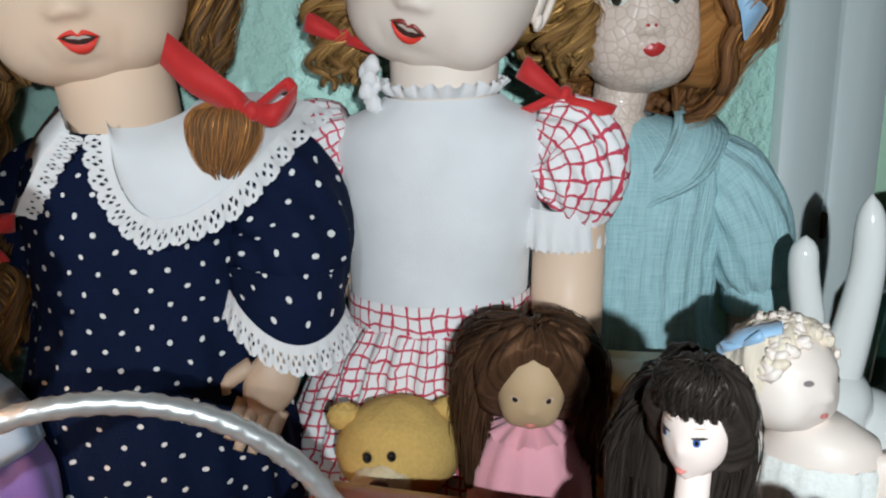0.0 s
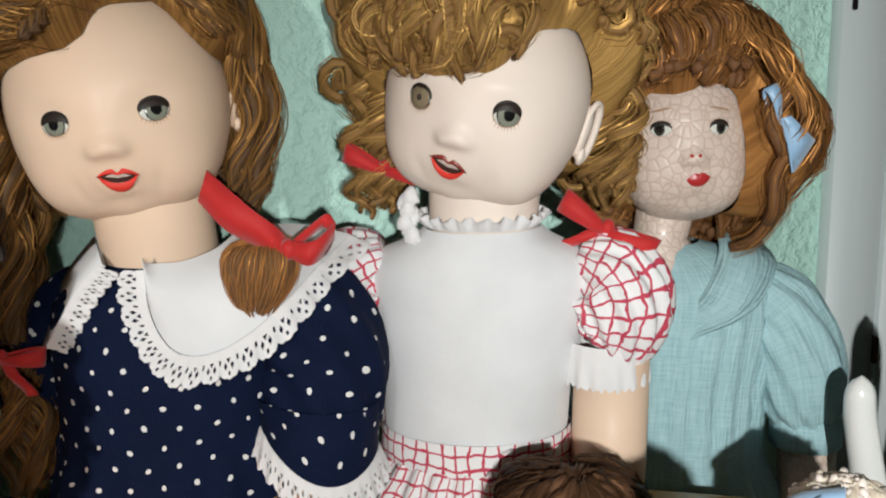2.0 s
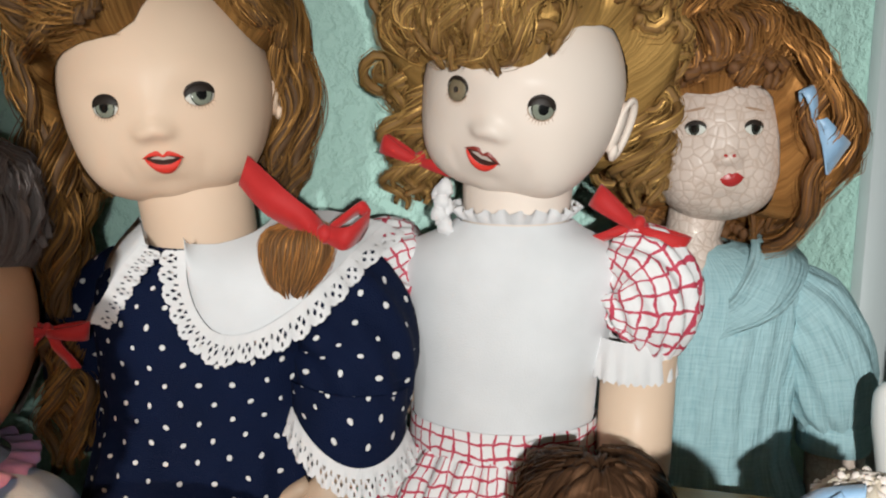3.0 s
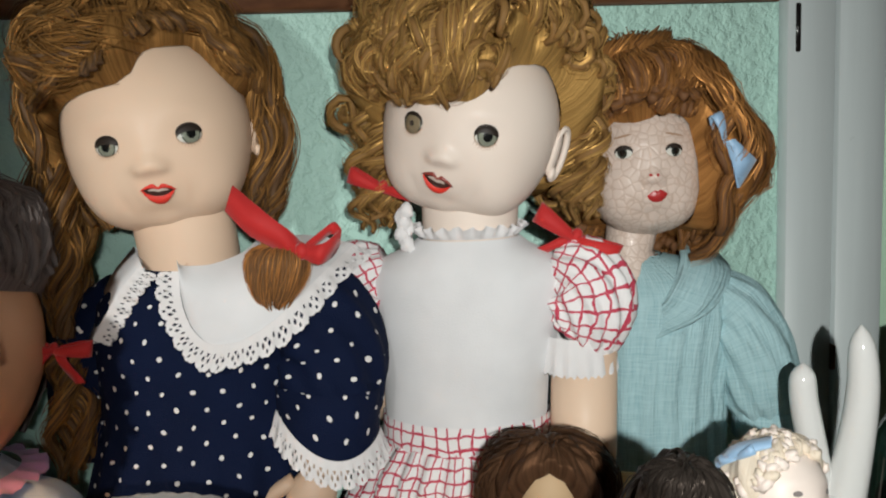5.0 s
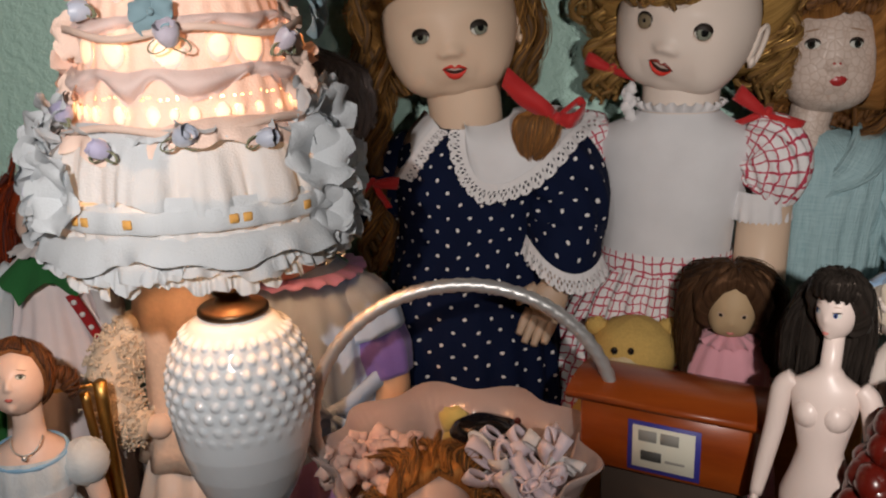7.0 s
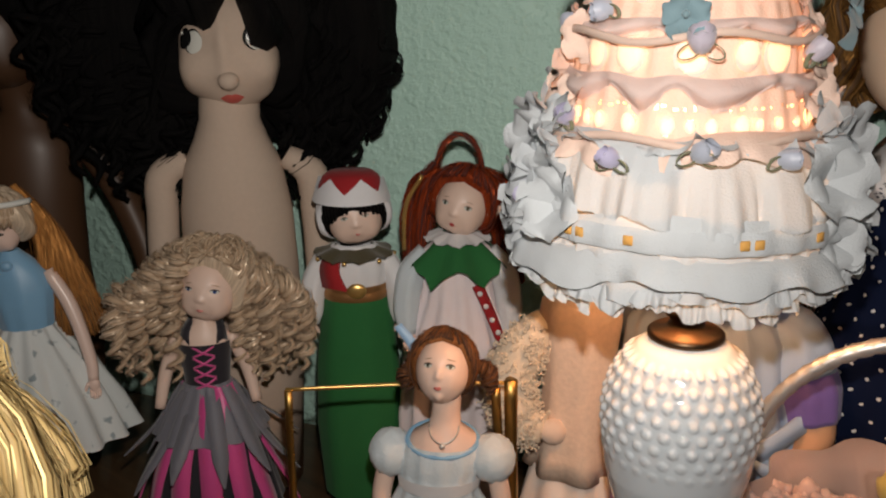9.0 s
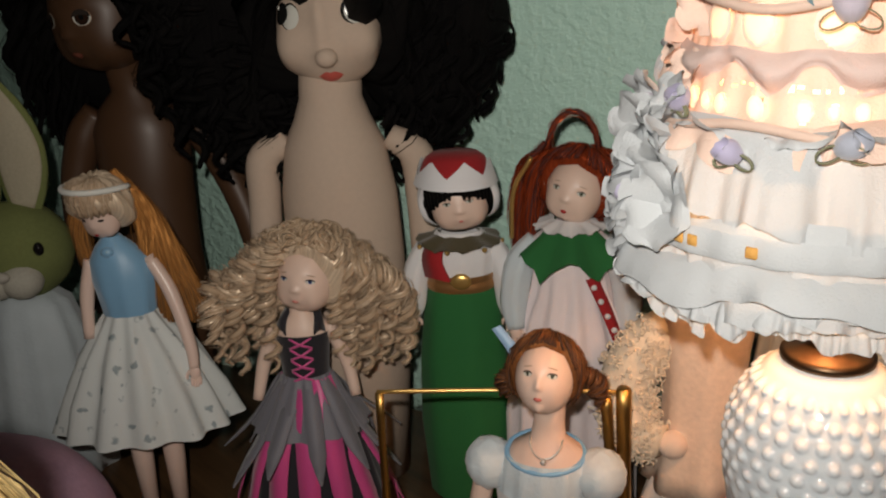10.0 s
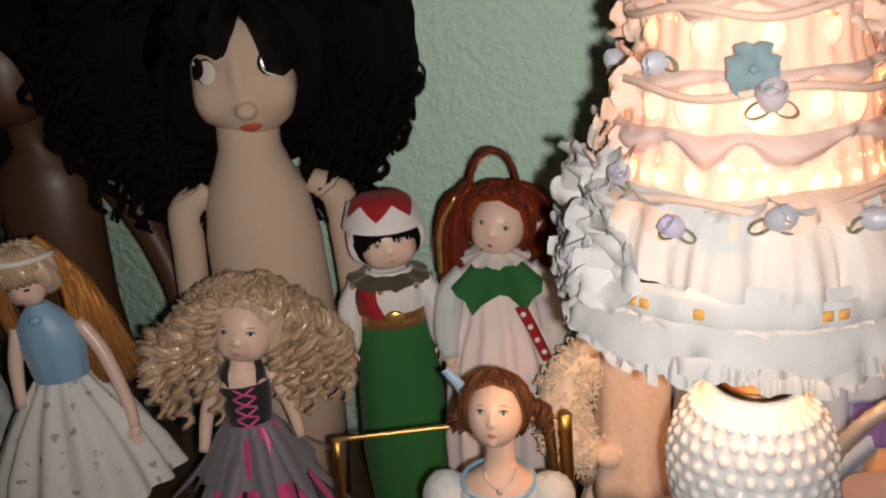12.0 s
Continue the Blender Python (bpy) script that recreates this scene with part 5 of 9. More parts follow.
    sheet[..., 1] -= 0.006 * np.sin(s[..., 0] * math.pi)
    b.grid(sheet, WHITE_CLOTH)
    b.grid(sheet + np.array((0, 0.0015, -0.001)), WHITE_CLOTH, flip=True)
    lace_band(b, edge + np.array((0, -0.002, 0)), outer, LACE)
    flap = smooth([(-0.022, -0.037, 0.350), (-0.037, -0.034, 0.333), (-0.056, -0.028, 0.303)], 12)
    flap2 = smooth([(-0.036, 0.010, 0.358), (-0.054, 0.002, 0.335), (-0.068, -0.008, 0.296)], 12)
    b.strip(flap, flap2, WHITE_CLOTH, 0.0025)
    lace_band(b, flap + np.array((-0.004, -0.001, 0)), flap + np.array((0.008, -0.004, -0.004)), LACE, 0.0085)
    return b.make("doll", "auburn-plaited doll in navy polka dot dress with white lace collar", "doll", "large dolls in a row")


def white_doll():
    b = Build((0.0, 0.545, 0))
    t = rot(0, 12, -8)
    h = Head(b, (0.006, 0, 0.433), (0.062, 0.060, 0.067), t)
    h.skin(SKIN_PALE, 150, 110)
    for s in (-1, 1):
        h.glass_eye(0.5 + s * 24.5, -3, 7.4, 5.9, IRIS if s > 0 else IRIS_DULL, 1.08, (0.8, 0.2), 0.5 if s > 0 else 0.15, 0.62, IRIS_RING, 0.46 if s > 0 else 0.25)
        h.lashes(0.5 + s * 24.5, -3, 7.2, 5.8)
    h.ear(93, -9, 0.0100, 0.0185, SKIN_PALE)
    h.smile(-3, -34, 12.0, 7.4, LIP_BROWN, LIP, 0.5, -11)
    line = line_fn([(-180, -45), (-100, -40), (-82, -15), (-66, 2), (-58, 6), (-36, 9), (-14, 8), (0, 13), (12, 14), (23, 23), (29, 34), (42, 40), (62, 43), (82, 42), (92, 34), (104, 16), (112, -10), (118, -42), (180, -45)])
    h.cap(HAIR_HONEY, line, 0.027, lump=0.35)
    for i in range(420):
        az = rnd.uniform(-175, 175)
        lo = line(az)
        el = rnd.uniform(lo + 5, 84)
        d = rnd.uniform(12, 26) / max(0.3, math.cos(radians(el)))
        off = rnd.uniform(0.022, 0.042)
        if el - 12 < line(min(180, az + d)) + 2 or el - 6 < line(min(180, az + d * 0.5)):
            continue
        curl(b, [h.at(az, el, off * 0.8), h.at(az + d * 0.5, el + rnd.uniform(-5, 5), off), h.at(az + d, el - rnd.uniform(0, 12), off * 0.8)], rnd.uniform(0.006, 0.011), rnd.uniform(1.2, 2.2), rnd.uniform(0.0035, 0.006), HAIR_HONEY, rnd.uniform(0, 6))
    for i in range(34):
        f = i / 33
        az = -66 + 70 * f
        h.lock([az + 30 * (1 - f), az + 16 - 10 * f, az + 4, az], [66, 46, line(az) + 12, line(az) + 3 + 5 * math.sin(i * 1.7)], [0.030, 0.040, 0.030, 0.010], (0.003, 0.0065, 0.0065, 0.003), HAIR_HONEY, wave=(0.0065, 2.0, i * 0.8), steps=22)
    for i in range(26):
        az = -64 + 84 * i / 25
        el = line(az) + rnd.uniform(8, 16)
        curl(b, [h.at(az - 6, el + 12, 0.026), h.at(az, el + 2, 0.027), h.at(az + 9, el - 2, 0.016)], rnd.uniform(0.007, 0.010), 1.5, 0.0048, HAIR_HONEY, i * 1.3)
    # large soft rolls swept over the crown
    for i in range(24):
        az = rnd.uniform(-150, 130)
        el = rnd.uniform(max(line(az) + 20, 34), 80)
        d = rnd.uniform(24, 40) / max(0.35, math.cos(radians(el)))
        if el - 14 < line(min(180, az + d)) + 6:
            continue
        h.lock([az, az + d * 0.35, az + d * 0.75, az + d], [el, el + 9, el + 5, el - 8], [0.026, 0.040, 0.043, 0.026], (0.003, 0.009, 0.010, 0.004), HAIR_HONEY, wave=(0.007, 1.6, i), steps=22, n=10, flat=0.8)
    for s, x in ((-1, -0.066), (1, 0.080)):
        for i in range(34):
            px, py = x + rnd.uniform(-0.013, 0.013), rnd.uniform(-0.005, 0.05) if s < 0 else rnd.uniform(0.022, 0.06)
            z0, z1 = rnd.uniform(0.43, 0.47), rnd.uniform(0.352, 0.38)
            curl(b, [(px * 0.9, py, z0), (px, py, (z0 + z1) / 2), (px + rnd.uniform(-0.008, 0.008), py, z1)], rnd.uniform(0.007, 0.011), rnd.uniform(2, 3.2), rnd.uniform(0.004, 0.006), HAIR_HONEY, rnd.uniform(0, 6))
    bow(b, (-0.058, -0.01, 0.391), rot(0, 18, 0), 0.030, RED_RIBBON, False)
    bow(b, (0.078, -0.006, 0.352), rot(0, 30, 0), 0.036, RED_RIBBON, True)
    b.loft([(0.33, 0.002, 0.002, 0.037, 0.034), (0.355, 0.002, 0, 0.034, 0.032), (0.40, 0.004, 0, 0.036, 0.034)], SKIN_PALE, 40)
    # white bodice, gathered neck frill, checked band and skirt
    b.loft([(0.222, -0.006, 0, 0.060, 0.044), (0.25, -0.005, 0, 0.061, 0.046), (0.28, -0.003, 0, 0.066, 0.047), (0.305, -0.002, 0, 0.070, 0.046), (0.325, -0.001, 0, 0.073, 0.043), (0.338, 0, 0, 0.064, 0.038), (0.347, 0.001, 0, 0.044, 0.035), (0.353, 0.001, 0, 0.0365, 0.0335)], WHITE_CLOTH, 80)
    a = np.linspace(0, TAU, 40)
    neck = np.stack([0.001 + 0.0365 * np.cos(a), 0.033 * np.sin(a), 0.354 + 0 * a], -1)
    b.frill(neck, np.stack([0.55 * np.cos(a), 0.55 * np.sin(a), 0.85 + 0 * a], -1) * 0.009, LACE, 24, 0.0022, 3)
    for i in range(7):
        b.ball((-0.040 - 0.002 * (i % 3), -0.020 + 0.003 * (i % 2), 0.350 + 0.004 * i), 0.0055, LACE, None, 8, 6, 0.2)
    b.loft([(0.203, -0.006, 0, 0.0635, 0.0475), (0.224, -0.006, 0, 0.0620, 0.0462)], CHECK, 80)
    b.loft([(TABLE + 0.03, -0.012, 0, 0.135, 0.085, 0.006), (0.04, -0.012, 0, 0.125, 0.080, 0.006), (0.10, -0.012, 0, 0.108, 0.074, 0.006), (0.15, -0.010, 0, 0.090, 0.065, 0.005), (0.185, -0.008, 0, 0.076, 0.057, 0.004), (0.205, -0.006, 0, 0.063, 0.047, 0.001)], CHECK, 160, 26, phase=1.0)
    for s in (-1, 1):
        b.tube([(s * 0.034, 0.005, 0.1), (s * 0.034, 0.005, TABLE + 0.012)], (0.026, 0.018), SKIN_PALE, 16)
        shoe(b, s * 0.034, 0.0, WHITE_CLOTH, 0.034)
        x = s * 0.086
        b.tube(smooth([(s * 0.060, 0, 0.333), (s * 0.080, -0.002, 0.323), (s * 0.086, -0.004, 0.304), (s * 0.083, -0.004, 0.287), (s * 0.079, -0.004, 0.279)], 20), (0.016, 0.028, 0.0325, 0.031, 0.027, 0.0235), CHECK, 90, 13, 0.085, 0.15)
        a = np.linspace(0, TAU, 30)
        cuff = np.stack([s * 0.078 + 0.0238 * np.cos(a), -0.004 + 0.0238 * np.sin(a), 0.282 + 0 * a], -1)
        out = np.stack([0.10 * np.cos(a), 0.10 * np.sin(a), -1.0 + 0 * a], -1)
        b.frill(cuff, out * 0.026, LACE, 15, 0.0011, 5)
        if s < 0:
            b.tube(smooth([(x + 0.004, -0.004, 0.27), (x + 0.020, 0.028, 0.225), (x + 0.050, 0.052, 0.17)], 12), (0.0235, 0.022, 0.015), SKIN_WARM, 20)
            hand(b, (x + 0.050, 0.052, 0.172), (0.3, 0.2, -1), 0.042, SKIN_WARM, -s)
            continue
        b.tube([(x - s * 0.004, -0.004, 0.27), (x - s * 0.006, -0.006, 0.20), (x - s * 0.008, -0.012, 0.14), (x - s * 0.012, -0.02, 0.11)], (0.0235, 0.024, 0.021, 0.015), SKIN_WARM, 20)
        hand(b, (x - s * 0.012, -0.02, 0.112), (-0.1 * s, -0.1, -1), 0.042, SKIN_WARM, -s)
    return b.make("doll", "curly blond doll, white bodice, red checked sleeves and skirt", "doll", "large dolls in a row")


def blue_doll():
    b = Build((0.14, 0.645, 0), 3)
    t = rot(-11, 0, 3)
    h = Head(b, (-0.010, 0, 0.397), (0.0485, 0.049, 0.0590), t)
    h.skin(SKIN_OLD, 120, 90)
    for s in (-1, 1):
        h.glass_eye(-3 + s * 23, 1, 8.4, 4.6, IRIS_RING, 0.95, (1.0 * s, 0), 0.42, 0.3, PUPIL, 0.6)
        h.lashes(-3 + s * 23, 1, 8.2, 4.6, True)
        h.spot(-3 + s * 24, 13, 9, 0.9, BROW, 0.0003, 0, -s * 6)
    h.lips(4, -31, 10.5, 5.6, LIP_DARK, False, 0.0006, 4)
    for s in (-3, 3):
        h.spot(s, -16, 1.4, 0.9, LIP_DARK, 0.0002)
    line = line_fn([(-180, -60), (-100, -50), (-72, -20), (-58, 10), (-35, 25), (-14, 22), (0, 25), (8, 30), (30, 29), (40, 22), (44, -2), (49, -22), (56, -45), (75, -60), (180, -60)])
    h.cap(HAIR_COPPER, line, 0.027, lump=0.3)
    for i in range(70):
        a0 = rnd.uniform(-178, 178)
        el = line(a0)
        h.lock([a0 * 0.4, a0 * 0.8, a0], [84, (el + 80) / 2, el + rnd.uniform(-4, 12)], [0.026, 0.040, 0.022], (0.003, 0.007, 0.006), HAIR_COPPER, wave=(0.006, 2.2, a0 * 0.04), steps=20)
    for i in range(34):
        a0 = -62 + 124 * i / 33
        h.lock([a0 * 0.7, a0 * 0.9 + 4, a0 + 8, a0 + 2], [72, 54, 36, 27 + 3 * math.sin(i)], [0.022, 0.032, 0.024, 0.010], (0.004, 0.008, 0.007, 0.004), HAIR_COPPER, wave=(0.004, 1.0, i * 0.7))
    for i in range(60):
        f = rnd.random()
        x = 0.034 + 0.050 * f
        z1 = 0.335 + 0.05 * f + rnd.uniform(-0.012, 0.012)
        y = rnd.uniform(-0.012, 0.03)
        curl(b, [(x * 0.7, y, 0.462 - 0.02 * f), (x + 0.002, y, 0.415 - 0.01 * f), (x - 0.004, y, 0.38), (x - 0.014 + 0.006 * f, y, z1)], 0.008, 1.3, rnd.uniform(0.004, 0.007), HAIR_COPPER, rnd.uniform(0, 6))
    for i in range(44):
        x = rnd.uniform(-0.062, 0.045)
        y = rnd.uniform(0.0, 0.04) if x < -0.03 else 0.035
        curl(b, [(x * 0.9, y, 0.41), (x * 1.1, y, 0.35), (x * 0.9, y, 0.29 + rnd.uniform(0, 0.03))], 0.007, 1.6, 0.006, HAIR_COPPER, rnd.uniform(0, 6))
    bow(b, (0.043, -0.052, 0.414), rot(0, 66, 20), 0.022, BLUE_RIBBON, False)
    b.strip([(0.043, -0.056, 0.412), (0.048, -0.058, 0.396), (0.052, -0.056, 0.378)], [(0.050, -0.056, 0.414), (0.066, -0.054, 0.398), (0.054, -0.054, 0.378)], BLUE_RIBBON, 0.001)
    b.loft([(0.285, -0.018, 0.000, 0.040, 0.036), (0.306, -0.020, 0.000, 0.030, 0.029), (0.325, -0.022, 0.002, 0.0195, 0.019), (0.36, -0.016, 0, 0.022, 0.021)], SKIN_OLD, 32)
    b.loft([(TABLE + 0.03, -0.01, 0.004, 0.115, 0.075, 0.006), (0.06, -0.01, 0.003, 0.095, 0.065, 0.005), (0.14, -0.01, 0.002, 0.074, 0.052, 0.0035), (0.165, -0.01, 0, 0.064, 0.046, 0.0015), (0.22, -0.008, 0, 0.063, 0.047, 0.0026), (0.265, -0.004, 0, 0.066, 0.046, 0.0018), (0.290, 0.0, 0.002, 0.066, 0.040, 0.0005), (0.306, -0.004, 0.004, 0.054, 0.034, 0), (0.318, -0.012, 0.006, 0.034, 0.026, 0), (0.322, -0.016, 0.006, 0.022, 0.020, 0)], BLUE_SLUB, 110, 22)
    # collar standing off the neck
    for s in (-1, 1):
        e1 = smooth([(-0.018, -0.036, 0.272), (-0.018 + s * 0.020, -0.036, 0.292), (-0.018 + s * 0.034, -0.018, 0.318), (-0.014 + s * 0.034, 0.012, 0.330)], 14)
        e2 = smooth([(-0.018 + s * 0.012, -0.046, 0.262), (-0.016 + s * 0.050, -0.040, 0.280), (-0.010 + s * 0.066, -0.014, 0.306), (-0.008 + s * 0.060, 0.016, 0.318)], 14)
        b.strip(e1, e2, BLUE_SLUB, 0.003)
        sl = smooth([(s * 0.040 - 0.002, 0, 0.296), (s * 0.060, -0.002, 0.272), (s * 0.075, -0.004, 0.240), (s * 0.081, -0.004, 0.208), (s * 0.084, -0.004, 0.190)], 26)
        b.tube(sl, (0.02, 0.030, 0.033, 0.032, 0.029, 0.023), BLUE_SLUB, 60, 11, 0.05, 0.16)
        b.loft([(0.172, s * 0.085, -0.004, 0.0250, 0.0250), (0.1722, s * 0.085, -0.004, 0.0258, 0.0258), (0.184, s * 0.0845, -0.004, 0.0252, 0.0252), (0.194, s * 0.084, -0.004, 0.0246, 0.0246), (0.1945, s * 0.084, -0.004, 0.0225, 0.0225)], BLUE_SLUB, 48, 5, 0.0006)
        b.tube([(s * 0.087, -0.004, 0.18), (s * 0.087, -0.006, 0.12), (s * 0.08, -0.015, 0.06)], (0.021, 0.020, 0.013), SKIN_OLD, 18)
        hand(b, (s * 0.08, -0.015, 0.062), (0, -0.1, -1), 0.04, SKIN_OLD, -s)
        b.tube([(s * 0.03, 0.005, 0.1), (s * 0.03, 0.005, TABLE + 0.012)], (0.025, 0.017), SKIN_OLD, 16)
        shoe(b, s * 0.03, 0.0, BLACK_GLOSS, 0.032)
    return b.make("doll", "old doll with crazed face, copper curls and sky blue dress", "doll", "large dolls in a row")


navy_doll()
white_doll()
blue_doll()


# ---- the smaller things in front of the large dolls ----
FUR = plain("golden_plush", (0.62, 0.40, 0.12), 0.95, 0, 0.25, 420, 1.0)
FUR_CREAM = plain("cream_plush", (0.75, 0.62, 0.40), 0.95, 0, 0.2, 420, 1.0)
CERAMIC = plain("white_glazed_ceramic", (0.80, 0.80, 0.78), 0.12, 0, 0.03, 40, 0.02, 0.5)
CRATE_WOOD = wood("orange_varnished_wood", (0.22, 0.034, 0.005), (0.40, 0.080, 0.012), "x", 0.32, 0.6)
YELLOW_WOOD = wood("amber_varnished_wood", (0.50, 0.22, 0.03), (0.66, 0.33, 0.06), "x", 0.35)
FACE_TAN = skin("tan_cloth_face", (0.52, 0.36, 0.21), 0.7, 0.0, (0.40, 0.27, 0.15))
RED_GLASS = plain("dark_red_beads", (0.120, 0.009, 0.005), 0.28, 0, 0.5, 50, 0.5, 0.25)
PAPER = plain("cream_label_paper", (0.72, 0.70, 0.58), 0.6, 0, 0.04)
BLUE_INK = plain("blue_label_ink", (0.04, 0.04, 0.28), 0.5)
GREY_INK = plain("grey_label_ink", (0.30, 0.29, 0.26), 0.6)
BLACK_INK = plain("black_label_ink", (0.06, 0.06, 0.055), 0.6)


def bear():
    at = (-0.03, 0.46, TABLE)
    ob = thing("teddy_bear", "small golden plush bear sitting behind the wooden box", "teddy bear", at)

    def piece(name, shapes, label=""):
        b = Build((at[0], at[1], 0), 10)
        for c, r, mat, turn, lump in shapes:
            b.ball(c, r, mat, turn, 30, 20, lump, 4)
        part(b, name, ob, label)

    piece("head", [((0.007, 0, 0.146), (0.039, 0.034, 0.032), FUR, None, 0.025)])
    for x in (-0.026, 0.038):
        piece("ear", [((x, 0.004, 0.167), (0.0105, 0.008, 0.0085), FUR, None, 0.12)])
    piece("muzzle", [((-0.004, -0.030, 0.139), (0.018, 0.015, 0.013), FUR_CREAM, None, 0.03)], "cream plush muzzle")
    piece("nose", [((-0.005, -0.044, 0.146), (0.0058, 0.004, 0.0045), plain("brown_nose", (0.09, 0.03, 0.015), 0.3), None, 0)], "brown nose")
    for x in (-0.011, 0.003):
        piece("eye", [((x, -0.033, 0.1585), (0.0028, 0.0025, 0.0034), BLACK_GLOSS, None, 0)], "black bead eye")
    piece("body", [((0, 0.004, 0.03), (0.042, 0.036, 0.105), FUR, None, 0.02)])
    for s in (-1, 1):
        piece("arm", [((s * 0.04, -0.015, 0.07), (0.014, 0.016, 0.034), FUR, rot(-25, s * -14, 0), 0.04)])
        piece("leg", [((s * 0.032, -0.04, TABLE + 0.02), (0.017, 0.034, 0.02), FUR, None, 0.04)])


def strands(h, b, mat, count, line, r, spread=1.0, off=0.012, end=None):
    for i in range(count):
        a0 = rnd.uniform(-178, 178)
        el = line(a0)
        h.lock([a0 * 0.45, a0 * 0.8, a0 * spread], [85, (el + 80) / 2, el + rnd.uniform(-3, 6)], [off * 0.7, off * 1.2, off * 0.8], (r * 0.6, r, r * 0.8), mat, None if end is None else end(a0), n=7)


def small_doll():
    b = Build((0.055, 0.44, 0), 5)
    h = Head(b, (0.004, -0.009, 0.207), (0.0200, 0.0205, 0.0265), rot(4, 3, -2))
    h.skin(FACE_TAN, 40, 30)
    for s in (-1, 1):
        h.spot(s * 27, -2, 9, 5, SKIN_TAN, 0.0003)
        h.spot(s * 27, -3, 4.5, 3.4, LASH, 0.0006)
    h.lips(0, -38, 12, 5, LIP_PINK)
    line = line_fn([(-180, -70), (-80, -50), (-60, -5), (-30, 38), (0, 50), (30, 38), (60, -5), (80, -50), (180, -70)])
    h.cap(HAIR_DARK, line, 0.011, lump=0.15)
    for i in range(90):
        s = rnd.choice((-1, 1))
        f = rnd.random()
        x0 = s * (0.020 + 0.012 * f)
        y0 = rnd.uniform(-0.006, 0.03)
        x1 = s * (0.026 + 0.014 * rnd.random())
        b.tube(smooth([(0.003 + s * 0.004, y0 * 0.4, 0.241 - 0.006 * f), (0.004 + s * 0.004 + x0, y0, 0.228 - 0.008 * f), (0.004 + x1, y0, 0.190), (0.006 + x1 * 1.02, y0, 0.135 + 0.02 * rnd.random())], 14), (0.002, 0.005, 0.006, 0.0035), HAIR_DARK, 7, 4, 0.2, 1)
    b.loft([(TABLE, 0, 0.002, 0.055, 0.04, 0.003), (0.05, 0, 0, 0.045, 0.034, 0.003), (0.12, 0.003, 0, 0.036, 0.026, 0.002), (0.15, 0.004, 0, 0.034, 0.024, 0.001), (0.168, 0.004, 0, 0.026, 0.020, 0.001), (0.180, 0.004, 0, 0.012, 0.012, 0)], PINK_CLOTH, 60, 12)
    a = np.linspace(0, TAU, 24)
    b.frill(np.stack([0.004 + 0.013 * np.cos(a), 0.012 * np.sin(a), 0.179 + 0 * a], -1), np.stack([np.cos(a), np.sin(a), -0.5 + 0 * a], -1) * 0.012, PINK_CLOTH, 12, 0.002, 3)
    return b.make("doll", "small cloth doll with long dark brown hair in pink dress", "doll")


VINYL_PALE = skin("pale_vinyl_skin", (0.80, 0.66, 0.60), 0.38, 0.15)


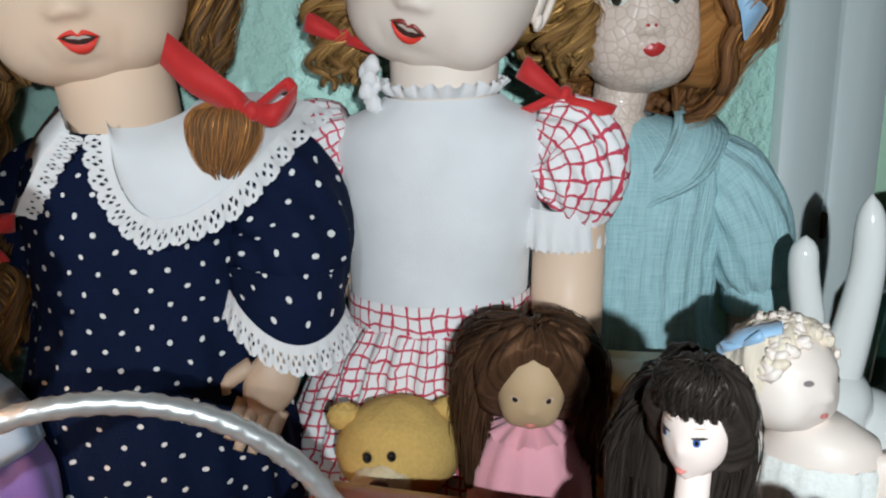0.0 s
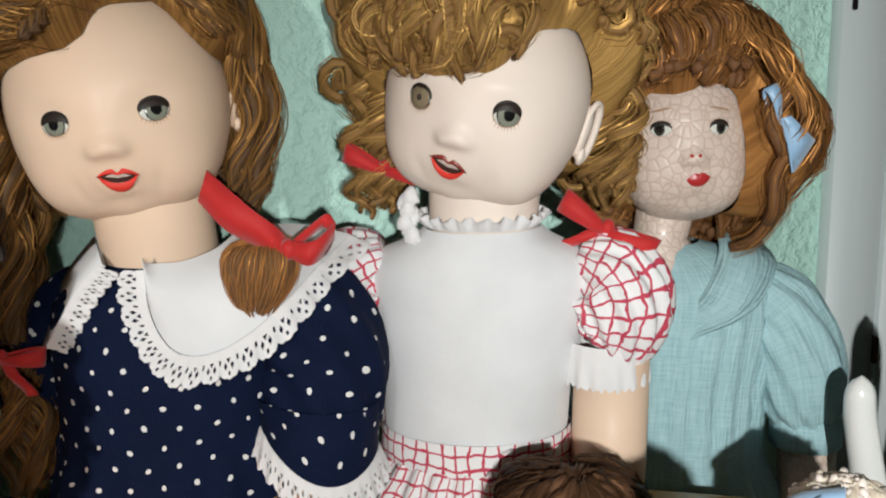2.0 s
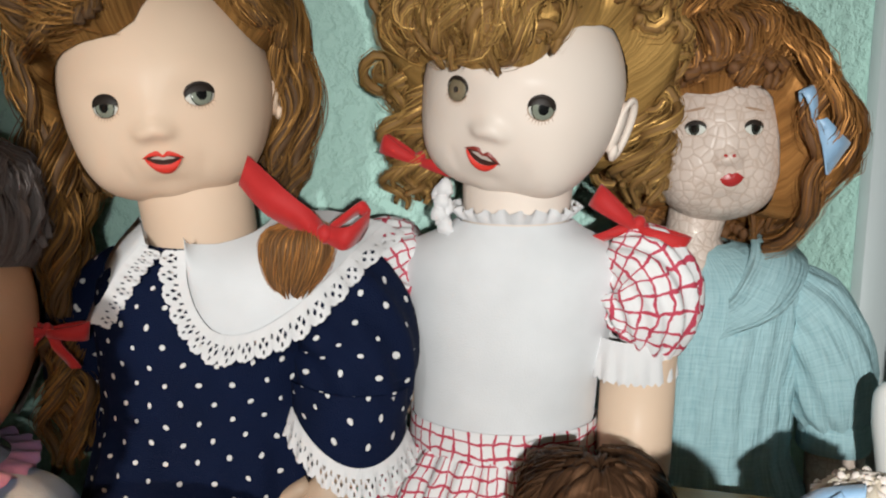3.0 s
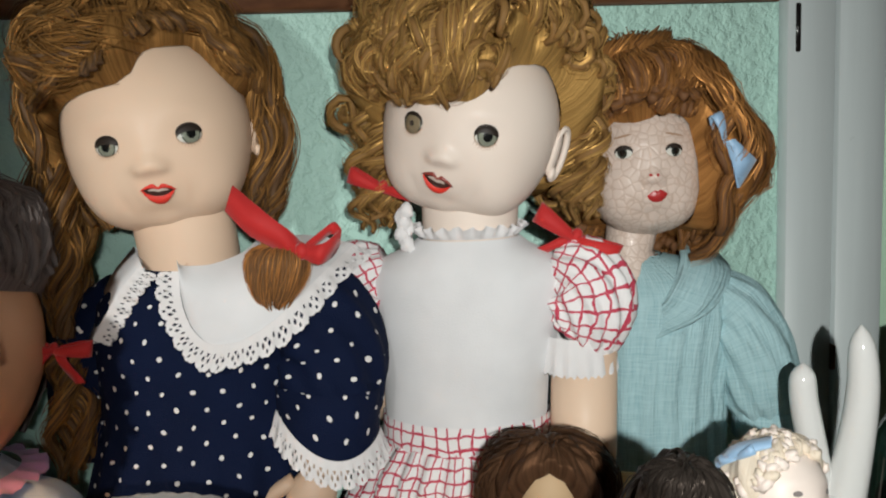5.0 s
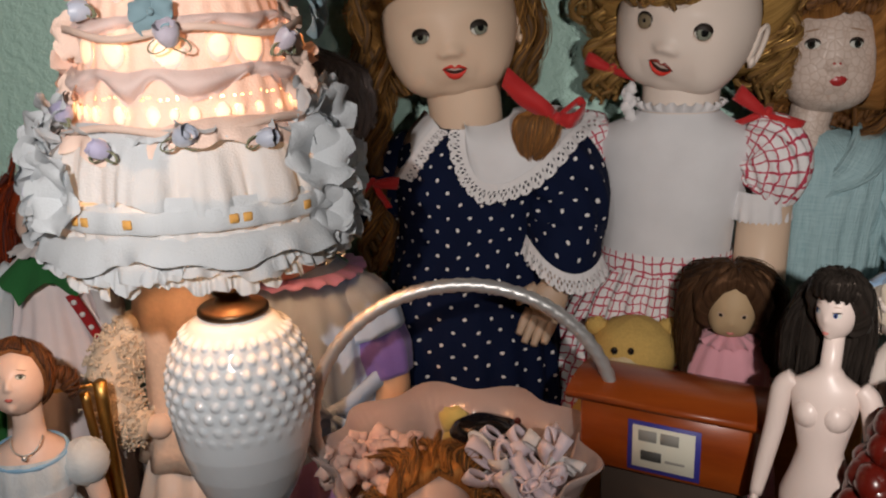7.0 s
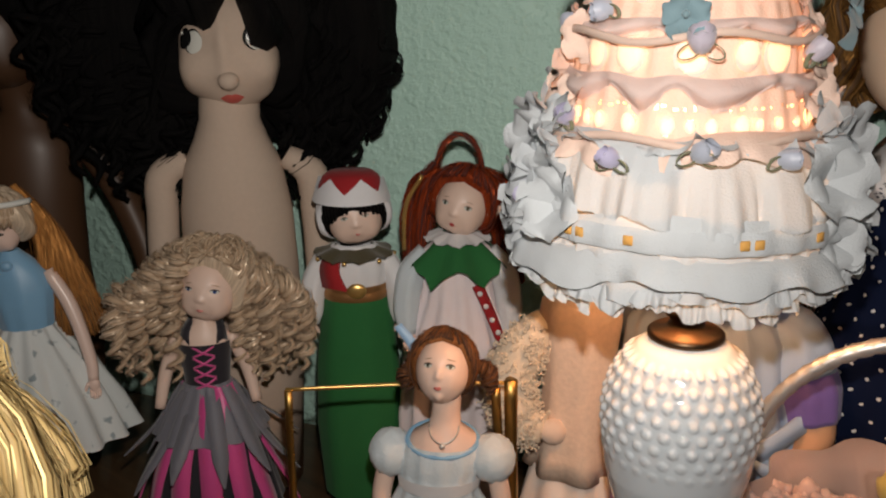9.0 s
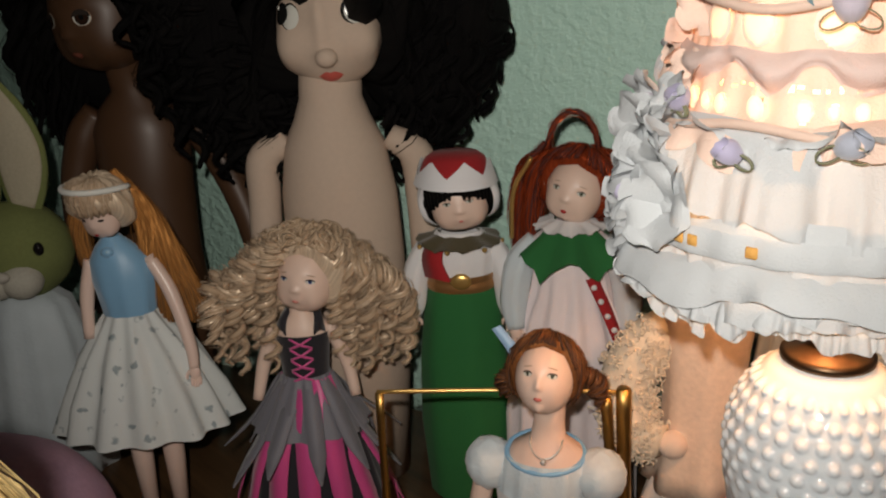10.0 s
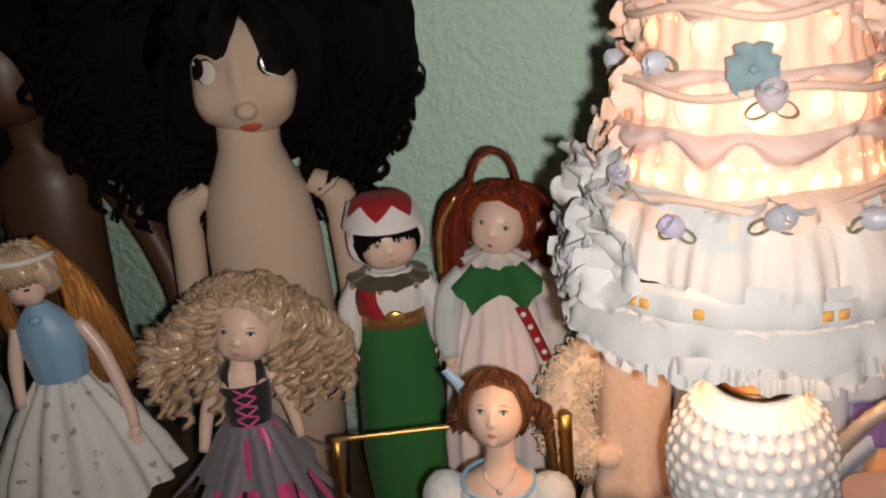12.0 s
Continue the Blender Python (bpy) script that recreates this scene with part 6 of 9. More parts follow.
def fashion_doll():
    b = Build((0.12, 0.275, 0), -12)
    swell = [(0, -12, 7, 9, 0.10), (0, -58, 24, 14, 0.10), (25, -4, 12, 8, -0.03), (-25, -4, 12, 8, -0.03), (0, -36, 14, 8, 0.04)]
    h = Head(b, (0.004, 0, 0.2665), (0.0125, 0.0135, 0.0195), rot(0, 2, -22), swell)
    h.skin(VINYL_PALE, 48, 36)
    for s in (-1, 1):
        h.spot(s * 30, 1, 12, 5.5, EYE_WHITE, 0.0002)
        h.spot(s * 30 - 4, 1, 6, 5.2, IRIS_BLUE, 0.0004)
        h.spot(s * 30 - 4, 1, 3, 3, PUPIL, 0.0006)
        h.spot(s * 30, 6.5, 13, 1.5, LASH, 0.0007, 0, s * 3)
        h.spot(s * 30, 17, 11, 0.8, BROW, 0.0003, 0, s * 2)
    h.lips(0, -38, 13, 5, LIP_PINK)
    line = line_fn([(-180, -70), (-95, -50), (-75, 0), (-62, 26), (-30, 34), (0, 37), (30, 34), (62, 26), (80, 0), (95, -50), (180, -70)])
    h.cap(HAIR_SABLE, line, 0.008, lump=0.12)
    for i in range(22):
        a0 = -66 + 132 * i / 21
        h.lock([a0 * 0.5, a0 * 0.9, a0], [75, 52, 27 + 3 * math.sin(i * 2.0)], [0.008, 0.0105, 0.0035], (0.0018, 0.0026, 0.0016), HAIR_SABLE, n=6, steps=8)
    b.ball((-0.002, 0.030, 0.240), (0.025, 0.016, 0.044), HAIR_SABLE, None, 24, 18, 0.05)
    for i in range(120):
        u = rnd.uniform(-1, 1)
        x1 = -0.002 + 0.027 * u
        y1 = 0.018 + 0.018 * rnd.random()
        x0 = 0.004 + 0.011 * u
        b.tube(smooth([(x0, 0.006, 0.284), ((x0 + x1) / 2, y1 * 0.8, 0.278 - 0.006 * u * u), (x1, y1, 0.256 - 0.012 * u * u), (x1 - 0.002, y1, 0.200 + 0.02 * rnd.random())], 12), (0.0012, 0.003, 0.0034, 0.002), HAIR_SABLE, 6, 3, 0.2, 1)
    # one smooth moulded body
    rings = [(TABLE + 0.015, 0.002, 0, 0.010, 0.012), (0.0, 0.002, 0.002, 0.014, 0.013), (0.07, 0.002, 0.002, 0.020, 0.017), (0.115, 0.003, 0.001, 0.024, 0.019), (0.135, 0.003, 0, 0.0245, 0.0185), (0.152, 0.003, 0, 0.019, 0.015),
             (0.168, 0.002, 0, 0.0140, 0.0125), (0.180, 0.002, 0, 0.0165, 0.013), (0.196, 0.002, 0, 0.0200, 0.0145), (0.208, 0.002, 0, 0.0215, 0.0130), (0.216, 0.002, 0, 0.0200, 0.0110), (0.222, 0.002, 0, 0.0110, 0.0085), (0.228, 0.003, 0, 0.0064, 0.0064), (0.252, 0.004, 0, 0.0060, 0.0062)]
    b.loft(rings, VINYL_PALE, 40, cap=True)
    for s in (-1, 1):
        b.ball((0.002 + s * 0.0080, -0.0058, 0.1965), (0.0100, 0.0108, 0.0112), VINYL_PALE, None, 18, 12)
        b.tube(smooth([(0.002 + s * 0.0195, 0, 0.216), (0.002 + s * 0.0265, 0.0, 0.207), (0.003 + s * 0.0305, -0.001, 0.180), (0.001 + s * 0.0330, -0.006, 0.150), (s * 0.0345, -0.012, 0.131)], 20), (0.0062, 0.0072, 0.0066, 0.0056, 0.0042), VINYL_PALE, 14)
        hand(b, (s * 0.0345, -0.012, 0.133), (s * 0.1, -0.25, -1), 0.015, VINYL_PALE, -s, (0, 1, 0))
        b.ball((0.002 + s * 0.006, -0.010, TABLE + 0.008), (0.006, 0.018, 0.008), VINYL_PALE, None, 14, 8)
    return b.make("fashion_doll", "slim undressed vinyl fashion doll with black hair and fringe", "doll")


def ceramic_rabbit():
    b = Build((0.255, 0.55, 0), -5)
    b.tube(smooth([(-0.010, 0.0, 0.155), (-0.014, 0, 0.19), (-0.021, 0, 0.232), (-0.0215, 0, 0.257)], 42), [0.0115 - 0.0022 * f for f in np.linspace(0, 1, 17)] + [0.0088, 0.0076, 0.0052, 0.0004], CERAMIC, 24)
    b.tube(smooth([(0.004, 0.0, 0.150), (0.012, 0, 0.19), (0.0175, 0, 0.238), (0.0155, 0, 0.285)], 46), [0.0165 - 0.0065 * f ** 0.7 for f in np.linspace(0, 1, 19)] + [0.0094, 0.0082, 0.0056, 0.0004], CERAMIC, 24)
    b.ball((0.004, 0, 0.142), (0.026, 0.030, 0.026), CERAMIC, None, 32, 22)
    b.ball((0.002, -0.026, 0.134), (0.014, 0.012, 0.011), CERAMIC, None, 20, 14)
    b.ball((0.03, 0.012, 0.06), (0.045, 0.05, 0.085), CERAMIC, None, 36, 24)
    b.ball((0.03, 0.006, TABLE + 0.035), (0.055, 0.058, 0.04), CERAMIC, None, 36, 16)
    b.tube(smooth([(0.035, -0.02, 0.17), (0.058, -0.03, 0.165), (0.07, -0.03, 0.13), (0.06, -0.025, 0.09)], 18), (0.010, 0.012, 0.012, 0.01), CERAMIC, 18)
    return b.make("ceramic_rabbit", "white glazed ceramic rabbit with long upright ears", "figurine")


def bisque_child():
    b = Build((0.20, 0.40, 0), -20)
    h = Head(b, (-0.014, 0, 0.226), (0.026, 0.027, 0.0275), rot(-16, 10, 58))
    h.skin(BISQUE, 48, 36)
    for s in (-1, 1):
        h.spot(s * 27, -2, 6, 3.2, plain("grey_eye_paint", (0.22, 0.19, 0.18), 0.4), 0.0004)
    h.lips(0, -36, 8, 4, LIP_PINK)
    line = line_fn([(-180, -45), (-90, -30), (-60, 10), (-25, 36), (0, 42), (25, 36), (60, 12), (90, -30), (180, -45)])
    pale = hair("bisque_blond_hair", (0.66, 0.52, 0.38), (0.82, 0.74, 0.62), 0.6, 700.0, 0.0)
    h.cap(pale, line, 0.004, lump=0.3)
    for i in range(210):
        a0 = rnd.uniform(-178, 178)
        el = rnd.uniform(line(a0), 85)
        c, r = h.at(a0, el, 0.002), rnd.uniform(0.0018, 0.0034)
        b.ball(c, (r * 1.5, r * 1.1, r), BISQUE if i % 3 else pale, rot(rnd.uniform(0, 180), rnd.uniform(0, 180), 0), 10, 8, 0.18, 3)
    bow(b, (-0.032, -0.016, 0.2475), rot(0, -30, -20), 0.013, BLUE_RIBBON, False)
    b.strip(smooth([(-0.044, -0.01, 0.236), (-0.032, -0.019, 0.248), (-0.014, -0.018, 0.256)], 10), smooth([(-0.046, -0.006, 0.240), (-0.034, -0.013, 0.253), (-0.015, -0.012, 0.260)], 10), BLUE_RIBBON, 0.001)
    knit = plain("white_knit", (0.78, 0.78, 0.74), 0.9, 0, 0.12, 500, 1.0)
    b.loft([(TABLE, 0.005, 0, 0.040, 0.034), (0.05, 0.005, 0, 0.034, 0.028), (0.12, 0.006, 0, 0.028, 0.022), (0.165, 0.006, 0, 0.030, 0.023), (0.186, 0.006, 0, 0.031, 0.022), (0.198, 0.008, 0, 0.026, 0.019), (0.207, 0.004, 0, 0.014, 0.013)], BISQUE, 40, cap=True)
    b.loft([(0.128, 0.006, 0, 0.0295, 0.0240, 0.0008), (0.150, 0.006, 0, 0.0310, 0.0250, 0.0012), (0.170, 0.006, 0, 0.0320, 0.0250, 0.0008), (0.184, 0.006, 0, 0.0325, 0.0240, 0.0012), (0.189, 0.006, 0, 0.0310, 0.022, 0.0012)], knit, 60, 18)
    for s in (-1, 1):
        b.tube(smooth([(0.006 + s * 0.027, 0, 0.192), (0.006 + s * 0.035, -0.004, 0.175), (0.006 + s * 0.034, -0.012, 0.150), (0.006 + s * 0.022, -0.024, 0.140)], 14), (0.008, 0.009, 0.008, 0.006), BISQUE, 14)
    return b.make("figurine", "bisque child figurine with blond curls, blue bow and white knit", "figurine")


def wooden_box():
    u, v = np.array((0.975, -0.16, 0)), np.array((0.16, 0.975, 0))
    turn = np.stack([u, v, (0, 0, 1)], 1)
    corner = np.array((-0.058, 0.328, 0))
    w, d = 0.150, 0.066
    c = corner + u * w / 2 + v * d / 2
    box = tagged(new("wooden_box"), "orange varnished wooden box with closed lid and barcode label", "box")
    box.location = (*c[:2], 0.10)

    def piece(b, name, label=""):
        ob = b.make(name, label, "", parent=box)
        ob.matrix_parent_inverse = Matrix.Translation((-c[0], -c[1], -0.10))
        return ob

    b = Build()
    frame_block(b, c + (0, 0, 0.129), (w / 2 - 0.009, d / 2 - 0.006, 0.029), turn, CRATE_WOOD, 0.003)
    piece(b, "body")
    b = Build()
    # the lid swells a little towards its middle
    n, m = 14, 8
    xs, ys = np.linspace(-1, 1, n), np.linspace(-1, 1, m)
    for z0, flip in ((0.0, False), (0.006, True)):
        p = np.array([[(x * w / 2, y * d / 2, 0.158 + z0 + (0.010 * (1 - y * y) ** 0.7 * (1 - 0.25 * x * x) if z0 else 0)) for x in xs] for y in ys])
        b.grid(p @ turn.T + c, CRATE_WOOD, flip=not flip)
    rim = [(-w / 2, -d / 2), (w / 2, -d / 2), (w / 2, d / 2), (-w / 2, d / 2), (-w / 2, -d / 2)]
    p = np.array([[(x, y, 0.158) for x, y in rim], [(x * 1.012, y * 1.03, 0.161) for x, y in rim], [(x, y, 0.164) for x, y in rim]])
    b.grid(p @ turn.T + c, CRATE_WOOD)
    piece(b, "lid")
    face = c - v * (d / 2 - 0.006 + 0.0008) + np.array((0, 0, 0.129))

    def sheet(x0, x1, z0, z1, out, mat, name, label, on=None):
        b = Build()
        frame_block(b, face + u * (x0 + x1) / 2 - v * out + np.array((0, 0, (z0 + z1) / 2)), ((x1 - x0) / 2, 0.0004, (z1 - z0) / 2), turn, mat, 0.0002)
        ob = piece(b, name, label)
        if on is not None:
            ob.parent = on
        return ob

    border = sheet(-0.026, 0.030, -0.024, 0.018, 0.0, BLUE_INK, "label", "cream paper label with blue border")
    sheet(-0.022, 0.026, -0.020, 0.015, 0.0012, PAPER, "paper", "cream label paper", border)
    for x0, x1, z0, z1, m in ((-0.017, -0.003, 0.003, 0.012, GREY_INK), (0.000, 0.014, 0.003, 0.012, GREY_INK), (-0.015, 0.001, -0.013, -0.005, BLACK_INK), (0.004, 0.019, -0.012, -0.010, GREY_INK)):
        sheet(x0, x1, z0, z1, 0.0022, m, "printed_bar", "plain printed bar", border)
    # the carton on which it stands
    b = Build()
    frame_block(b, c + (0.004, 0.004, (0.10 + TABLE) / 2), (w / 2 - 0.02, d / 2 - 0.012, (0.10 - TABLE) / 2), turn, plain("dark_brown_carton", (0.05, 0.03, 0.02), 0.8), 0.002)
    b.make("carton", "dark brown carton under the wooden box", "carton")


def amber_box():
    at = (0.140, 0.520, TABLE)
    ob = thing("amber_box", "amber varnished wooden box behind the black-haired doll", "box", at)
    turn = rot(0, 0, -4)
    for name, z0, z1, w, d in (("body", TABLE, 0.160, 0.038, 0.030), ("lid", 0.1605, 0.174, 0.041, 0.033)):
        b = Build()
        frame_block(b, (at[0], at[1], (z0 + z1) / 2), (w, d, (z1 - z0) / 2), turn, YELLOW_WOOD, 0.003)
        part(b, name, ob)


def basket():
    cx, cy = -0.14, 0.30
    ob = tagged(new("basket"), "fluted pinkish glass basket with twisted silver handle full of dolls' heads", "basket")
    ob.location = (cx, cy, TABLE)

    def piece(b, name, label=""):
        p = b.make(name, label, "", parent=ob)
        p.matrix_parent_inverse = Matrix.Translation((-cx, -cy, -TABLE))
        return p

    glass = Nodes("smoky_pink_glass", 0.18)
    glass.bsdf.inputs["Transmission Weight"].default_value = 0.45
    glass.bsdf.inputs["Coat Weight"].default_value = 0.5
    glass = glass.colour((0.86, 0.68, 0.63))
    b = Build((cx, cy, 0))
    outer = [(TABLE, 0, 0, 0.05, 0.05, 0), (TABLE + 0.01, 0, 0, 0.055, 0.055, 0), (-0.03, 0, 0, 0.072, 0.072, 0.001), (0.04, 0, 0, 0.086, 0.086, 0.002), (0.09, 0, 0, 0.096, 0.096, 0.003), (0.110, 0, 0, 0.104, 0.104, 0.005), (0.119, 0, 0, 0.109, 0.109, 0.008)]
    inner = [(0.1205, 0, 0, 0.107, 0.107, 0.008), (0.09, 0, 0, 0.091, 0.091, 0.003), (0.05, 0, 0, 0.083, 0.083, 0.002)]
    b.loft(outer + inner, glass, 96, 9)
    piece(b, "bowl")
    b = Build((-0.135, 0.305, 0), 18)
    a = np.linspace(-0.30, math.pi + 0.30, 120)
    p = np.stack([0.1195 * np.cos(a), 0 * a, 0.136 + 0.1155 * np.sin(a)], -1)
    b.tube(p, 0.0052, SILVER, 20, 3, 0.13, 13)
    piece(b, "handle", "twisted silver handle")
    # what lies in it
    b = Build((cx - 0.006, cy - 0.040, 0), 20)
    h = Head(b, (0, 0, 0.088), (0.028, 0.029, 0.032), rot(-30, 6, 10))
    h.skin(SKIN_VINYL, 40, 30)
    for s in (-1, 1):
        h.eye(s * 25, -6, 9, 6, IRIS_BLUE)
    h.lips(0, -36, 10, 4, LIP_PINK)
    line = line_fn([(-180, -60), (-90, -40), (-60, 10), (0, 40), (60, 10), (90, -40), (180, -60)])
    h.cap(HAIR_GINGER, line, 0.008)
    # long tresses combed back from the brow and spread over the other things
    for i in range(56):
        a0 = rnd.uniform(-120, 120)
        el = max(line(a0), 0)
        root, crest = h.at(a0, el + 4, 0.005), h.at(a0 * 1.1, min(86, el + 34), 0.012)
        end = crest + np.array((0.022 * math.sin(radians(a0)) + rnd.uniform(-0.014, 0.014), rnd.uniform(0.012, 0.040), rnd.uniform(-0.020, -0.004)))
        if abs(a0) > 70:
            end = root + np.array((math.copysign(rnd.uniform(0.012, 0.034), a0), rnd.uniform(-0.014, 0.008), rnd.uniform(-0.016, 0.004)))
            crest = (root + end) / 2 + np.array((0, -0.003, 0.008))
        b.tube(smooth([root, crest, (crest + end) / 2 + np.array((rnd.uniform(-0.005, 0.005), 0, 0.004)), end], 14), (0.0022, 0.0036, 0.0034, 0.0012), HAIR_GINGER, 6, 3, 0.2, 1.5)
    b.ball((0, 0, 0.04), (0.035, 0.03, 0.035), PINK_CLOTH)
    b.make("doll", "small ginger doll lying in the glass basket", "doll")
    b = Build((cx - 0.058, cy - 0.018, 0))
    for i in range(110):
        a, r = rnd.uniform(0, TAU), 0.044 * math.sqrt(rnd.random())
        b.ball((r * math.cos(a) - 0.004, r * math.sin(a), 0.088 + 0.024 * rnd.random()), rnd.uniform(0.004, 0.008), cloth("peach_tulle", (0.88, 0.60, 0.51)) if i == 0 else b.mats[0], rot(rnd.uniform(0, 90), rnd.uniform(0, 90), 0), 10, 8, 0.25, 3)
    b.ball((0, 0, 0.06), (0.03, 0.03, 0.03), b.mats[0])
    b.make("tulle_bunch", "bunch of peach tulle flowers in the basket", "fabric flower", kind="stuff")
    b = Build((cx + 0.015, cy + 0.045, 0))
    b.ball((0, 0, 0.105), (0.034, 0.022, 0.018), BLACK_GLOSS, rot(0, 8, 12), 36, 20, 0.03, 2)
    b.ball((0.022, 0.004, 0.120), 0.003, RED_GLASS)
    b.ball((0.0, 0, 0.07), (0.03, 0.02, 0.03), BLACK_GLOSS)
    b.make("black_ornament", "glossy black rounded ornament in the basket", "ornament")
    b = Build((cx - 0.02, cy + 0.06, 0))
    b.ball((0, 0, 0.105), (0.016, 0.008, 0.014), cloth("yellow_felt", (0.66, 0.52, 0.16)), rot(0, 25, 0), 20, 12, 0.1, 2)
    b.ball((0, 0, 0.08), (0.015, 0.01, 0.025), cloth("yellow_cloth", (0.62, 0.48, 0.15)))
    b.make("felt_ornament", "yellow felt ornament in the basket", "ornament")
    b = Build((cx + 0.060, cy - 0.006, 0))
    pale = cloth("lilac_white_ribbon", (0.80, 0.69, 0.75), 0.6)
    for i in range(34):
        c = np.array((rnd.uniform(-0.036, 0.030), rnd.uniform(-0.035, 0.035), 0.094 + rnd.uniform(0, 0.028)))
        bow(b, c, rot(rnd.uniform(-60, 60), rnd.uniform(-60, 60), rnd.uniform(0, 180)), rnd.uniform(0.018, 0.032), pale if i % 3 else LACE, False, 0.0015)
    b.ball((0, 0, 0.066), (0.036, 0.036, 0.028), pale)
    b.make("ribbon_bunch", "bunch of lilac and white ribbons in the basket", "ribbon", kind="stuff")


def orange_doll():
    b = Build((-0.374, 0.374, 0), 15)
    h = Head(b, (0.034, 0.01, 0.308), (0.090, 0.086, 0.094), rot(-10, 4, -38))
    h.skin(SKIN_ORANGE)
    for s in (-1, 1):
        h.eye(s * 25, -6, 8, 6, IRIS)
    h.lips(0, -36, 11, 5, LIP_PINK)
    line = line_fn([(-180, -35), (-110, -20), (-80, 15), (-40, 40), (0, 46), (40, 38), (70, 32), (100, 30), (130, 28), (150, 24), (168, 10), (180, -10)])
    h.cap(HAIR_GREY, line, 0.022, lump=0.2)
    for i in range(170):
        a0 = rnd.uniform(-178, 178)
        el = line(a0)
        j = rnd.uniform(-25, 25)
        h.lock([a0 * 0.5, a0 + j * 0.5, a0 + j], [84, (el + 80) / 2, max(el, line(max(-179, min(179, a0 + j)))) + rnd.uniform(0, 12)], [0.020, 0.030, 0.014], (0.002, 0.005, 0.003), HAIR_GREY, n=6, wave=(0.006, 1.2, a0))
    a = np.linspace(0, TAU, 50)
    b.frill(np.stack([0.052 + 0.05 * np.cos(a), 0.006 + 0.045 * np.sin(a), 0.226 + 0 * a], -1), np.stack([np.cos(a), np.sin(a), -0.25 + 0 * a], -1) * 0.016, LILAC, 22, 0.002, 3)
    b.loft([(TABLE, 0.055, 0.01, 0.092, 0.085, 0.006), (0.02, 0.055, 0.008, 0.088, 0.078, 0.006), (0.10, 0.055, 0.006, 0.082, 0.068, 0.005), (0.16, 0.055, 0.004, 0.078, 0.060, 0.003), (0.195, 0.054, 0.004, 0.074, 0.056, 0.002), (0.216, 0.052, 0.004, 0.060, 0.048, 0.001), (0.232, 0.050, 0.006, 0.040, 0.036, 0)], PALE_BLUE, 110, 19)
    b.tube(smooth([(0.0, 0.01, 0.208), (-0.016, 0.04, 0.185), (-0.014, 0.07, 0.15)], 14), (0.025, 0.034, 0.036, 0.03), PALE_BLUE, 32, 7, 0.05)
    b.tube(smooth([(0.096, 0.0, 0.208), (0.116, -0.004, 0.190), (0.126, -0.008, 0.164)], 14), (0.020, 0.027, 0.030, 0.029), PALE_BLUE, 32, 7, 0.05)
    b.tube(smooth([(0.122, -0.006, 0.176), (0.132, -0.010, 0.150), (0.138, -0.014, 0.126)], 12), (0.026, 0.027, 0.022), PURPLE, 32, 7, 0.06)
    b.tube(smooth([(0.136, -0.012, 0.140), (0.140, -0.018, 0.115), (0.136, -0.028, 0.092)], 10), (0.019, 0.018, 0.013), SKIN_ORANGE, 18)
    hand(b, (0.136, -0.028, 0.095), (0, -0.3, -1), 0.035, SKIN_ORANGE, -1)
    # sash and applique
    b.strip(smooth([(0.06, -0.066, 0.105), (0.10, -0.058, 0.120), (0.132, -0.03, 0.140)], 12), smooth([(0.06, -0.068, 0.090), (0.102, -0.060, 0.104), (0.134, -0.032, 0.124)], 12), PALE_BLUE, 0.004)
    bow(b, (0.094, -0.066, 0.112), rot(0, 35, 10), 0.034, PALE_BLUE, True)
    for x, z, r in ((0.045, 0.165, 0.012), (0.065, 0.155, 0.009), (0.057, 0.178, 0.007)):
        b.ball((x, on_front(x, 0.055, 0.004, 0.078, 0.060, 0.0), z), (r, 0.003, r), PINK_CLOTH, None, 14, 8)
    b.loft([(0.02, 0.055, 0.006, 0.090, 0.080, 0.006), (0.065, 0.055, 0.005, 0.087, 0.0755, 0.0055)], LILAC, 110, 19)
    return b.make("doll", "big orange vinyl doll with tousled grey-brown hair in pale blue dress", "doll")


def bead_heap():
    at = (0.182, 0.235, TABLE)
    ob = thing("bead_bunch", "bunch of dark red glass beads heaped up", "glass beads", at)
    b = Build((at[0], at[1], 0))
    b.loft([(TABLE, 0, 0, 0.045, 0.036), (0.15, 0, 0, 0.045, 0.036), (0.215, 0, 0, 0.02, 0.02)], RED_GLASS, 24, cap=True)
    part(b, "core", ob)
    b = Build()
    b.ball((0, 0, 0), (0.01, 0.01, 0.0088), RED_GLASS, None, 14, 10, 0.05, 2)
    first = b.make("bead", "", "", parent=ob)
    data = first.data
    for i in range(170):
        f = rnd.random() ** 0.55
        a = rnd.uniform(0, TAU)
        r = 0.054 * math.sqrt(max(0.04, 1 - f ** 3))
        bead = first if i == 0 else new("bead", data)
        bead.parent = ob
        bead.location = (r * math.cos(a), r * 0.8 * math.sin(a), 0.012 + 0.30 * f)
        bead.scale = (rnd.uniform(0.8, 1.3),) * 3
        bead.rotation_euler = (rnd.uniform(0, 3), rnd.uniform(0, 3), 0)


bear()
small_doll()
fashion_doll()
ceramic_rabbit()
bisque_child()
wooden_box()
amber_box()
basket()
orange_doll()
bead_heap()
b = Build((0.335, 0.60, 0))
b.loft([(TABLE, 0, 0, 0.04, 0.04), (0.12, 0, 0, 0.042, 0.042), (0.19, 0, 0, 0.036, 0.036), (0.225, 0, 0, 0.016, 0.016), (0.27, 0, 0, 0.014, 0.014)], plain("dark_green_glass", (0.012, 0.03, 0.02), 0.1, 0, 0.1, 30, 0.0, 0.6), 40, cap=True)
b.make("bottle", "dark green glass bottle beside the ceramic rabbit", "bottle")


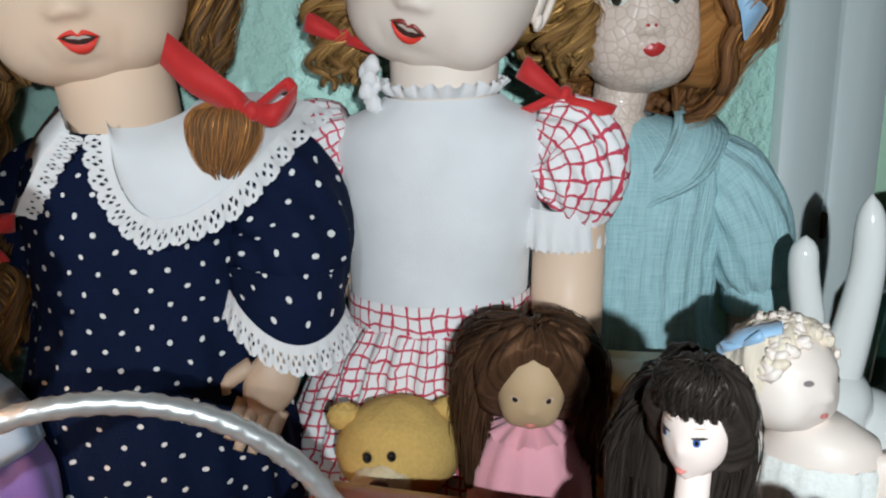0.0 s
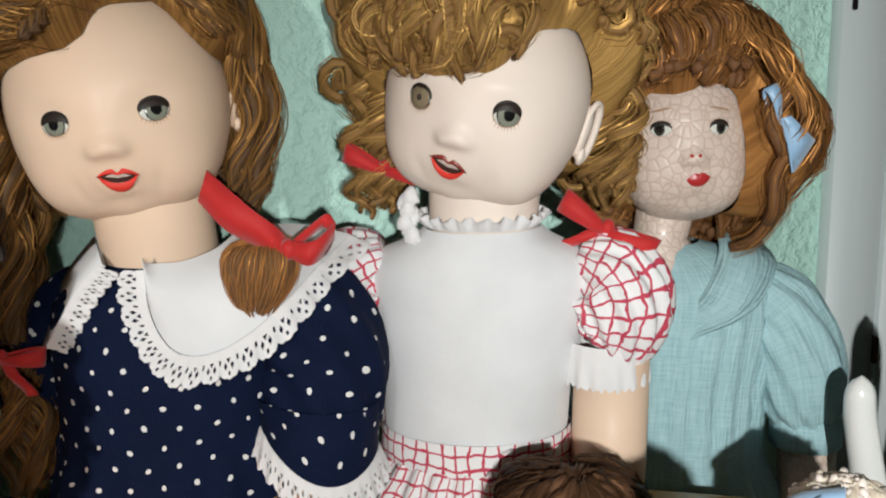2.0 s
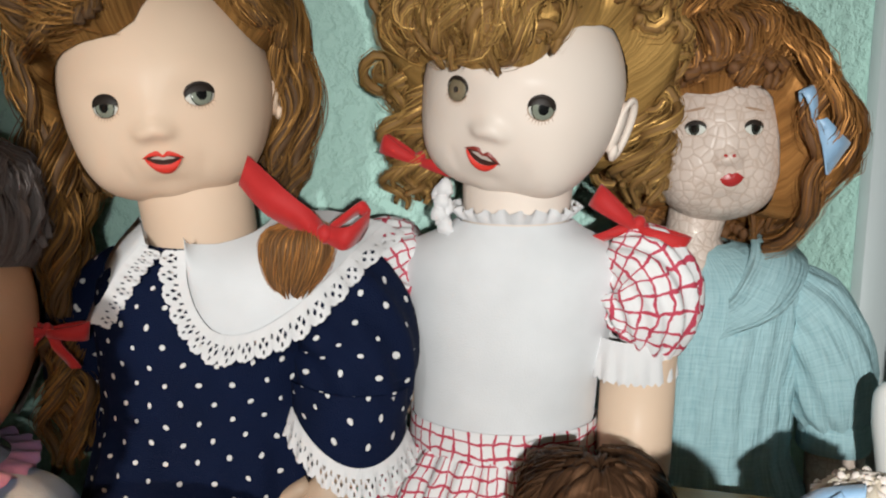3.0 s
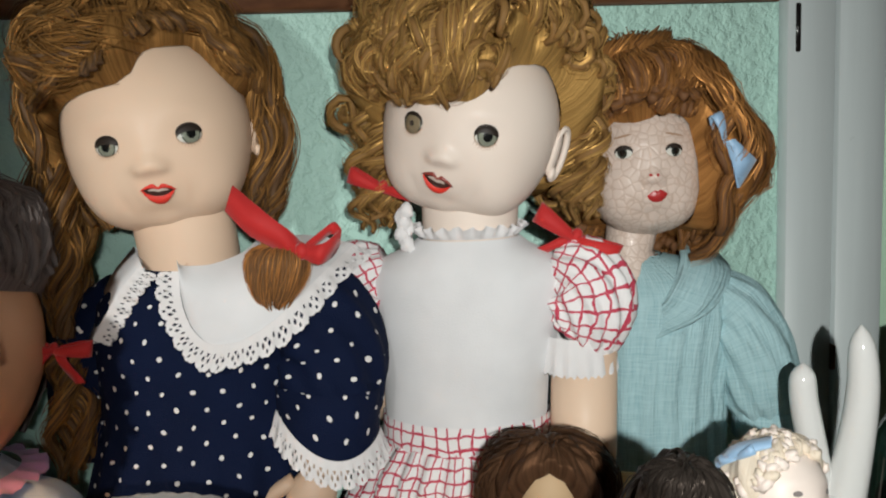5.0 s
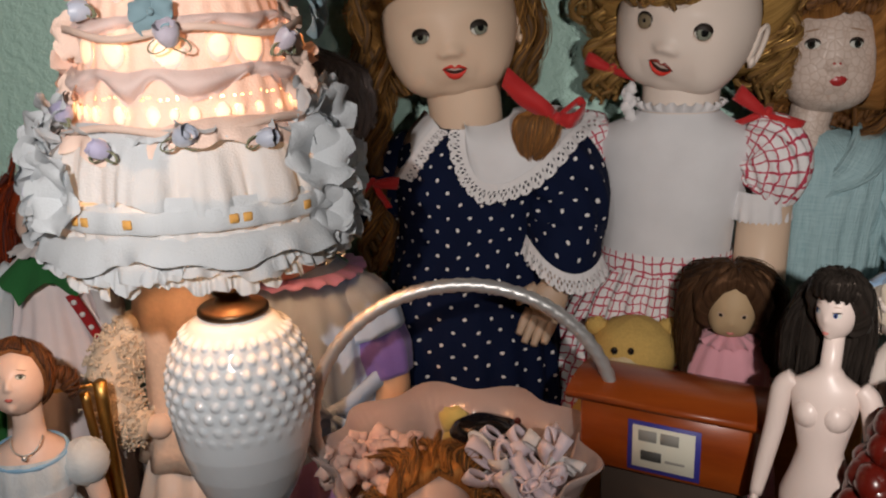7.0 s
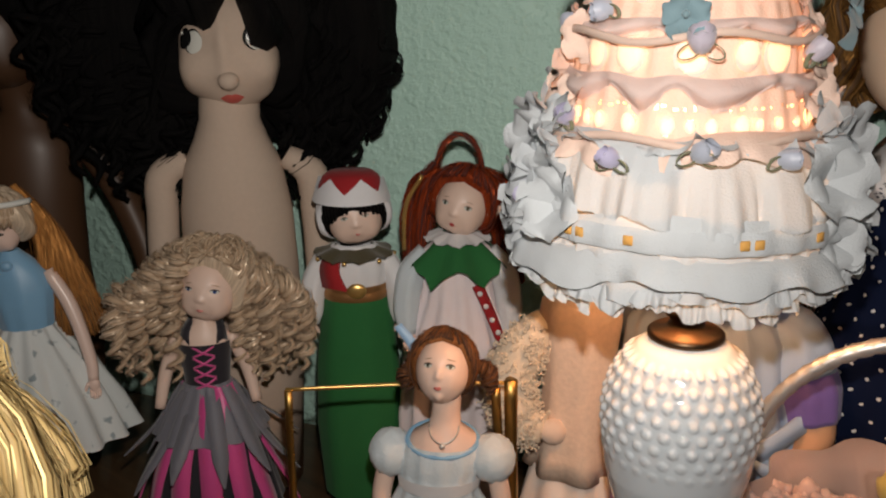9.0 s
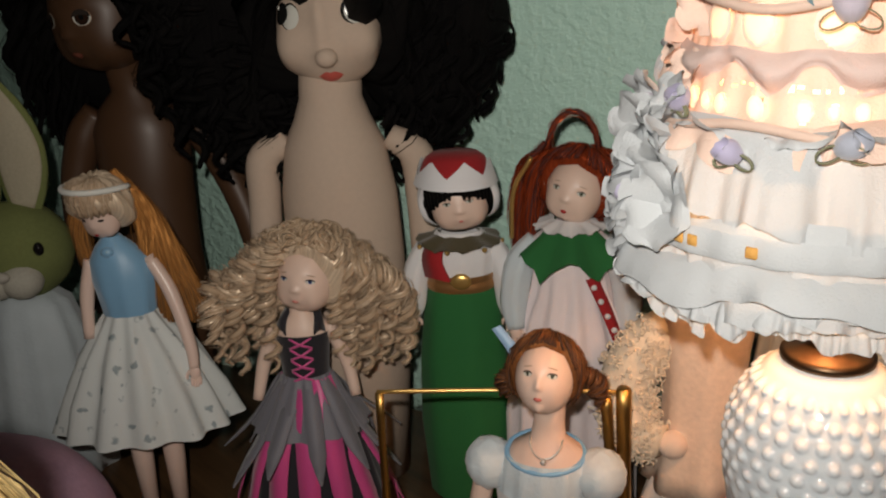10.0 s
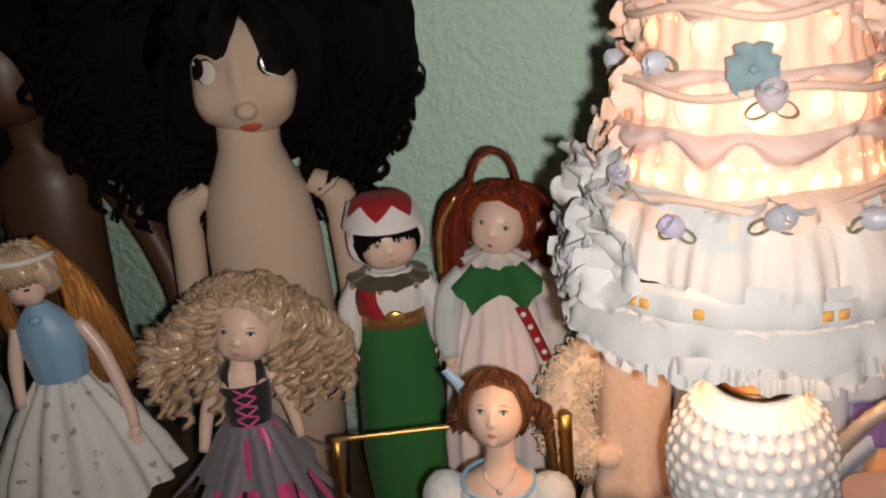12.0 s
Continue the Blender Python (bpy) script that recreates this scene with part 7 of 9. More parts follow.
# ---- the dolls on the other side of the lamp ----
GREEN_PLUSH = plain("olive_green_plush", (0.20, 0.23, 0.08), 0.95, 0, 0.2, 300, 0.6)
PINK_SATIN = cloth("hot_pink_satin", (0.70, 0.08, 0.28), 0.4)
GREY_TULLE = cloth("grey_glitter_tulle", (0.17, 0.17, 0.20), 0.6)
BLACK_CLOTH = cloth("black_velvet", (0.012, 0.010, 0.016), 0.8)
SKY_SATIN = cloth("sky_blue_satin", (0.20, 0.42, 0.62), 0.4)
def sprigged(name, c, mark):
    """Thin white cotton with small scattered grey sprigs."""
    k = Nodes(name, 0.8)
    v = k.tree.nodes.new("ShaderNodeTexVoronoi")
    v.inputs["Scale"].default_value = 58
    warp = k.node("ShaderNodeTexNoise", 1, Vector=k.coords(), Scale=130.0, Detail=2.0)
    k.tree.links.new(k.node("ShaderNodeVectorMath", props=[("operation", "MULTIPLY_ADD")], i0=warp, i1=(0.012, 0.012, 0.012), i2=k.coords()), v.inputs["Vector"])
    soft = k.noise(24, 3)
    k.bump(soft, 0.4, 0.005)
    spot = k.node("ShaderNodeMapRange", Value=v.outputs[0], From_Min=0.16, From_Max=0.26)
    return k.colour(k.mix(spot, mark, k.mix(soft, dim(c, 0.9), c)))


SPRIG = sprigged("sprigged_white_cotton", (0.70, 0.74, 0.73), (0.30, 0.36, 0.38))
PALE_PRINT = cloth("pale_blue_print", (0.58, 0.66, 0.70), 0.7, 300, 0.4)
APRON = cloth("pinkish_white_cotton", (0.84, 0.74, 0.75))
FLEECE = plain("tan_wool", (0.80, 0.68, 0.54), 0.95, 0, 0.25, 260, 0.8)
HAIR_PALE = hair("pale_gold_hair", (0.14, 0.085, 0.028), (0.78, 0.58, 0.28), 0.40, 700.0, 0.25)
HAIRS[HAIR_PALE] = 0.55
# the shade inside the pale locks, put into their core colour
CORES[HAIR_PALE] = plain("pale_gold_hair_core_shade", (0.50, 0.34, 0.14), 0.6, 0, 0.35, 90, 0.4)
PEACH_CLOTH = cloth("peach_cloth", (0.86, 0.66, 0.54))
PEACH_PLUSH = plain("peach_plush", (0.84, 0.64, 0.51), 0.95, 0, 0.16, 220, 0.9)
LIP_ROSE = plain("rose_lip_paint", (0.50, 0.12, 0.10), 0.4, 0, 0.1)
BELT = plain("copper_belt", (0.40, 0.20, 0.08), 0.35, 0.6)
OLIVE = cloth("olive_brown_scarf", (0.075, 0.06, 0.025), 0.9)
GOLD_WICKER = metal("gilded_wood", (0.55, 0.32, 0.10), 0.4)


def tall_doll():
    b = Build((-0.80, 0.27, 0), 45)
    swell = [(0, 6, 8, 22, 0.10), (0, -24, 10, 8, 0.12), (48, -16, 20, 18, 0.19), (-48, -16, 20, 18, 0.17), (0, -62, 30, 14, 0.03), (30, 10, 14, 10, -0.05), (-30, 10, 14, 10, -0.05), (-74, -30, 20, 14, 0.10), (66, -40, 18, 14, 0.06)]
    h = Head(b, (0.002, 0, 0.415), (0.050, 0.050, 0.062), rot(0, -3, -2), swell)
    h.skin(SKIN_CLOTH, 100, 72)
    b.ball(h.at(2, -24, -0.003), (0.0105, 0.009, 0.009), SKIN_CLOTH)
    for s in (-1, 1):
        h.spot(s * 36, 11, 12.5, 11, PUPIL, 0.0006, 0.001, s * 10)
        h.spot(s * 36 + 2, 10, 11, 10, EYE_WHITE, 0.0012, 0.002, s * 10)
        h.spot(s * 36 - (9 if s < 0 else -2), 13, 8.5 if s < 0 else 10.5, 9 if s < 0 else 10, PUPIL, 0.0030, 0.002)
        h.spot(s * 36 - (11 if s < 0 else 0), 17, 1.6, 1.6, EYE_WHITE, 0.0052, 0.001)
    h.lips(2, -46, 19, 7.5, plain("faded_red_lip", (0.55, 0.10, 0.08), 0.5))
    for k in range(26):
        s = 1 if k % 2 else -1
        f = k / 25
        b.tube(smooth([h.at(s * (10 + 20 * f), 62 - 20 * f, 0.012), h.at(s * (34 + 16 * f), 42 - 14 * f, 0.012), h.at(s * (66 + 12 * f), 14 - 12 * f, 0.014), (s * (0.072 + 0.012 * f), 0.010, 0.37 - 0.03 * f), (s * (0.082 + 0.012 * math.sin(k)), 0.012, 0.325 - 0.02 * f)], 20), (0.004, 0.007, 0.006, 0.005, 0.002), HAIR_BLACK, 7, 3, 0.2, 2)
    line = line_fn([(-180, -70), (-84, -60), (-80, -10), (-72, 8), (-60, 19), (-46, 25), (-32, 24), (-20, 19), (-7, 22), (-1, 34), (10, 50), (20, 62), (26, 45), (28, 20), (30, 4), (45, -2), (63, 2), (72, -6), (84, -60), (180, -70)])
    h.cap(HAIR_BLACK, line, 0.03, lump=0.3)
    for i in range(340):
        s = rnd.choice((-1, 1))
        f = rnd.random()
        z = rnd.uniform(0.29, 0.56)
        wide = 0.165 * math.sqrt(max(0.05, 1 - ((z - 0.43) / 0.17) ** 2)) if s > 0 else 0.20 * math.sqrt(max(0.05, 1 - ((z - 0.43) / 0.18) ** 2))
        x = s * (0.05 + (wide - 0.05) * f)
        y = rnd.uniform(0.0, 0.055)
        curl(b, [(x * 0.8, y, z + 0.03), (x, y, z), (x * 0.98, y, z - 0.045)], rnd.uniform(0.006, 0.012), rnd.uniform(1.5, 3), rnd.uniform(0.004, 0.008), HAIR_BLACK, rnd.uniform(0, 6), n=5, per=9)
    for i in range(60):
        a = rnd.uniform(-1, 1)
        curl(b, [(0.03 * a, -0.01, 0.50), (0.09 * a, -0.02, 0.53), (0.15 * a, 0.0, 0.50 - 0.03 * abs(a))], 0.012, 2.2, 0.008, HAIR_BLACK, i, n=6, per=9)
    for x, y in ((-0.10, 0.03), (0.09, 0.03), (0.0, 0.045)):
        b.ball((x, y, 0.43), (0.085, 0.03, 0.125), HAIR_BLACK, None, 24, 16, 0.05)
    curl(b, [(0.150, 0.0, 0.43), (0.166, -0.004, 0.41), (0.160, 0.0, 0.375)], 0.010, 1.3, 0.0018, HAIR_BLACK, 0.5)
    b.loft([(TABLE + 0.01, 0, 0, 0.050, 0.040), (0.10, 0, 0, 0.060, 0.046), (0.19, -0.002, 0, 0.060, 0.046), (0.25, -0.003, 0, 0.058, 0.044), (0.30, -0.004, 0, 0.050, 0.040), (0.325, -0.004, 0, 0.038, 0.034), (0.345, -0.004, 0, 0.031, 0.030), (0.38, -0.002, 0, 0.030, 0.030)], SKIN_CLOTH, 48, cap=True)
    for s in (-1, 1):
        b.tube(smooth([(s * 0.05, 0.0, 0.305), (s * 0.076, 0, 0.285), (s * 0.080, 0, 0.245), (s * 0.082, -0.002, 0.20), (s * 0.080, -0.01, 0.15)], 24), (0.012, 0.0175, 0.0165, 0.0165, 0.013), SKIN_CLOTH, 20)
        hand(b, (s * 0.08, -0.01, 0.155), (0, -0.1, -1), 0.03, SKIN_CLOTH, -s)
    return b.make("doll", "tall beige cloth doll with huge curly black hair", "doll")


def brown_doll():
    b = Build((-1.03, 0.20, 0), 45)
    h = Head(b, (-0.048, 0, 0.430), (0.058, 0.056, 0.064), rot(0, -4, -28))
    h.skin(SKIN_BROWN)
    for s in (-1, 1):
        h.eye(s * 25, -4, 10, 7, plain("dark_brown_iris", (0.03, 0.015, 0.01), 0.08))
    h.lips(0, -38, 10, 5, plain("brown_lip", (0.20, 0.06, 0.04), 0.4))
    line = line_fn([(-180, -70), (-80, -50), (-66, 0), (-40, 34), (0, 44), (40, 34), (62, 0), (76, -50), (180, -70)])
    h.cap(HAIR_BLACK, line, 0.03, lump=0.25)
    for i in range(150):
        s = rnd.choice((-1, 1, 1))
        x = -0.048 + s * rnd.uniform(0.055, 0.13 if s > 0 else 0.11)
        z1 = rnd.uniform(0.27, 0.36) if s > 0 else rnd.uniform(0.28, 0.36)
        y = rnd.uniform(0.005, 0.06)
        curl(b, [(-0.048 + (x + 0.048) * 0.6, y, 0.50), (x, y, 0.44), (x, y, z1)], 0.009, rnd.uniform(2, 4), 0.008, HAIR_BLACK, rnd.uniform(0, 6), n=6, per=9)
    b.ball((-0.03, 0.045, 0.41), (0.12, 0.03, 0.12), HAIR_BLACK, None, 24, 16, 0.05)
    b.loft([(TABLE + 0.01, -0.03, 0, 0.045, 0.04), (0.08, -0.03, 0, 0.056, 0.046), (0.16, -0.03, 0, 0.050, 0.040), (0.24, -0.03, 0, 0.052, 0.042), (0.30, -0.028, 0, 0.054, 0.040), (0.325, -0.028, 0, 0.044, 0.034), (0.345, -0.030, 0, 0.024, 0.022), (0.38, -0.036, 0, 0.022, 0.022)], SKIN_BROWN, 48, cap=True)
    for s in (-1, 1):
        b.tube(smooth([(-0.028 + s * 0.046, 0, 0.322), (-0.025 + s * 0.068, -0.002, 0.295), (-0.02 + s * 0.090, -0.006, 0.24), (-0.01 + s * 0.100, -0.016, 0.18), (0.0 + s * 0.095, -0.03, 0.13)], 24), (0.016, 0.020, 0.018, 0.016, 0.011), SKIN_BROWN, 20)
        hand(b, (s * 0.095, -0.03, 0.132), (0, -0.1, -1), 0.03, SKIN_BROWN, -s)
    return b.make("doll", "dark brown vinyl doll with long black hair, undressed", "doll")


def plush_rabbit():
    at = (-1.09, 0.04, TABLE)
    ob = thing("plush_rabbit", "olive green plush rabbit with long cream-lined ears and pale smock", "soft toy", at)
    inner = plain("cream_ear_plush", (0.52, 0.46, 0.34), 0.95, 0, 0.15, 300, 0.5)
    muzzle = plain("cream_muzzle_plush", (0.55, 0.52, 0.44), 0.95, 0, 0.2, 300, 0.6)

    def piece(name, shapes, label=""):
        b = Build((at[0], at[1], 0), 50)
        for c, r, mat, turn in shapes:
            b.ball(c, r, mat, turn, 32, 22, 0.01, 3)
        part(b, name, ob, label)

    piece("head", [((-0.004, 0, 0.185), (0.060, 0.052, 0.055), GREEN_PLUSH, None)])
    piece("muzzle", [((0.012, -0.038, 0.163), (0.022, 0.022, 0.021), muzzle, None), ((-0.016, -0.038, 0.163), (0.022, 0.022, 0.021), muzzle, None)], "cream plush muzzle")
    piece("nose", [((0.0, -0.060, 0.174), (0.010, 0.006, 0.006), plain("pale_nose", (0.5, 0.46, 0.4), 0.7), None)], "pale nose")
    for x in (-0.038, 0.036):
        piece("eye", [((x, -0.040, 0.197), (0.0055, 0.005, 0.0075), BLACK_GLOSS, None)], "black bead eye")
    for top, wide, low in (((0.010, 0, 0.372), 0.027, (0.014, 0.0, 0.225)), ((-0.040, 0, 0.364), 0.021, (-0.028, 0.0, 0.225))):
        b = Build((at[0], at[1], 0), 50)
        line = smooth([low, (np.array(low) + np.array(top)) / 2 + (0.008, 0, 0), top], 20)
        b.tube(line, [wide * v for v in (0.55, 0.85, 1.0, 1.0, 0.85, 0.55, 0.05)], GREEN_PLUSH, 24, flat=0.32, up=(0, 1, 0))
        b.tube(line[1:-1] + np.array((0, -0.0045, 0)), [wide * v for v in (0.4, 0.68, 0.84, 0.84, 0.68, 0.4, 0.05)], inner, 20, flat=0.24, up=(0, 1, 0))
        part(b, "ear", ob, "long ear lined in cream")
    piece("lop_ear", [((-0.066, -0.045, 0.205), (0.056, 0.009, 0.024), plain("grey_white_felt", (0.5, 0.5, 0.48), 0.9), rot(0, -32, 0))], "grey-white felt ear")
    b = Build((at[0], at[1], 0), 50)
    b.loft([(TABLE, -0.01, 0, 0.075, 0.06, 0.003), (0.0, -0.01, 0, 0.072, 0.056, 0.003), (0.09, -0.008, 0, 0.060, 0.046, 0.002), (0.125, -0.006, 0, 0.048, 0.04, 0.001), (0.14, -0.006, 0, 0.03, 0.03, 0)], PALE_PRINT, 60, 12, cap=True)
    part(b, "smock", ob, "pale printed smock")


def blue_top_doll():
    b = Build((-0.88, 0.07, 0), 50)
    h = Head(b, (-0.014, 0, 0.262), (0.0185, 0.020, 0.0255), rot(10, 0, -14))
    h.skin(SKIN_VINYL, 40, 30)
    for s in (-1, 1):
        h.spot(s * 28, -4, 9, 3, LASH, 0.0003)
    h.lips(0, -38, 9, 4, LIP_DARK)
    line = line_fn([(-180, -60), (-90, -40), (-66, -5), (-50, 12), (0, 16), (50, 12), (66, -5), (90, -40), (180, -60)])
    h.cap(HAIR_BLOND, line, 0.012, lump=0.1)
    for i in range(26):
        a0 = -64 + 128 * i / 25
        h.lock([a0 * 0.6, a0 * 0.9, a0], [76, 48, 10 + 3 * math.sin(i * 2.4)], [0.012, 0.016, 0.004], (0.002, 0.0035, 0.002), HAIR_BLOND, n=6, steps=8)
    a = np.linspace(-100, 100, 20)
    b.tube(h.at(a, 44 - 0.0012 * a * a, np.full(20, 0.018)), 0.0028, cloth("white_band", (0.75, 0.75, 0.7)), 8)
    for i in range(70):
        f = rnd.random()
        x = 0.006 + 0.062 * f + rnd.uniform(-0.006, 0.006)
        b.tube(smooth([(0.0, 0.006, 0.298), (0.012 + 0.012 * f, 0.012, 0.262), (0.018 + 0.03 * f, 0.004, 0.215), (x + 0.006, -0.004 + 0.014 * rnd.random(), 0.155 - 0.01 * rnd.random())], 16), (0.002, 0.0045, 0.005, 0.002), HAIR_GINGER, 6, 3, 0.2, 1)
    for i in range(16):
        x = -0.034 - 0.010 * rnd.random()
        b.tube(smooth([(-0.024, 0.0, 0.285), (x, 0.004, 0.25), (x + 0.006, 0.006, 0.19)], 10), (0.002, 0.004, 0.002), HAIR_GINGER, 6, 3, 0.2, 1)
    b.loft([(0.155, -0.003, 0, 0.024, 0.019, 0.0008), (0.165, -0.003, 0, 0.025, 0.02, 0.0006), (0.195, -0.004, 0, 0.029, 0.021, 0.0006), (0.215, -0.006, 0, 0.027, 0.019, 0), (0.228, -0.008, 0, 0.018, 0.014, 0), (0.238, -0.009, 0, 0.008, 0.008, 0)], SKY_SATIN, 50, 9)
    b.ball((-0.010, -0.016, 0.226), (0.006, 0.004, 0.005), SKY_SATIN)
    b.loft([(0.045, -0.002, 0, 0.088, 0.062, 0.006), (0.08, -0.002, 0, 0.074, 0.054, 0.006), (0.12, -0.002, 0, 0.054, 0.041, 0.004), (0.15, -0.003, 0, 0.033, 0.026, 0.002), (0.162, -0.003, 0, 0.0255, 0.0205, 0.0005)], SPRIG, 110, 13, phase=0.7)
    for s in (-1, 1):
        b.tube([(s * 0.016, 0, 0.1), (s * 0.016, 0, 0.0), (s * 0.015, 0, TABLE + 0.006)], (0.012, 0.0105, 0.007), SKIN_VINYL, 14)
        b.ball((s * 0.015, -0.01, TABLE + 0.007), (0.008, 0.02, 0.007), WHITE_CLOTH, None, 14, 8)
    b.tube(smooth([(0.022, 0, 0.215), (0.040, -0.008, 0.18), (0.054, -0.020, 0.13), (0.056, -0.026, 0.108)], 16), (0.0065, 0.007, 0.006, 0.005), SKIN_VINYL, 12)
    hand(b, (0.056, -0.026, 0.110), (0.05, -0.1, -1), 0.016, SKIN_VINYL, -1)
    b.tube(smooth([(-0.032, 0, 0.215), (-0.040, -0.004, 0.18), (-0.042, -0.012, 0.14)], 12), (0.0065, 0.007, 0.005), SKIN_VINYL, 12)
    return b.make("fashion_doll", "long-haired ginger blond fashion doll in blue top and white skirt", "doll")


def curly_blond_doll():
    b = Build((-0.74, 0.165, 0), 48)
    h = Head(b, (0.012, 0, 0.2015), (0.0272, 0.028, 0.0315), rot(-15, 5, -16))
    h.skin(SKIN_PORCELAIN, 90, 66)
    for s in (-1, 1):
        h.glass_eye(s * 28, -2, 9.5, 3.6, IRIS_BLUE, 1.05, (0, 0), 0.4, 0.2)
        h.spot(s * 28, 8, 9, 1.0, BROW, 0.0003, 0, -s * 7)
    h.lips(0, -37, 9, 3.6, LIP_PINK)
    line = line_fn([(-180, -60), (-80, -40), (-62, 6), (-30, 36), (0, 42), (30, 36), (62, 6), (80, -40), (180, -60)])
    h.cap(HAIR_BLOND, line, 0.012)
    a = np.linspace(-62, 62, 18)
    h.b.tube(h.at(a, 48 - 0.005 * a * a, np.full(18, 0.013)), 0.0035, HAIR_BLOND, 7, 3, 0.2, 3)
    for i in range(96):
        s = rnd.choice((-1, 1, 1))
        f = rnd.random()
        side = 0.024 + f * (0.066 if s < 0 else 0.068)
        x = 0.008 + s * side
        top = 0.245 - 0.45 * f * side
        low = rnd.uniform(0.100, 0.17) if s > 0 else rnd.uniform(0.105, 0.17)
        z1 = max(low, 0.085 + 0.4 * (side - 0.03))
        y = rnd.uniform(-0.012, 0.035)
        curl(b, [(0.008 + s * side * 0.5, y, top), (x, y - 0.004, (top + z1) / 2 + 0.01), (x * 0.96, y - 0.004, z1)], rnd.uniform(0.0058, 0.0078), max(3.0, (top - z1) / rnd.uniform(0.0125, 0.0165)), rnd.uniform(0.0042, 0.0054), HAIR_BLOND, rnd.uniform(0, 6), n=6, per=9)
    for i in range(70):
        a0 = rnd.uniform(-170, 170)
        el = rnd.uniform(max(line(a0), 44), 84)
        curl(b, [h.at(a0, el, 0.010), h.at(a0 + 14, el - 5, 0.018), h.at(a0 + 26, el - 14, 0.013)], 0.005, 2, 0.0022, HAIR_BLOND, i, n=5)
    b.loft([(0.09, 0.002, 0, 0.020, 0.016), (0.118, 0.002, 0, 0.0225, 0.018), (0.150, 0.002, 0, 0.026, 0.019)], BLACK_CLOTH, 40)
    b.loft([(0.145, 0.002, 0, 0.024, 0.0175), (0.158, 0.002, 0, 0.024, 0.016), (0.168, 0.003, 0, 0.011, 0.010), (0.185, 0.005, 0, 0.010, 0.010)], SKIN_PORCELAIN, 36)
    for s in (-1, 1):
        b.strip(smooth([(0.002 + s * 0.022, -0.006, 0.15), (0.003 + s * 0.020, -0.008, 0.163), (0.004 + s * 0.016, 0.004, 0.170)], 8), smooth([(0.002 + s * 0.012, -0.014, 0.15), (0.003 + s * 0.013, -0.013, 0.162), (0.004 + s * 0.010, 0.0, 0.170)], 8), BLACK_CLOTH, 0.002)
    for i in range(4):
        z = 0.105 + 0.011 * i
        for s in (-1, 1):
            b.tube(smooth([(0.002 - s * 0.010, -0.0165, z), (0.002, -0.0205, z + 0.005), (0.002 + s * 0.010, -0.0165, z + 0.010)], 8), 0.0012, PINK_SATIN, 6)
    b.loft([(-0.03, 0.002, 0, 0.066, 0.050, 0.003), (0.06, 0.002, 0, 0.043, 0.034, 0.003), (0.10, 0.002, 0, 0.022, 0.018, 0.001)], BLACK_CLOTH, 60, 11)
    # a skirt of torn pointed strips
    for ring, (mat, r1, z1, k, w) in enumerate(((PINK_SATIN, 0.080, -0.045, 13, 0.013), (GREY_TULLE, 0.084, 0.022, 11, 0.0105))):
        for i in range(k):
            a = TAU * (i + 0.3 * ring) / k
            d = np.array((math.sin(a), -math.cos(a) * 0.8, 0))
            t = np.array((math.cos(a), math.sin(a) * 0.8, 0))
            f = np.linspace(0, 1, 8)
            drop = z1 + 0.012 * math.sin(i * 2.6)
            mid = np.array((0.002, 0, 0)) + np.outer(0.022 + (r1 - 0.022) * f ** (0.8 + 0.2 * ring), d) + np.outer(0.106 + (drop - 0.106) * f, (0, 0, 1)) + np.outer(0.004 * np.sin(f * 5 + i), d)
            half = np.interp(f, [0, 0.2, 0.75, 1], [0.005, w * 0.8, w * 0.75, 0.001])
            b.strip(mid - np.outer(half, t), mid + np.outer(half, t), mat, 0.0012)
    b.loft([(0.055, 0.002, 0, 0.055, 0.044, 0.003), (0.085, 0.002, 0, 0.038, 0.031, 0.002), (0.108, 0.002, 0, 0.022, 0.018, 0)], GREY_TULLE, 70, 15)
    for s in (-1, 1):
        b.tube([(s * 0.014, 0, 0.05), (s * 0.014, 0, TABLE + 0.006)], (0.010, 0.007), SKIN_PORCELAIN, 12)
        b.ball((s * 0.014, -0.01, TABLE + 0.007), (0.008, 0.02, 0.007), BLACK_CLOTH, None, 14, 8)
        b.tube(smooth([(0.002 + s * 0.024, 0, 0.155), (0.002 + s * 0.038, 0, 0.12), (0.002 + s * 0.046, -0.01, 0.085)], 12), (0.007, 0.007, 0.005), SKIN_PORCELAIN, 12)
    return b.make("doll", "blond ringlet doll in black laced bodice and ragged pink grey skirt", "doll")


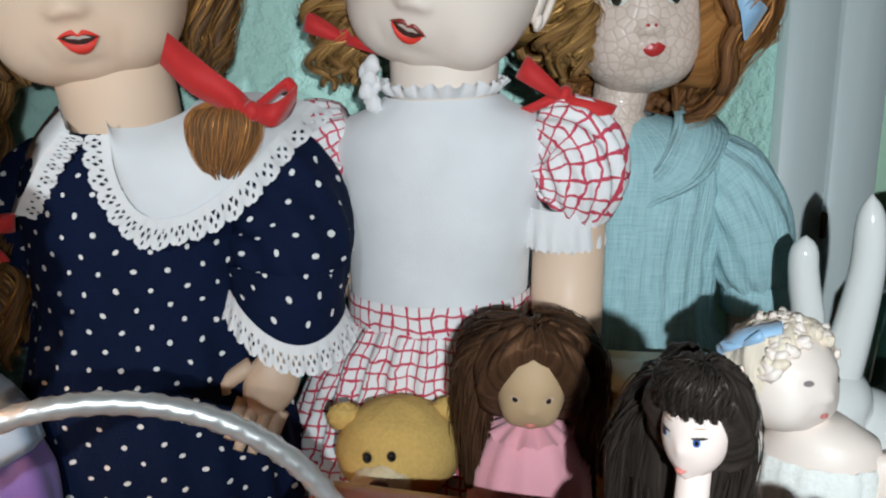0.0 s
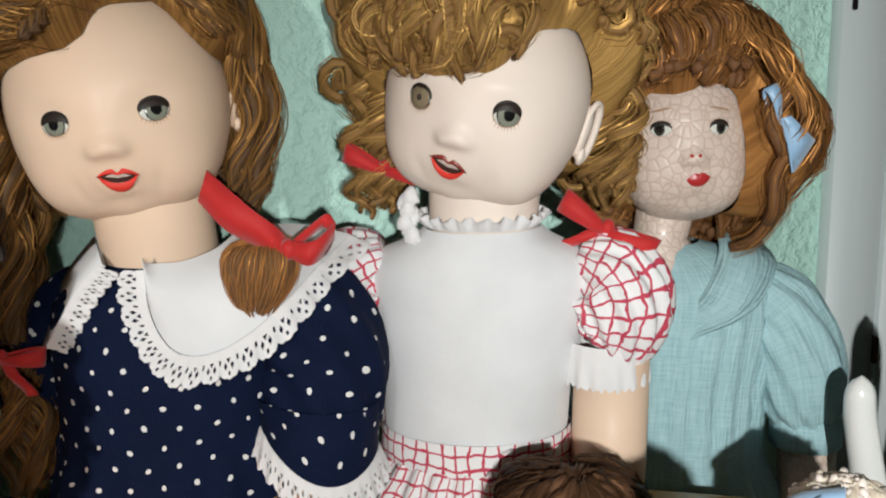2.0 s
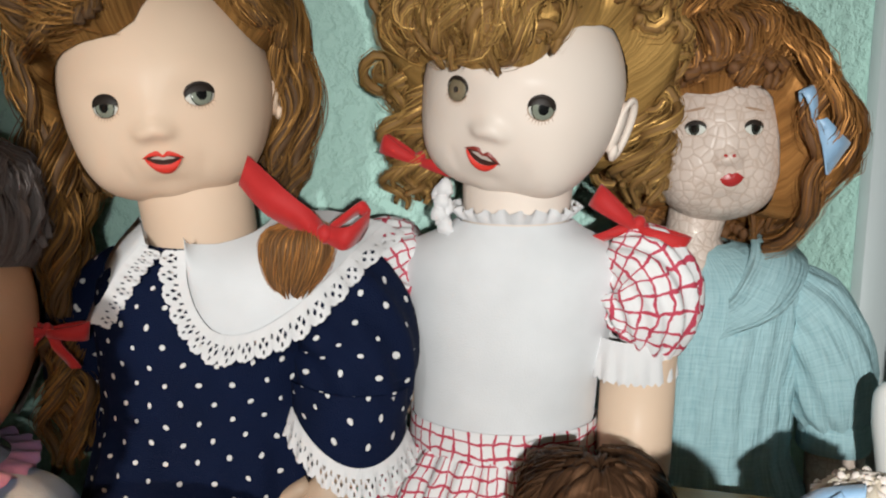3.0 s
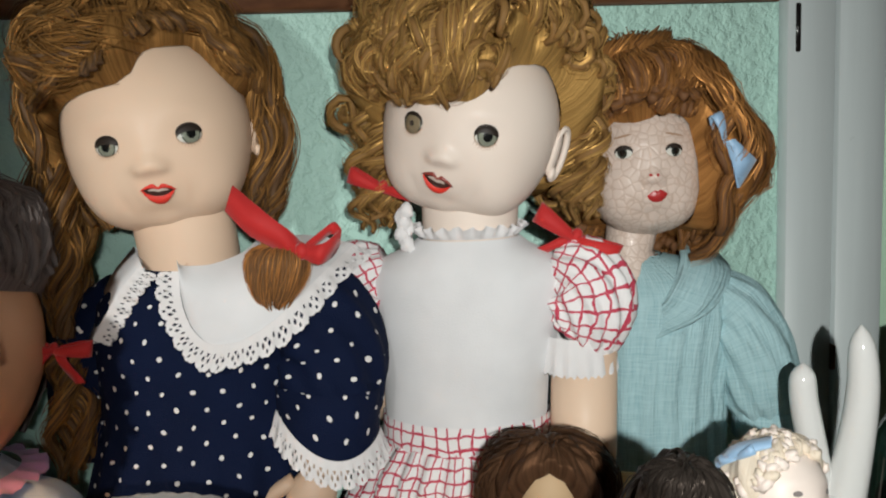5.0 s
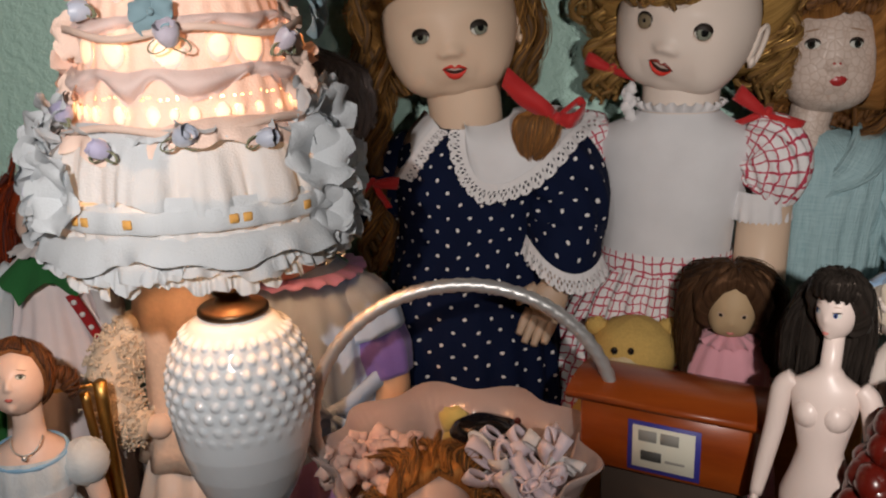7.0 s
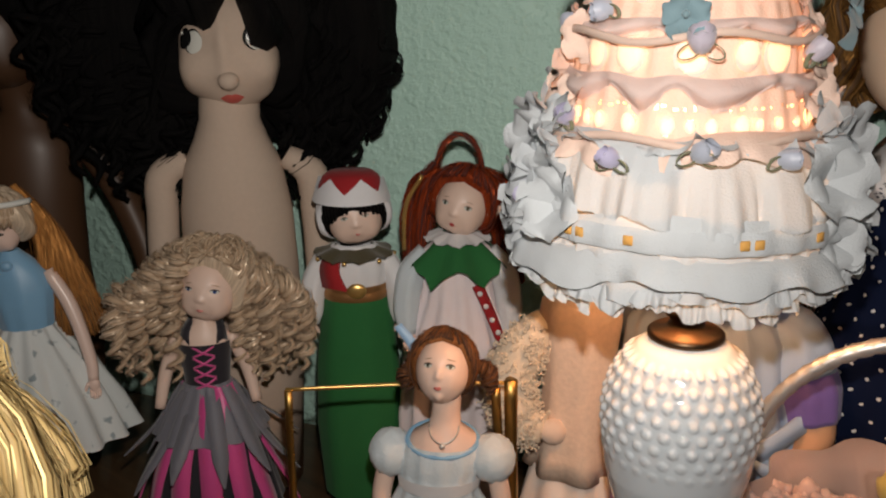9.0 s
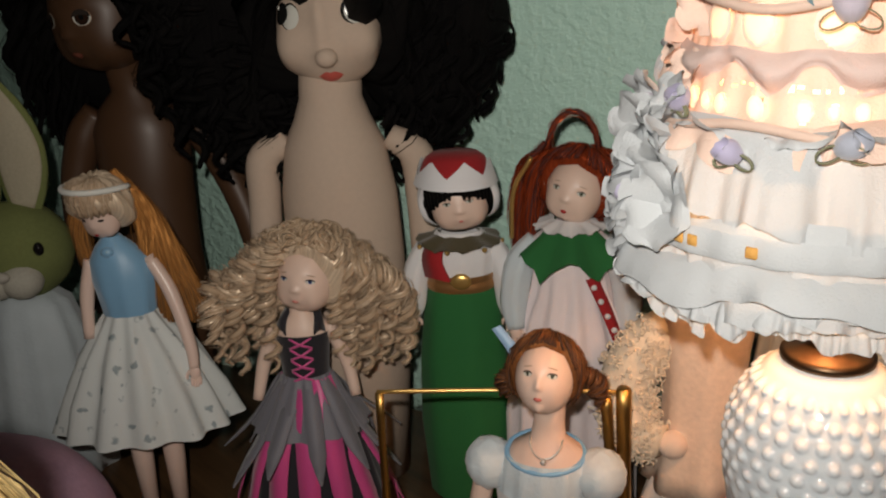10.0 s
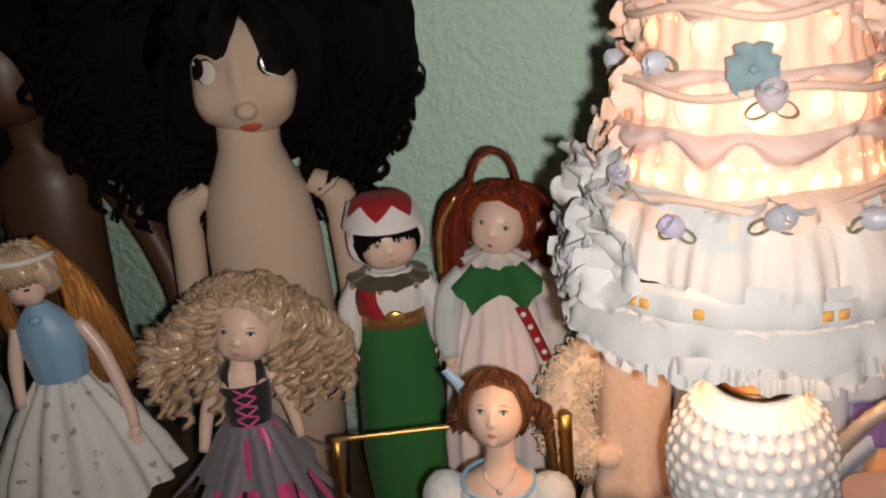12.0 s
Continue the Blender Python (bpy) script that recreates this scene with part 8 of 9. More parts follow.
def elf_boy():
    b = Build((-0.655, 0.31, 0), 42)
    h = Head(b, (-0.012, 0.0, 0.258), (0.0285, 0.0285, 0.0295), rot(-9, -8, 4))
    h.skin(SKIN_PORCELAIN, 90, 66)
    for s in (-1, 1):
        h.glass_eye(s * 22, -3, 8, 3.2, IRIS, 1.0, (0, 0), 0.3, 0.2)
    h.lips(0, -36, 6, 3, LIP_PINK)
    line = line_fn([(-180, -60), (-80, -40), (-60, -10), (-30, 3), (-8, 11), (4, 10), (16, 4), (40, 1), (60, -8), (80, -40), (180, -60)])
    h.cap(HAIR_BLACK, line, 0.005, lump=0.2)
    for i in range(16):
        a0 = -60 + 120 * i / 15
        h.lock([a0 * 0.8, a0 * 0.95, a0], [50, 30, line(a0) - 2 + 3 * math.sin(i * 1.9)], [0.003, 0.0075, 0.0035], (0.002, 0.004, 0.002), HAIR_BLACK, n=6, steps=7)
    hat = line_fn([(-180, -40), (-100, -45), (-82, -30), (-70, 4), (-46, 28), (0, 37), (46, 28), (70, 4), (82, -30), (100, -45), (180, -40)])
    felt = cloth("white_felt", (0.74, 0.74, 0.76))
    h.cap(felt, hat, 0.0095, lump=0.02, nv=16, top=50)
    # the flat red crown behind a white cuff cut in points
    hz = lambda z, r: (z, -0.014, 0.0, r, r)
    b.loft([hz(0.277, 0.034), hz(0.286, 0.0325), hz(0.297, 0.0275), hz(0.301, 0.022), hz(0.3015, 0.001)], RED_FELT, 48)
    a = np.linspace(0, TAU, 121)
    tip = np.abs(((a * 6 / TAU + 0.35) % 1) - 0.5) * 2
    for off in (0.0, -0.0022):
        rows = []
        for f in np.linspace(0, 1, 7):
            r = 0.0388 - 0.0075 * f * (0.4 + 0.6 * tip) + off
            rows.append(np.stack([-0.014 + r * np.sin(a), r * np.cos(a), 0.274 + (0.010 + 0.014 * tip) * f], -1))
        b.grid(np.array(rows), felt, flip=off == 0)
    b.loft([(TABLE + 0.03, -0.012, 0, 0.040, 0.028, 0.001), (0.03, -0.012, 0, 0.045, 0.032, 0.001), (0.10, -0.012, 0, 0.043, 0.031, 0.001), (0.15, -0.012, 0, 0.037, 0.027, 0.001), (0.178, -0.013, 0, 0.031, 0.023, 0)], GREEN_FELT, 60, 7)
    b.loft([(0.172, -0.013, 0, 0.0325, 0.0245), (0.175, -0.013, 0, 0.0335, 0.0255), (0.179, -0.013, 0, 0.0335, 0.0255), (0.180, -0.013, 0, 0.0325, 0.0250), (0.183, -0.013, 0, 0.0325, 0.0250), (0.184, -0.013, 0, 0.0335, 0.0255), (0.188, -0.013, 0, 0.0330, 0.0250)], BELT, 40)
    b.ball((-0.011, -0.026, 0.185), (0.010, 0.003, 0.008), GOLD, None, 14, 8)
    b.loft([(0.182, -0.013, 0, 0.030, 0.0225, 0.0008), (0.20, -0.013, 0, 0.034, 0.025, 0.001), (0.216, -0.013, 0, 0.034, 0.024, 0.001), (0.228, -0.013, 0, 0.020, 0.018, 0)], WHITE_CLOTH, 50, 11)
    for s in (-1, 1):
        if s < 0:
            b.strip(smooth([(-0.013 + s * 0.008, -0.028, 0.186), (-0.013 + s * 0.015, -0.0265, 0.205), (-0.013 + s * 0.012, -0.022, 0.222)], 8), smooth([(-0.013 + s * 0.032, -0.012, 0.186), (-0.013 + s * 0.034, -0.012, 0.205), (-0.013 + s * 0.028, -0.008, 0.222)], 8), RED_FELT, 0.003)
        b.tube(smooth([(-0.013 + s * 0.030, 0, 0.214), (-0.013 + s * 0.041, -0.002, 0.190), (-0.013 + s * 0.046, -0.006, 0.158), (-0.013 + s * 0.047, -0.008, 0.146)], 14), (0.010, 0.0125, 0.0125, 0.009), WHITE_CLOTH, 20, 6, 0.06)
        hand(b, (-0.013 + s * 0.047, -0.008, 0.147), (0, -0.1, -1), 0.016, SKIN_PORCELAIN, -s)
        b.tube([(-0.012 + s * 0.02, 0, 0.0), (-0.012 + s * 0.02, 0, TABLE + 0.01)], (0.012, 0.01), GREEN_FELT, 12)
        b.ball((-0.012 + s * 0.02, -0.012, TABLE + 0.009), (0.011, 0.024, 0.009), plain("brown_boot", (0.08, 0.03, 0.015), 0.5), None, 14, 8)
    a = np.linspace(0, TAU, 30)
    b.frill(np.stack([-0.013 + 0.018 * np.cos(a), 0.016 * np.sin(a), 0.226 + 0 * a], -1), np.stack([np.cos(a), np.sin(a), -0.35 + 0 * a], -1) * 0.022, OLIVE, 8, 0.002, 3)
    for i in range(7):
        t = TAU * i / 7
        b.ball((-0.013 + 0.040 * math.cos(t), 0.036 * math.sin(t), 0.2165), 0.0024, GOLD, None, 8, 6)
    return b.make("elf_doll", "porcelain elf boy doll, white hat, red waistcoat and green trousers", "doll")


def elf_girl():
    b = Build((-0.575, 0.355, 0), 38)
    h = Head(b, (0.0055, 0.0, 0.270), (0.0260, 0.0268, 0.0298), rot(-13, 12, -19))
    h.skin(SKIN_PORCELAIN, 90, 66)
    for s in (-1, 1):
        h.glass_eye(s * 27, -2, 8.5, 4.0, IRIS, 1.0, (0, 0), 0.25, 0.22)
        h.spot(s * 27, 9, 8, 0.8, BROW, 0.0003, 0, -s * 8)
        b.tube(smooth([h.at(s * 84, -4), h.at(s * 88, 2, 0.006), h.at(s * 92, 14, 0.014)], 7), (0.005, 0.005, 0.001), SKIN_PORCELAIN, 10)
    h.lips(0, -39, 7.5, 5.5, LIP_DARK)
    line = line_fn([(-180, -60), (-90, -40), (-72, 0), (-54, 32), (0, 47), (54, 32), (72, 0), (90, -40), (180, -60)])
    h.cap(HAIR_RED, line, 0.009, lump=0.06)
    for i in range(40):
        a0 = rnd.uniform(-178, 178)
        el = line(a0)
        h.lock([a0 * 0.4, a0 * 0.8, a0], [86, (el + 84) / 2, el + 1], [0.008, 0.012, 0.008], (0.0015, 0.003, 0.002), HAIR_RED, n=6, steps=9)
    for s in (-1, 1):
        for i in range(26):
            x = s * (0.030 + 0.026 * rnd.random()) + 0.004
            y = 0.004 + 0.02 * rnd.random()
            b.tube(smooth([(s * 0.018, 0.008, 0.306), (x * 0.85, y, 0.288), (x, y, 0.25), (x * (1.0 if s < 0 else 1.15), y, 0.185 + 0.02 * rnd.random())], 12), (0.002, 0.004, 0.0045, 0.002), HAIR_RED, 6, 3, 0.2, 1)
    # the looped braid above the crown
    a = np.linspace(0.1, math.pi - 0.1, 16)
    b.tube(np.stack([0.006 - 0.022 * np.cos(a) - 0.004, 0 * a + 0.004, 0.302 + 0.036 * np.sin(a)], -1), 0.0042, HAIR_RED, 8, 3, 0.2, 3)
    b.tube(smooth([(-0.022, 0.0, 0.312), (-0.042, 0.002, 0.285), (-0.048, 0.004, 0.235)], 14), 0.0042, HAIR_RED, 8, 3, 0.2, 3)
    b.tube(smooth([(-0.034, -0.006, 0.300), (-0.050, -0.004, 0.270), (-0.053, -0.004, 0.225)], 14), 0.0022, GOLD, 8, 3, 0.2, 4)
    a = np.linspace(0, TAU, 73)
    b.frill(np.stack([0.015 * np.cos(a), 0.014 * np.sin(a), 0.243 + 0 * a], -1), np.stack([np.cos(a), np.sin(a), -0.35 + 0 * a], -1) * 0.018, WHITE_CLOTH, 11, 0.0018, 3)
    points = np.abs(((a * 6 / TAU) % 1) - 0.5) * 2
    b.frill(np.stack([0.017 * np.cos(a), 0.015 * np.sin(a), 0.239 + 0 * a], -1), np.stack([np.cos(a) * 0.9, np.sin(a) * 0.8, -0.62 - 0.55 * points], -1) * 0.0365, GREEN_FELT, 6, 0.0006, 6)
    b.loft([(TABLE + 0.03, 0, 0, 0.060, 0.045, 0.004), (0.05, 0, 0, 0.058, 0.044, 0.004), (0.115, 0, 0, 0.054, 0.040, 0.0035), (0.15, 0, 0, 0.046, 0.034, 0.003), (0.175, 0, 0, 0.036, 0.027, 0.002), (0.195, 0, 0, 0.033, 0.024, 0.001), (0.225, 0, 0, 0.034, 0.022, 0), (0.24, 0, 0, 0.016, 0.014, 0)], APRON, 90, 13)
    for s in (-1, 1):
        b.tube(smooth([(s * 0.030, 0, 0.222), (s * 0.046, -0.002, 0.200), (s * 0.052, -0.008, 0.165), (s * 0.050, -0.014, 0.140)], 14), (0.011, 0.014, 0.013, 0.008), WHITE_CLOTH if s > 0 else PALE_PRINT, 20, 6, 0.08)
        hand(b, (s * 0.050, -0.014, 0.142), (0, -0.1, -1), 0.016, SKIN_PORCELAIN, -s)
        b.ball((s * 0.022, -0.030, 0.203), 0.0036, GOLD, None, 10, 8)
        b.tube([(s * 0.02, 0, 0.0), (s * 0.02, 0, TABLE + 0.01)], (0.012, 0.009), WHITE_CLOTH, 12)
        b.ball((s * 0.02, -0.012, TABLE + 0.009), (0.01, 0.022, 0.009), GREEN_FELT, None, 14, 8)
    b.strip([(0.014, -0.034, 0.196), (0.026, -0.036, 0.170), (0.038, -0.036, 0.140)], [(0.024, -0.030, 0.198), (0.035, -0.032, 0.173), (0.046, -0.032, 0.143)], RED_FELT, 0.002)
    for x, z in ((0.021, 0.190), (0.027, 0.177), (0.033, 0.163), (0.039, 0.150)):
        b.ball((x, -0.0365, z), (0.0028, 0.0014, 0.0028), WHITE_CLOTH, None, 8, 6)
    return b.make("elf_doll", "porcelain elf girl doll, red hair, green collar and pale apron", "doll")


def seated_doll():
    b = Build((-0.465, 0.20, 0), 30)
    h = Head(b, (-0.005, -0.002, 0.182), (0.0216, 0.0240, 0.0272), rot(-30, 1, -2), [(0, -14, 6, 8, 0.10), (0, -21, 7, 5, 0.05), (30, -30, 18, 15, 0.02), (-30, -30, 18, 15, 0.02), (0, -60, 18, 10, 0.09), (0, -36, 12, 8, 0.03), (0, -48, 12, 4, -0.02), (22, -4, 12, 8, -0.05), (-22, -4, 12, 8, -0.05), (6, -21, 4, 4, 0.03), (-6, -21, 4, 4, 0.03)])
    h.skin(SKIN_PORCELAIN, 100, 72)
    for s in (-1, 1):
        h.glass_eye(s * 25, -1, 10, 4.2, IRIS, 0.95, (0, 0), 0.34, 0.2)
        h.spot(s * 25, 10, 10, 1.0, BROW, 0.0003, 0, -s * 6)
    h.lips(0, -38, 10.5, 5, LIP_ROSE)
    line = line_fn([(-180, -50), (-90, -30), (-70, 5), (-50, 34), (0, 46), (50, 34), (70, 5), (90, -30), (180, -50)])
    h.cap(HAIR_CHESTNUT, line, 0.005, lump=0.15)
    for i in range(50):
        a0 = rnd.uniform(-178, 178)
        el = line(a0)
        h.lock([a0 * 0.3, a0 * 0.75, a0 * 1.0], [86, (el + 86) / 2, el + 1], [0.005, 0.007, 0.004], (0.001, 0.0022, 0.0014), HAIR_CHESTNUT, n=5, steps=9)
    for s in (-1, 1):
        for i in range(9):
            curl(b, [(-0.002 + s * 0.024, 0.006, 0.185), (-0.002 + s * (0.030 + 0.006 * rnd.random()), 0.004, 0.176), (-0.002 + s * (0.032 + 0.004 * rnd.random()), 0.0, 0.160 + 0.008 * rnd.random())], 0.005, 2, 0.0022, HAIR_CHESTNUT, i, n=5)
    b.strip(smooth([(-0.046, 0.006, 0.212), (-0.034, 0.002, 0.198), (-0.030, 0.004, 0.184)], 8), smooth([(-0.040, 0.008, 0.215), (-0.028, 0.004, 0.203), (-0.024, 0.006, 0.188)], 8), BLUE_RIBBON, 0.001)
    b.loft([(0.112, -0.006, 0, 0.030, 0.021), (0.124, -0.005, 0, 0.026, 0.018), (0.133, -0.004, 0, 0.013, 0.011), (0.145, -0.003, 0, 0.0115, 0.011), (0.17, -0.002, 0, 0.012, 0.012)], SKIN_PORCELAIN, 40)
    b.loft([(TABLE + 0.01, -0.012, 0, 0.075, 0.055, 0.005), (0.0, -0.012, 0, 0.062, 0.048, 0.005), (0.05, -0.01, 0, 0.044, 0.034, 0.003), (0.075, -0.01, 0, 0.032, 0.024, 0.001), (0.095, -0.008, 0, 0.034, 0.026, 0.001), (0.110, -0.007, 0, 0.034, 0.024, 0.001), (0.118, -0.006, 0, 0.031, 0.022, 0)], PALE_PRINT, 80, 13)
    b.loft([(0.078, -0.01, 0, 0.0335, 0.0255, 0), (0.090, -0.009, 0, 0.0355, 0.0275, 0)], WHITE_CLOTH, 50)
    for s in (-1, 1):
        b.ball((-0.007 + s * 0.042, 0, 0.104), (0.019, 0.019, 0.020), PALE_PRINT, None, 26, 18, 0.05, 4)
        b.tube(smooth([(-0.007 + s * 0.046, -0.002, 0.092), (-0.007 + s * 0.050, -0.008, 0.06), (-0.007 + s * 0.036, -0.03, 0.03)], 12), (0.0085, 0.008, 0.006), SKIN_PORCELAIN, 14)
        hand(b, (-0.007 + s * 0.036, -0.03, 0.032), (-s * 0.5, -0.6, -0.5), 0.018, SKIN_PORCELAIN, s)
    a = np.linspace(0, TAU, 30)
    b.tube(np.stack([-0.006 + 0.029 * np.cos(a), 0.021 * np.sin(a) - 0.001, 0.119 - 0.006 * np.sin(a) * -1], -1), 0.0022, SKY_SATIN, 8, cap=False)
    a = np.linspace(0, math.pi, 14)
    b.tube(np.stack([-0.003 - 0.012 * np.cos(a), -0.012 - 0.012 * np.sin(a), 0.137 - 0.010 * np.sin(a)], -1), 0.0007, SILVER, 6)
    b.ball((-0.003, -0.0255, 0.1255), 0.0024, SILVER, None, 10, 8)
    return b.make("doll", "brown-haired doll in pale blue dress sitting in a gold chair", "doll")


def gold_chair():
    ob = tagged(new("doll_chair"), "small gilded open chair behind the pale blue doll", "doll chair")
    base = (-0.49, 0.17)
    ob.location = (*base, TABLE)

    def bar(p, q, r, name, label=""):
        b = Build((*base, 0), 44)
        b.tube(smooth([p, (np.array(p) + np.array(q)) / 2 + 0.001, q], 14), r, GOLD_WICKER if r > 0.003 else GOLD, 10, 3, 0.14, 4)
        part = b.make(name, label, "", parent=ob)
        part.matrix_parent_inverse = Matrix.Translation((-base[0], -base[1], -TABLE))

    y = 0.03
    bar((-0.094, y, 0.158), (0.096, y, 0.154), 0.0017, "top_rail", "thin gold rail")
    for x in (-0.092, 0.093):
        bar((x, y, 0.157), (x * 1.05, y, TABLE), 0.0055 if x > 0 else 0.0032, "post")
    bar((-0.094, y, 0.02), (0.098, y, 0.02), 0.004, "seat_rail")
    for x in (-0.10, 0.10):
        bar((x, y - 0.10, 0.02), (x, y - 0.10, TABLE), 0.0045, "leg")
        bar((x, y, 0.02), (x, y - 0.10, 0.02), 0.004, "side_rail")
    bar((0.080, y, 0.15), (0.088, y, 0.02), 0.004, "slat")
    b = Build((*base, 0), 44)
    frame_block(b, (0, y - 0.05, -0.02), (0.1, 0.05, 0.004), rot(), GOLD_WICKER, 0.003)
    part = b.make("seat", "", "", parent=ob)
    part.matrix_parent_inverse = Matrix.Translation((-base[0], -base[1], -TABLE))


def bearded_figure():
    """A soft figure in a peach tunic, its near arm and beard of tan wool, in white breeches."""
    b = Build((-0.432, 0.345, 0), 25)
    b.loft([(0.040, 0.004, 0, 0.046, 0.038, 0.004), (0.060, 0.004, 0, 0.040, 0.034, 0.003), (0.085, 0.004, 0, 0.034, 0.030, 0.001), (0.130, 0.004, 0, 0.033, 0.029, 0.0008), (0.165, 0.004, 0, 0.034, 0.030, 0.0008), (0.190, 0.004, 0, 0.037, 0.031, 0.0012), (0.205, 0.004, 0, 0.035, 0.029, 0.001), (0.214, 0.004, 0, 0.024, 0.020, 0.001), (0.217, 0.004, 0, 0.008, 0.008, 0)], PEACH_PLUSH, 80, 7, cap=True)
    b.loft([(TABLE, 0.004, -0.004, 0.050, 0.042, 0.003), (-0.05, 0.004, -0.004, 0.056, 0.046, 0.004), (0.0, 0.004, -0.002, 0.052, 0.043, 0.004), (0.045, 0.004, 0, 0.040, 0.034, 0.002)], BISQUE, 70, 9, cap=True)
    sleeve = smooth([(-0.026, -0.004, 0.185), (-0.046, -0.010, 0.160), (-0.058, -0.016, 0.125), (-0.046, -0.026, 0.095), (-0.024, -0.032, 0.090)], 20)
    b.tube(sleeve, (0.014, 0.021, 0.023, 0.020, 0.013), FLEECE, 20, 5, 0.06, 1.0)
    b.ball((-0.016, -0.030, 0.088), (0.012, 0.010, 0.012), PEACH_CLOTH, None, 16, 12)
    way = np.gradient(sleeve, axis=0)
    for i in range(520):
        k = rnd.randrange(1, 19)
        t = way[k] / np.linalg.norm(way[k])
        n = np.array((rnd.gauss(0, 1), rnd.gauss(-0.3, 1), rnd.gauss(0, 1)))
        n -= t * (n @ t)
        n /= np.linalg.norm(n) + 1e-9
        p = sleeve[k] + t * rnd.uniform(-0.003, 0.003) + n * np.interp(k, [0, 5, 10, 15, 19], [0.013, 0.020, 0.022, 0.019, 0.012])
        q = p + n * rnd.uniform(0.003, 0.007) + np.array((rnd.uniform(-1, 1), rnd.uniform(-1, 1), rnd.uniform(-1.4, 0.6))) * 0.004
        curl(b, [p - n * 0.002, (p + q) / 2 + n * 0.0012, q], 0.0017, 1.6, 0.0008, FLEECE, i, n=5, per=7)
    return b.make("bearded_figure", "soft figure in peach tunic with woolly tan sleeve beside the lamp", "figure")


def bow_doll():
    """A doll half seen beyond the plush rabbit."""
    b = Build((-1.235, -0.03, 0), 58)
    h = Head(b, (0, 0, 0.36), (0.058, 0.056, 0.062), rot(0, 0, 112))
    h.skin(SKIN_WARM, 40, 30)
    for s in (-1, 1):
        h.eye(s * 25, -6, 8, 5.5, IRIS)
    h.lips(0, -36, 11, 5, LIP_PINK)
    line = line_fn([(-180, -60), (-80, -30), (-62, 8), (-30, 34), (0, 40), (30, 34), (62, 8), (80, -30), (180, -60)])
    h.cap(HAIR_HONEY, line, 0.02)
    for i in range(110):
        a0 = rnd.uniform(-175, 175)
        el = rnd.uniform(line(a0) - 8, 84)
        curl(b, [h.at(a0, el, 0.018), h.at(a0 + 14, el - 5, 0.030), h.at(a0 + 26, el - 16, 0.022)], 0.009, 1.6, 0.0045, HAIR_HONEY, i, n=6)
    bow(b, (0.03, -0.055, 0.435), rot(0, 14, 0), 0.05, cloth("lilac_organza", (0.46, 0.36, 0.46), 0.5), True, 0.0016)
    b.loft([(TABLE, 0, 0, 0.10, 0.075, 0.006), (0.10, 0, 0, 0.085, 0.062, 0.005), (0.20, 0, 0, 0.066, 0.050, 0.003), (0.26, 0, 0, 0.062, 0.046, 0.001), (0.285, 0, 0, 0.045, 0.036, 0), (0.31, 0, 0, 0.028, 0.028, 0)], PALE_PRINT, 80, 15)
    a = np.linspace(0, TAU, 40)
    b.frill(np.stack([0.036 * np.cos(a), 0.032 * np.sin(a), 0.288 + 0 * a], -1), np.stack([np.cos(a), np.sin(a), -0.4 + 0 * a], -1) * 0.03, LACE, 18, 0.003, 3)
    for s in (-1, 1):
        b.tube(smooth([(s * 0.055, 0, 0.275), (s * 0.078, -0.004, 0.23), (s * 0.082, -0.02, 0.17), (s * 0.06, -0.05, 0.13)], 16), (0.018, 0.022, 0.018, 0.012), SKIN_WARM, 18)
    return b.make("doll", "honey-haired doll with lilac bow and pale green-blue dress", "doll")


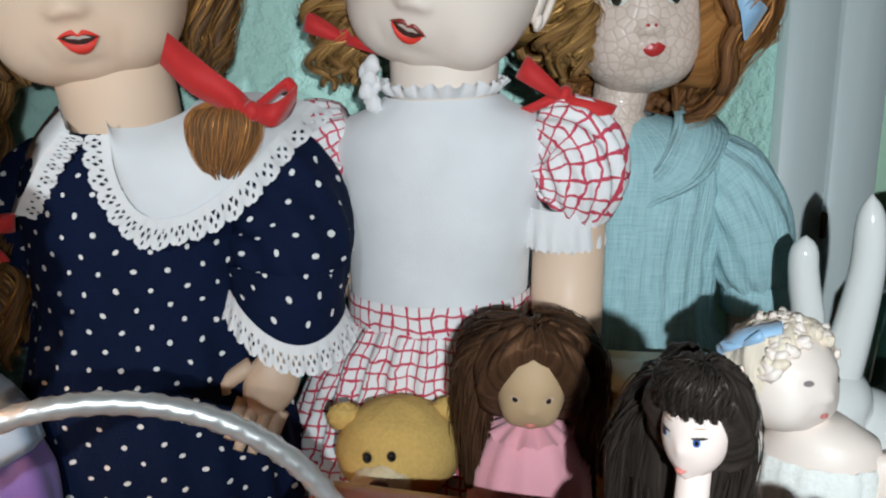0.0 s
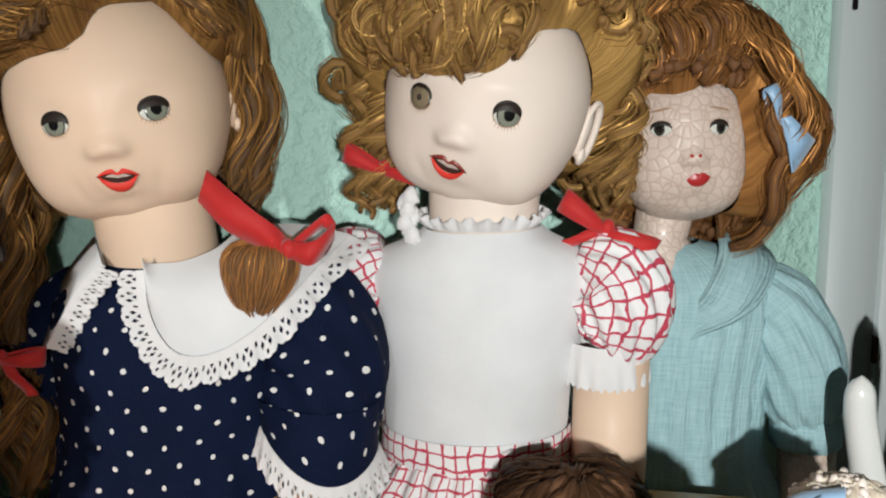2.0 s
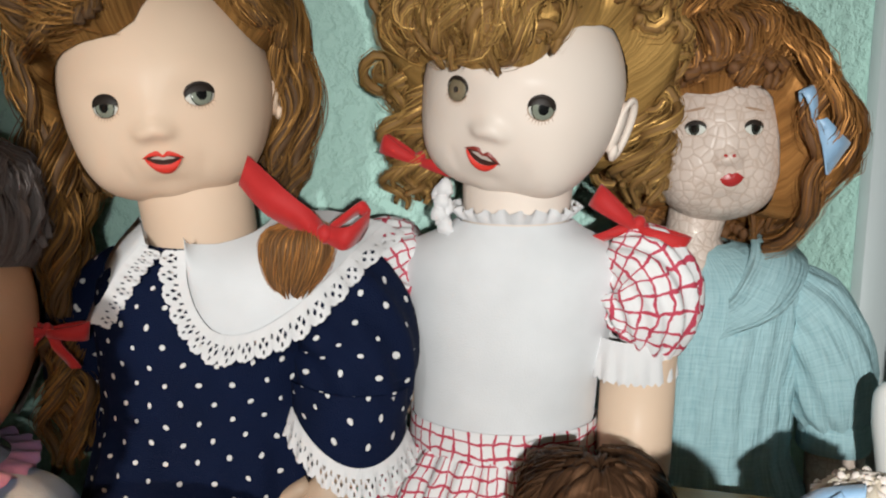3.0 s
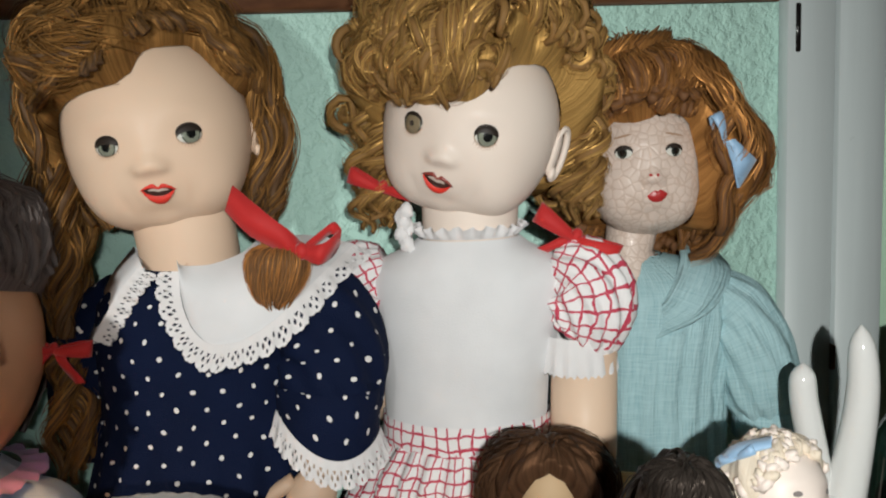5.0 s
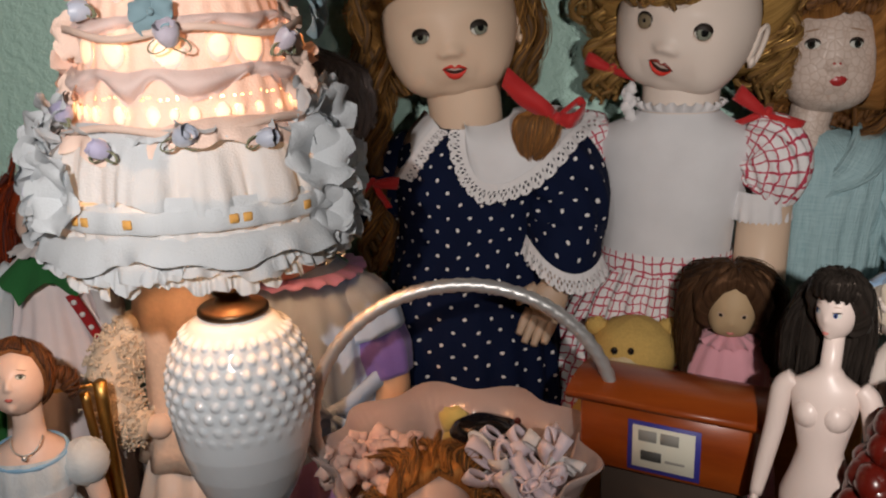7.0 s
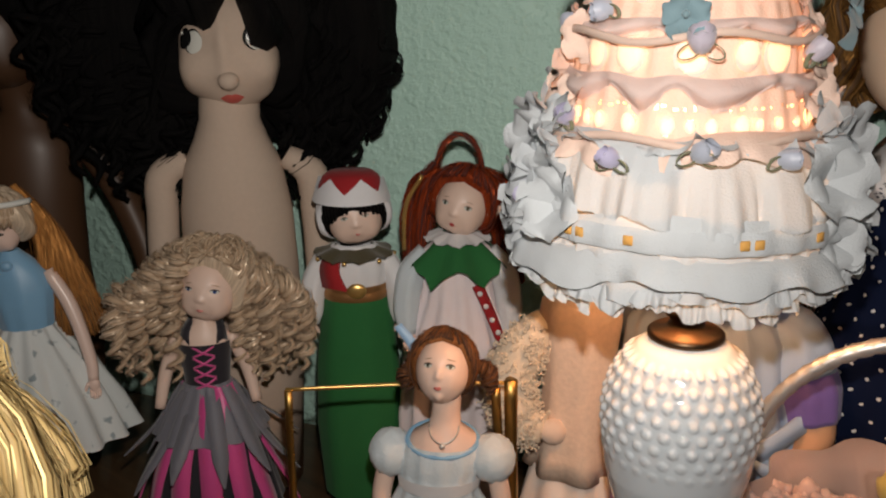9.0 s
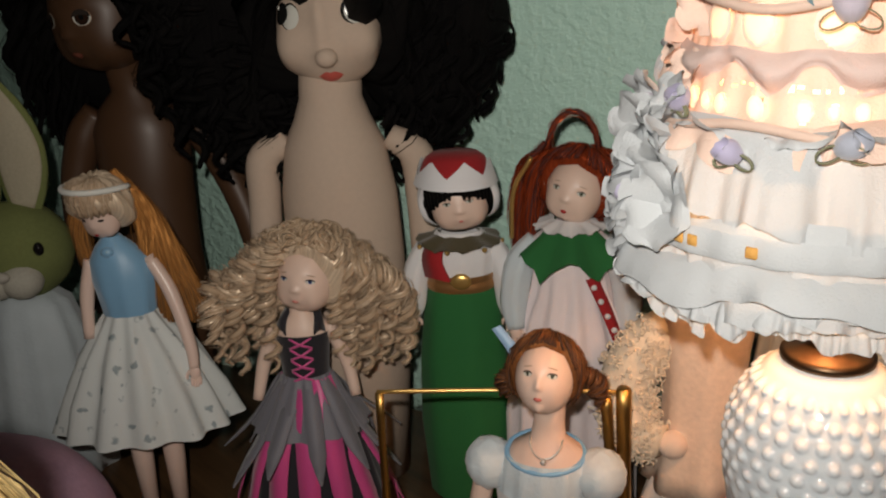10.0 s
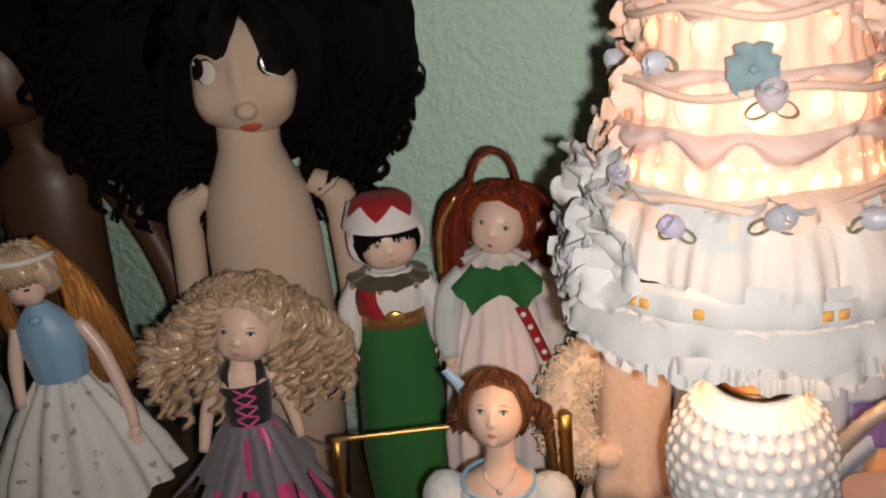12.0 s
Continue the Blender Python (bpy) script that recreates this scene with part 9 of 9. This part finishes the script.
def gold_haired_doll():
    """A small doll close to the viewer, mostly a cloud of fine pale gold hair."""
    b = Build((-0.345, -0.285, 0), 60)
    h = Head(b, (0, 0, 0.312), (0.060, 0.060, 0.062), rot(6, 0, 165))
    h.skin(SKIN_VINYL, 40, 30)
    for s in (-1, 1):
        h.eye(s * 25, -6, 8, 5, IRIS_BLUE)
    h.lips(0, -36, 10, 4, LIP_PINK)
    line = line_fn([(-180, -70), (-80, -50), (-60, 0), (-30, 30), (0, 38), (30, 30), (60, 0), (80, -50), (180, -70)])
    h.cap(HAIR_PALE, line, 0.014)
    for i in range(170):
        a0 = rnd.uniform(-178, 178)
        el = max(line(a0), -40)
        off, j = rnd.uniform(0.016, 0.036), rnd.uniform(-12, 12)
        thick = rnd.uniform(0.0035, 0.0065)
        h.lock([a0 * 0.35, a0 * 0.7 + j * 0.5, a0 + j, a0 + j + rnd.uniform(-25, 25)], [86 - rnd.uniform(0, 14), (el + 84) / 2 + rnd.uniform(-8, 8), el + 4, el - 25 if abs(a0) > 64 else el], [0.014, off, off + 0.006, off + rnd.uniform(-0.004, 0.012)], (0.002, thick, thick, 0.004), HAIR_PALE, wave=(rnd.uniform(0.004, 0.009), rnd.uniform(1.3, 1.7), a0 * 0.04), n=5, steps=18)
    b.loft([(TABLE, 0, 0, 0.075, 0.06, 0.005), (0.04, 0, 0, 0.062, 0.05, 0.004), (0.16, 0, 0, 0.045, 0.036, 0.002), (0.262, 0, 0, 0.028, 0.026, 0)], LILAC, 60, 12)
    for s in (-1, 1):
        b.tube(smooth([(s * 0.04, 0, 0.14), (s * 0.058, -0.004, 0.10), (s * 0.055, -0.02, 0.06)], 12), (0.014, 0.014, 0.01), SKIN_VINYL, 14)
    return b.make("doll", "doll with a cloud of pale gold hair and lilac dress", "doll")


def mauve_cushion():
    b = Build((-0.80, -0.10, 0))
    m = plain("mauve_plush", (0.42, 0.25, 0.34), 0.95, 0, 0.2, 260, 0.6)
    b.ball((0, 0, TABLE + 0.10), (0.10, 0.085, 0.10), m, rot(0, 0, 30), 36, 24, 0.02, 2)
    b.make("cushion", "round mauve plush cushion on the table", "cushion")


tall_doll()
brown_doll()
plush_rabbit()
blue_top_doll()
curly_blond_doll()
elf_boy()
elf_girl()
seated_doll()
gold_chair()
bearded_figure()
bow_doll()
gold_haired_doll()
mauve_cushion()
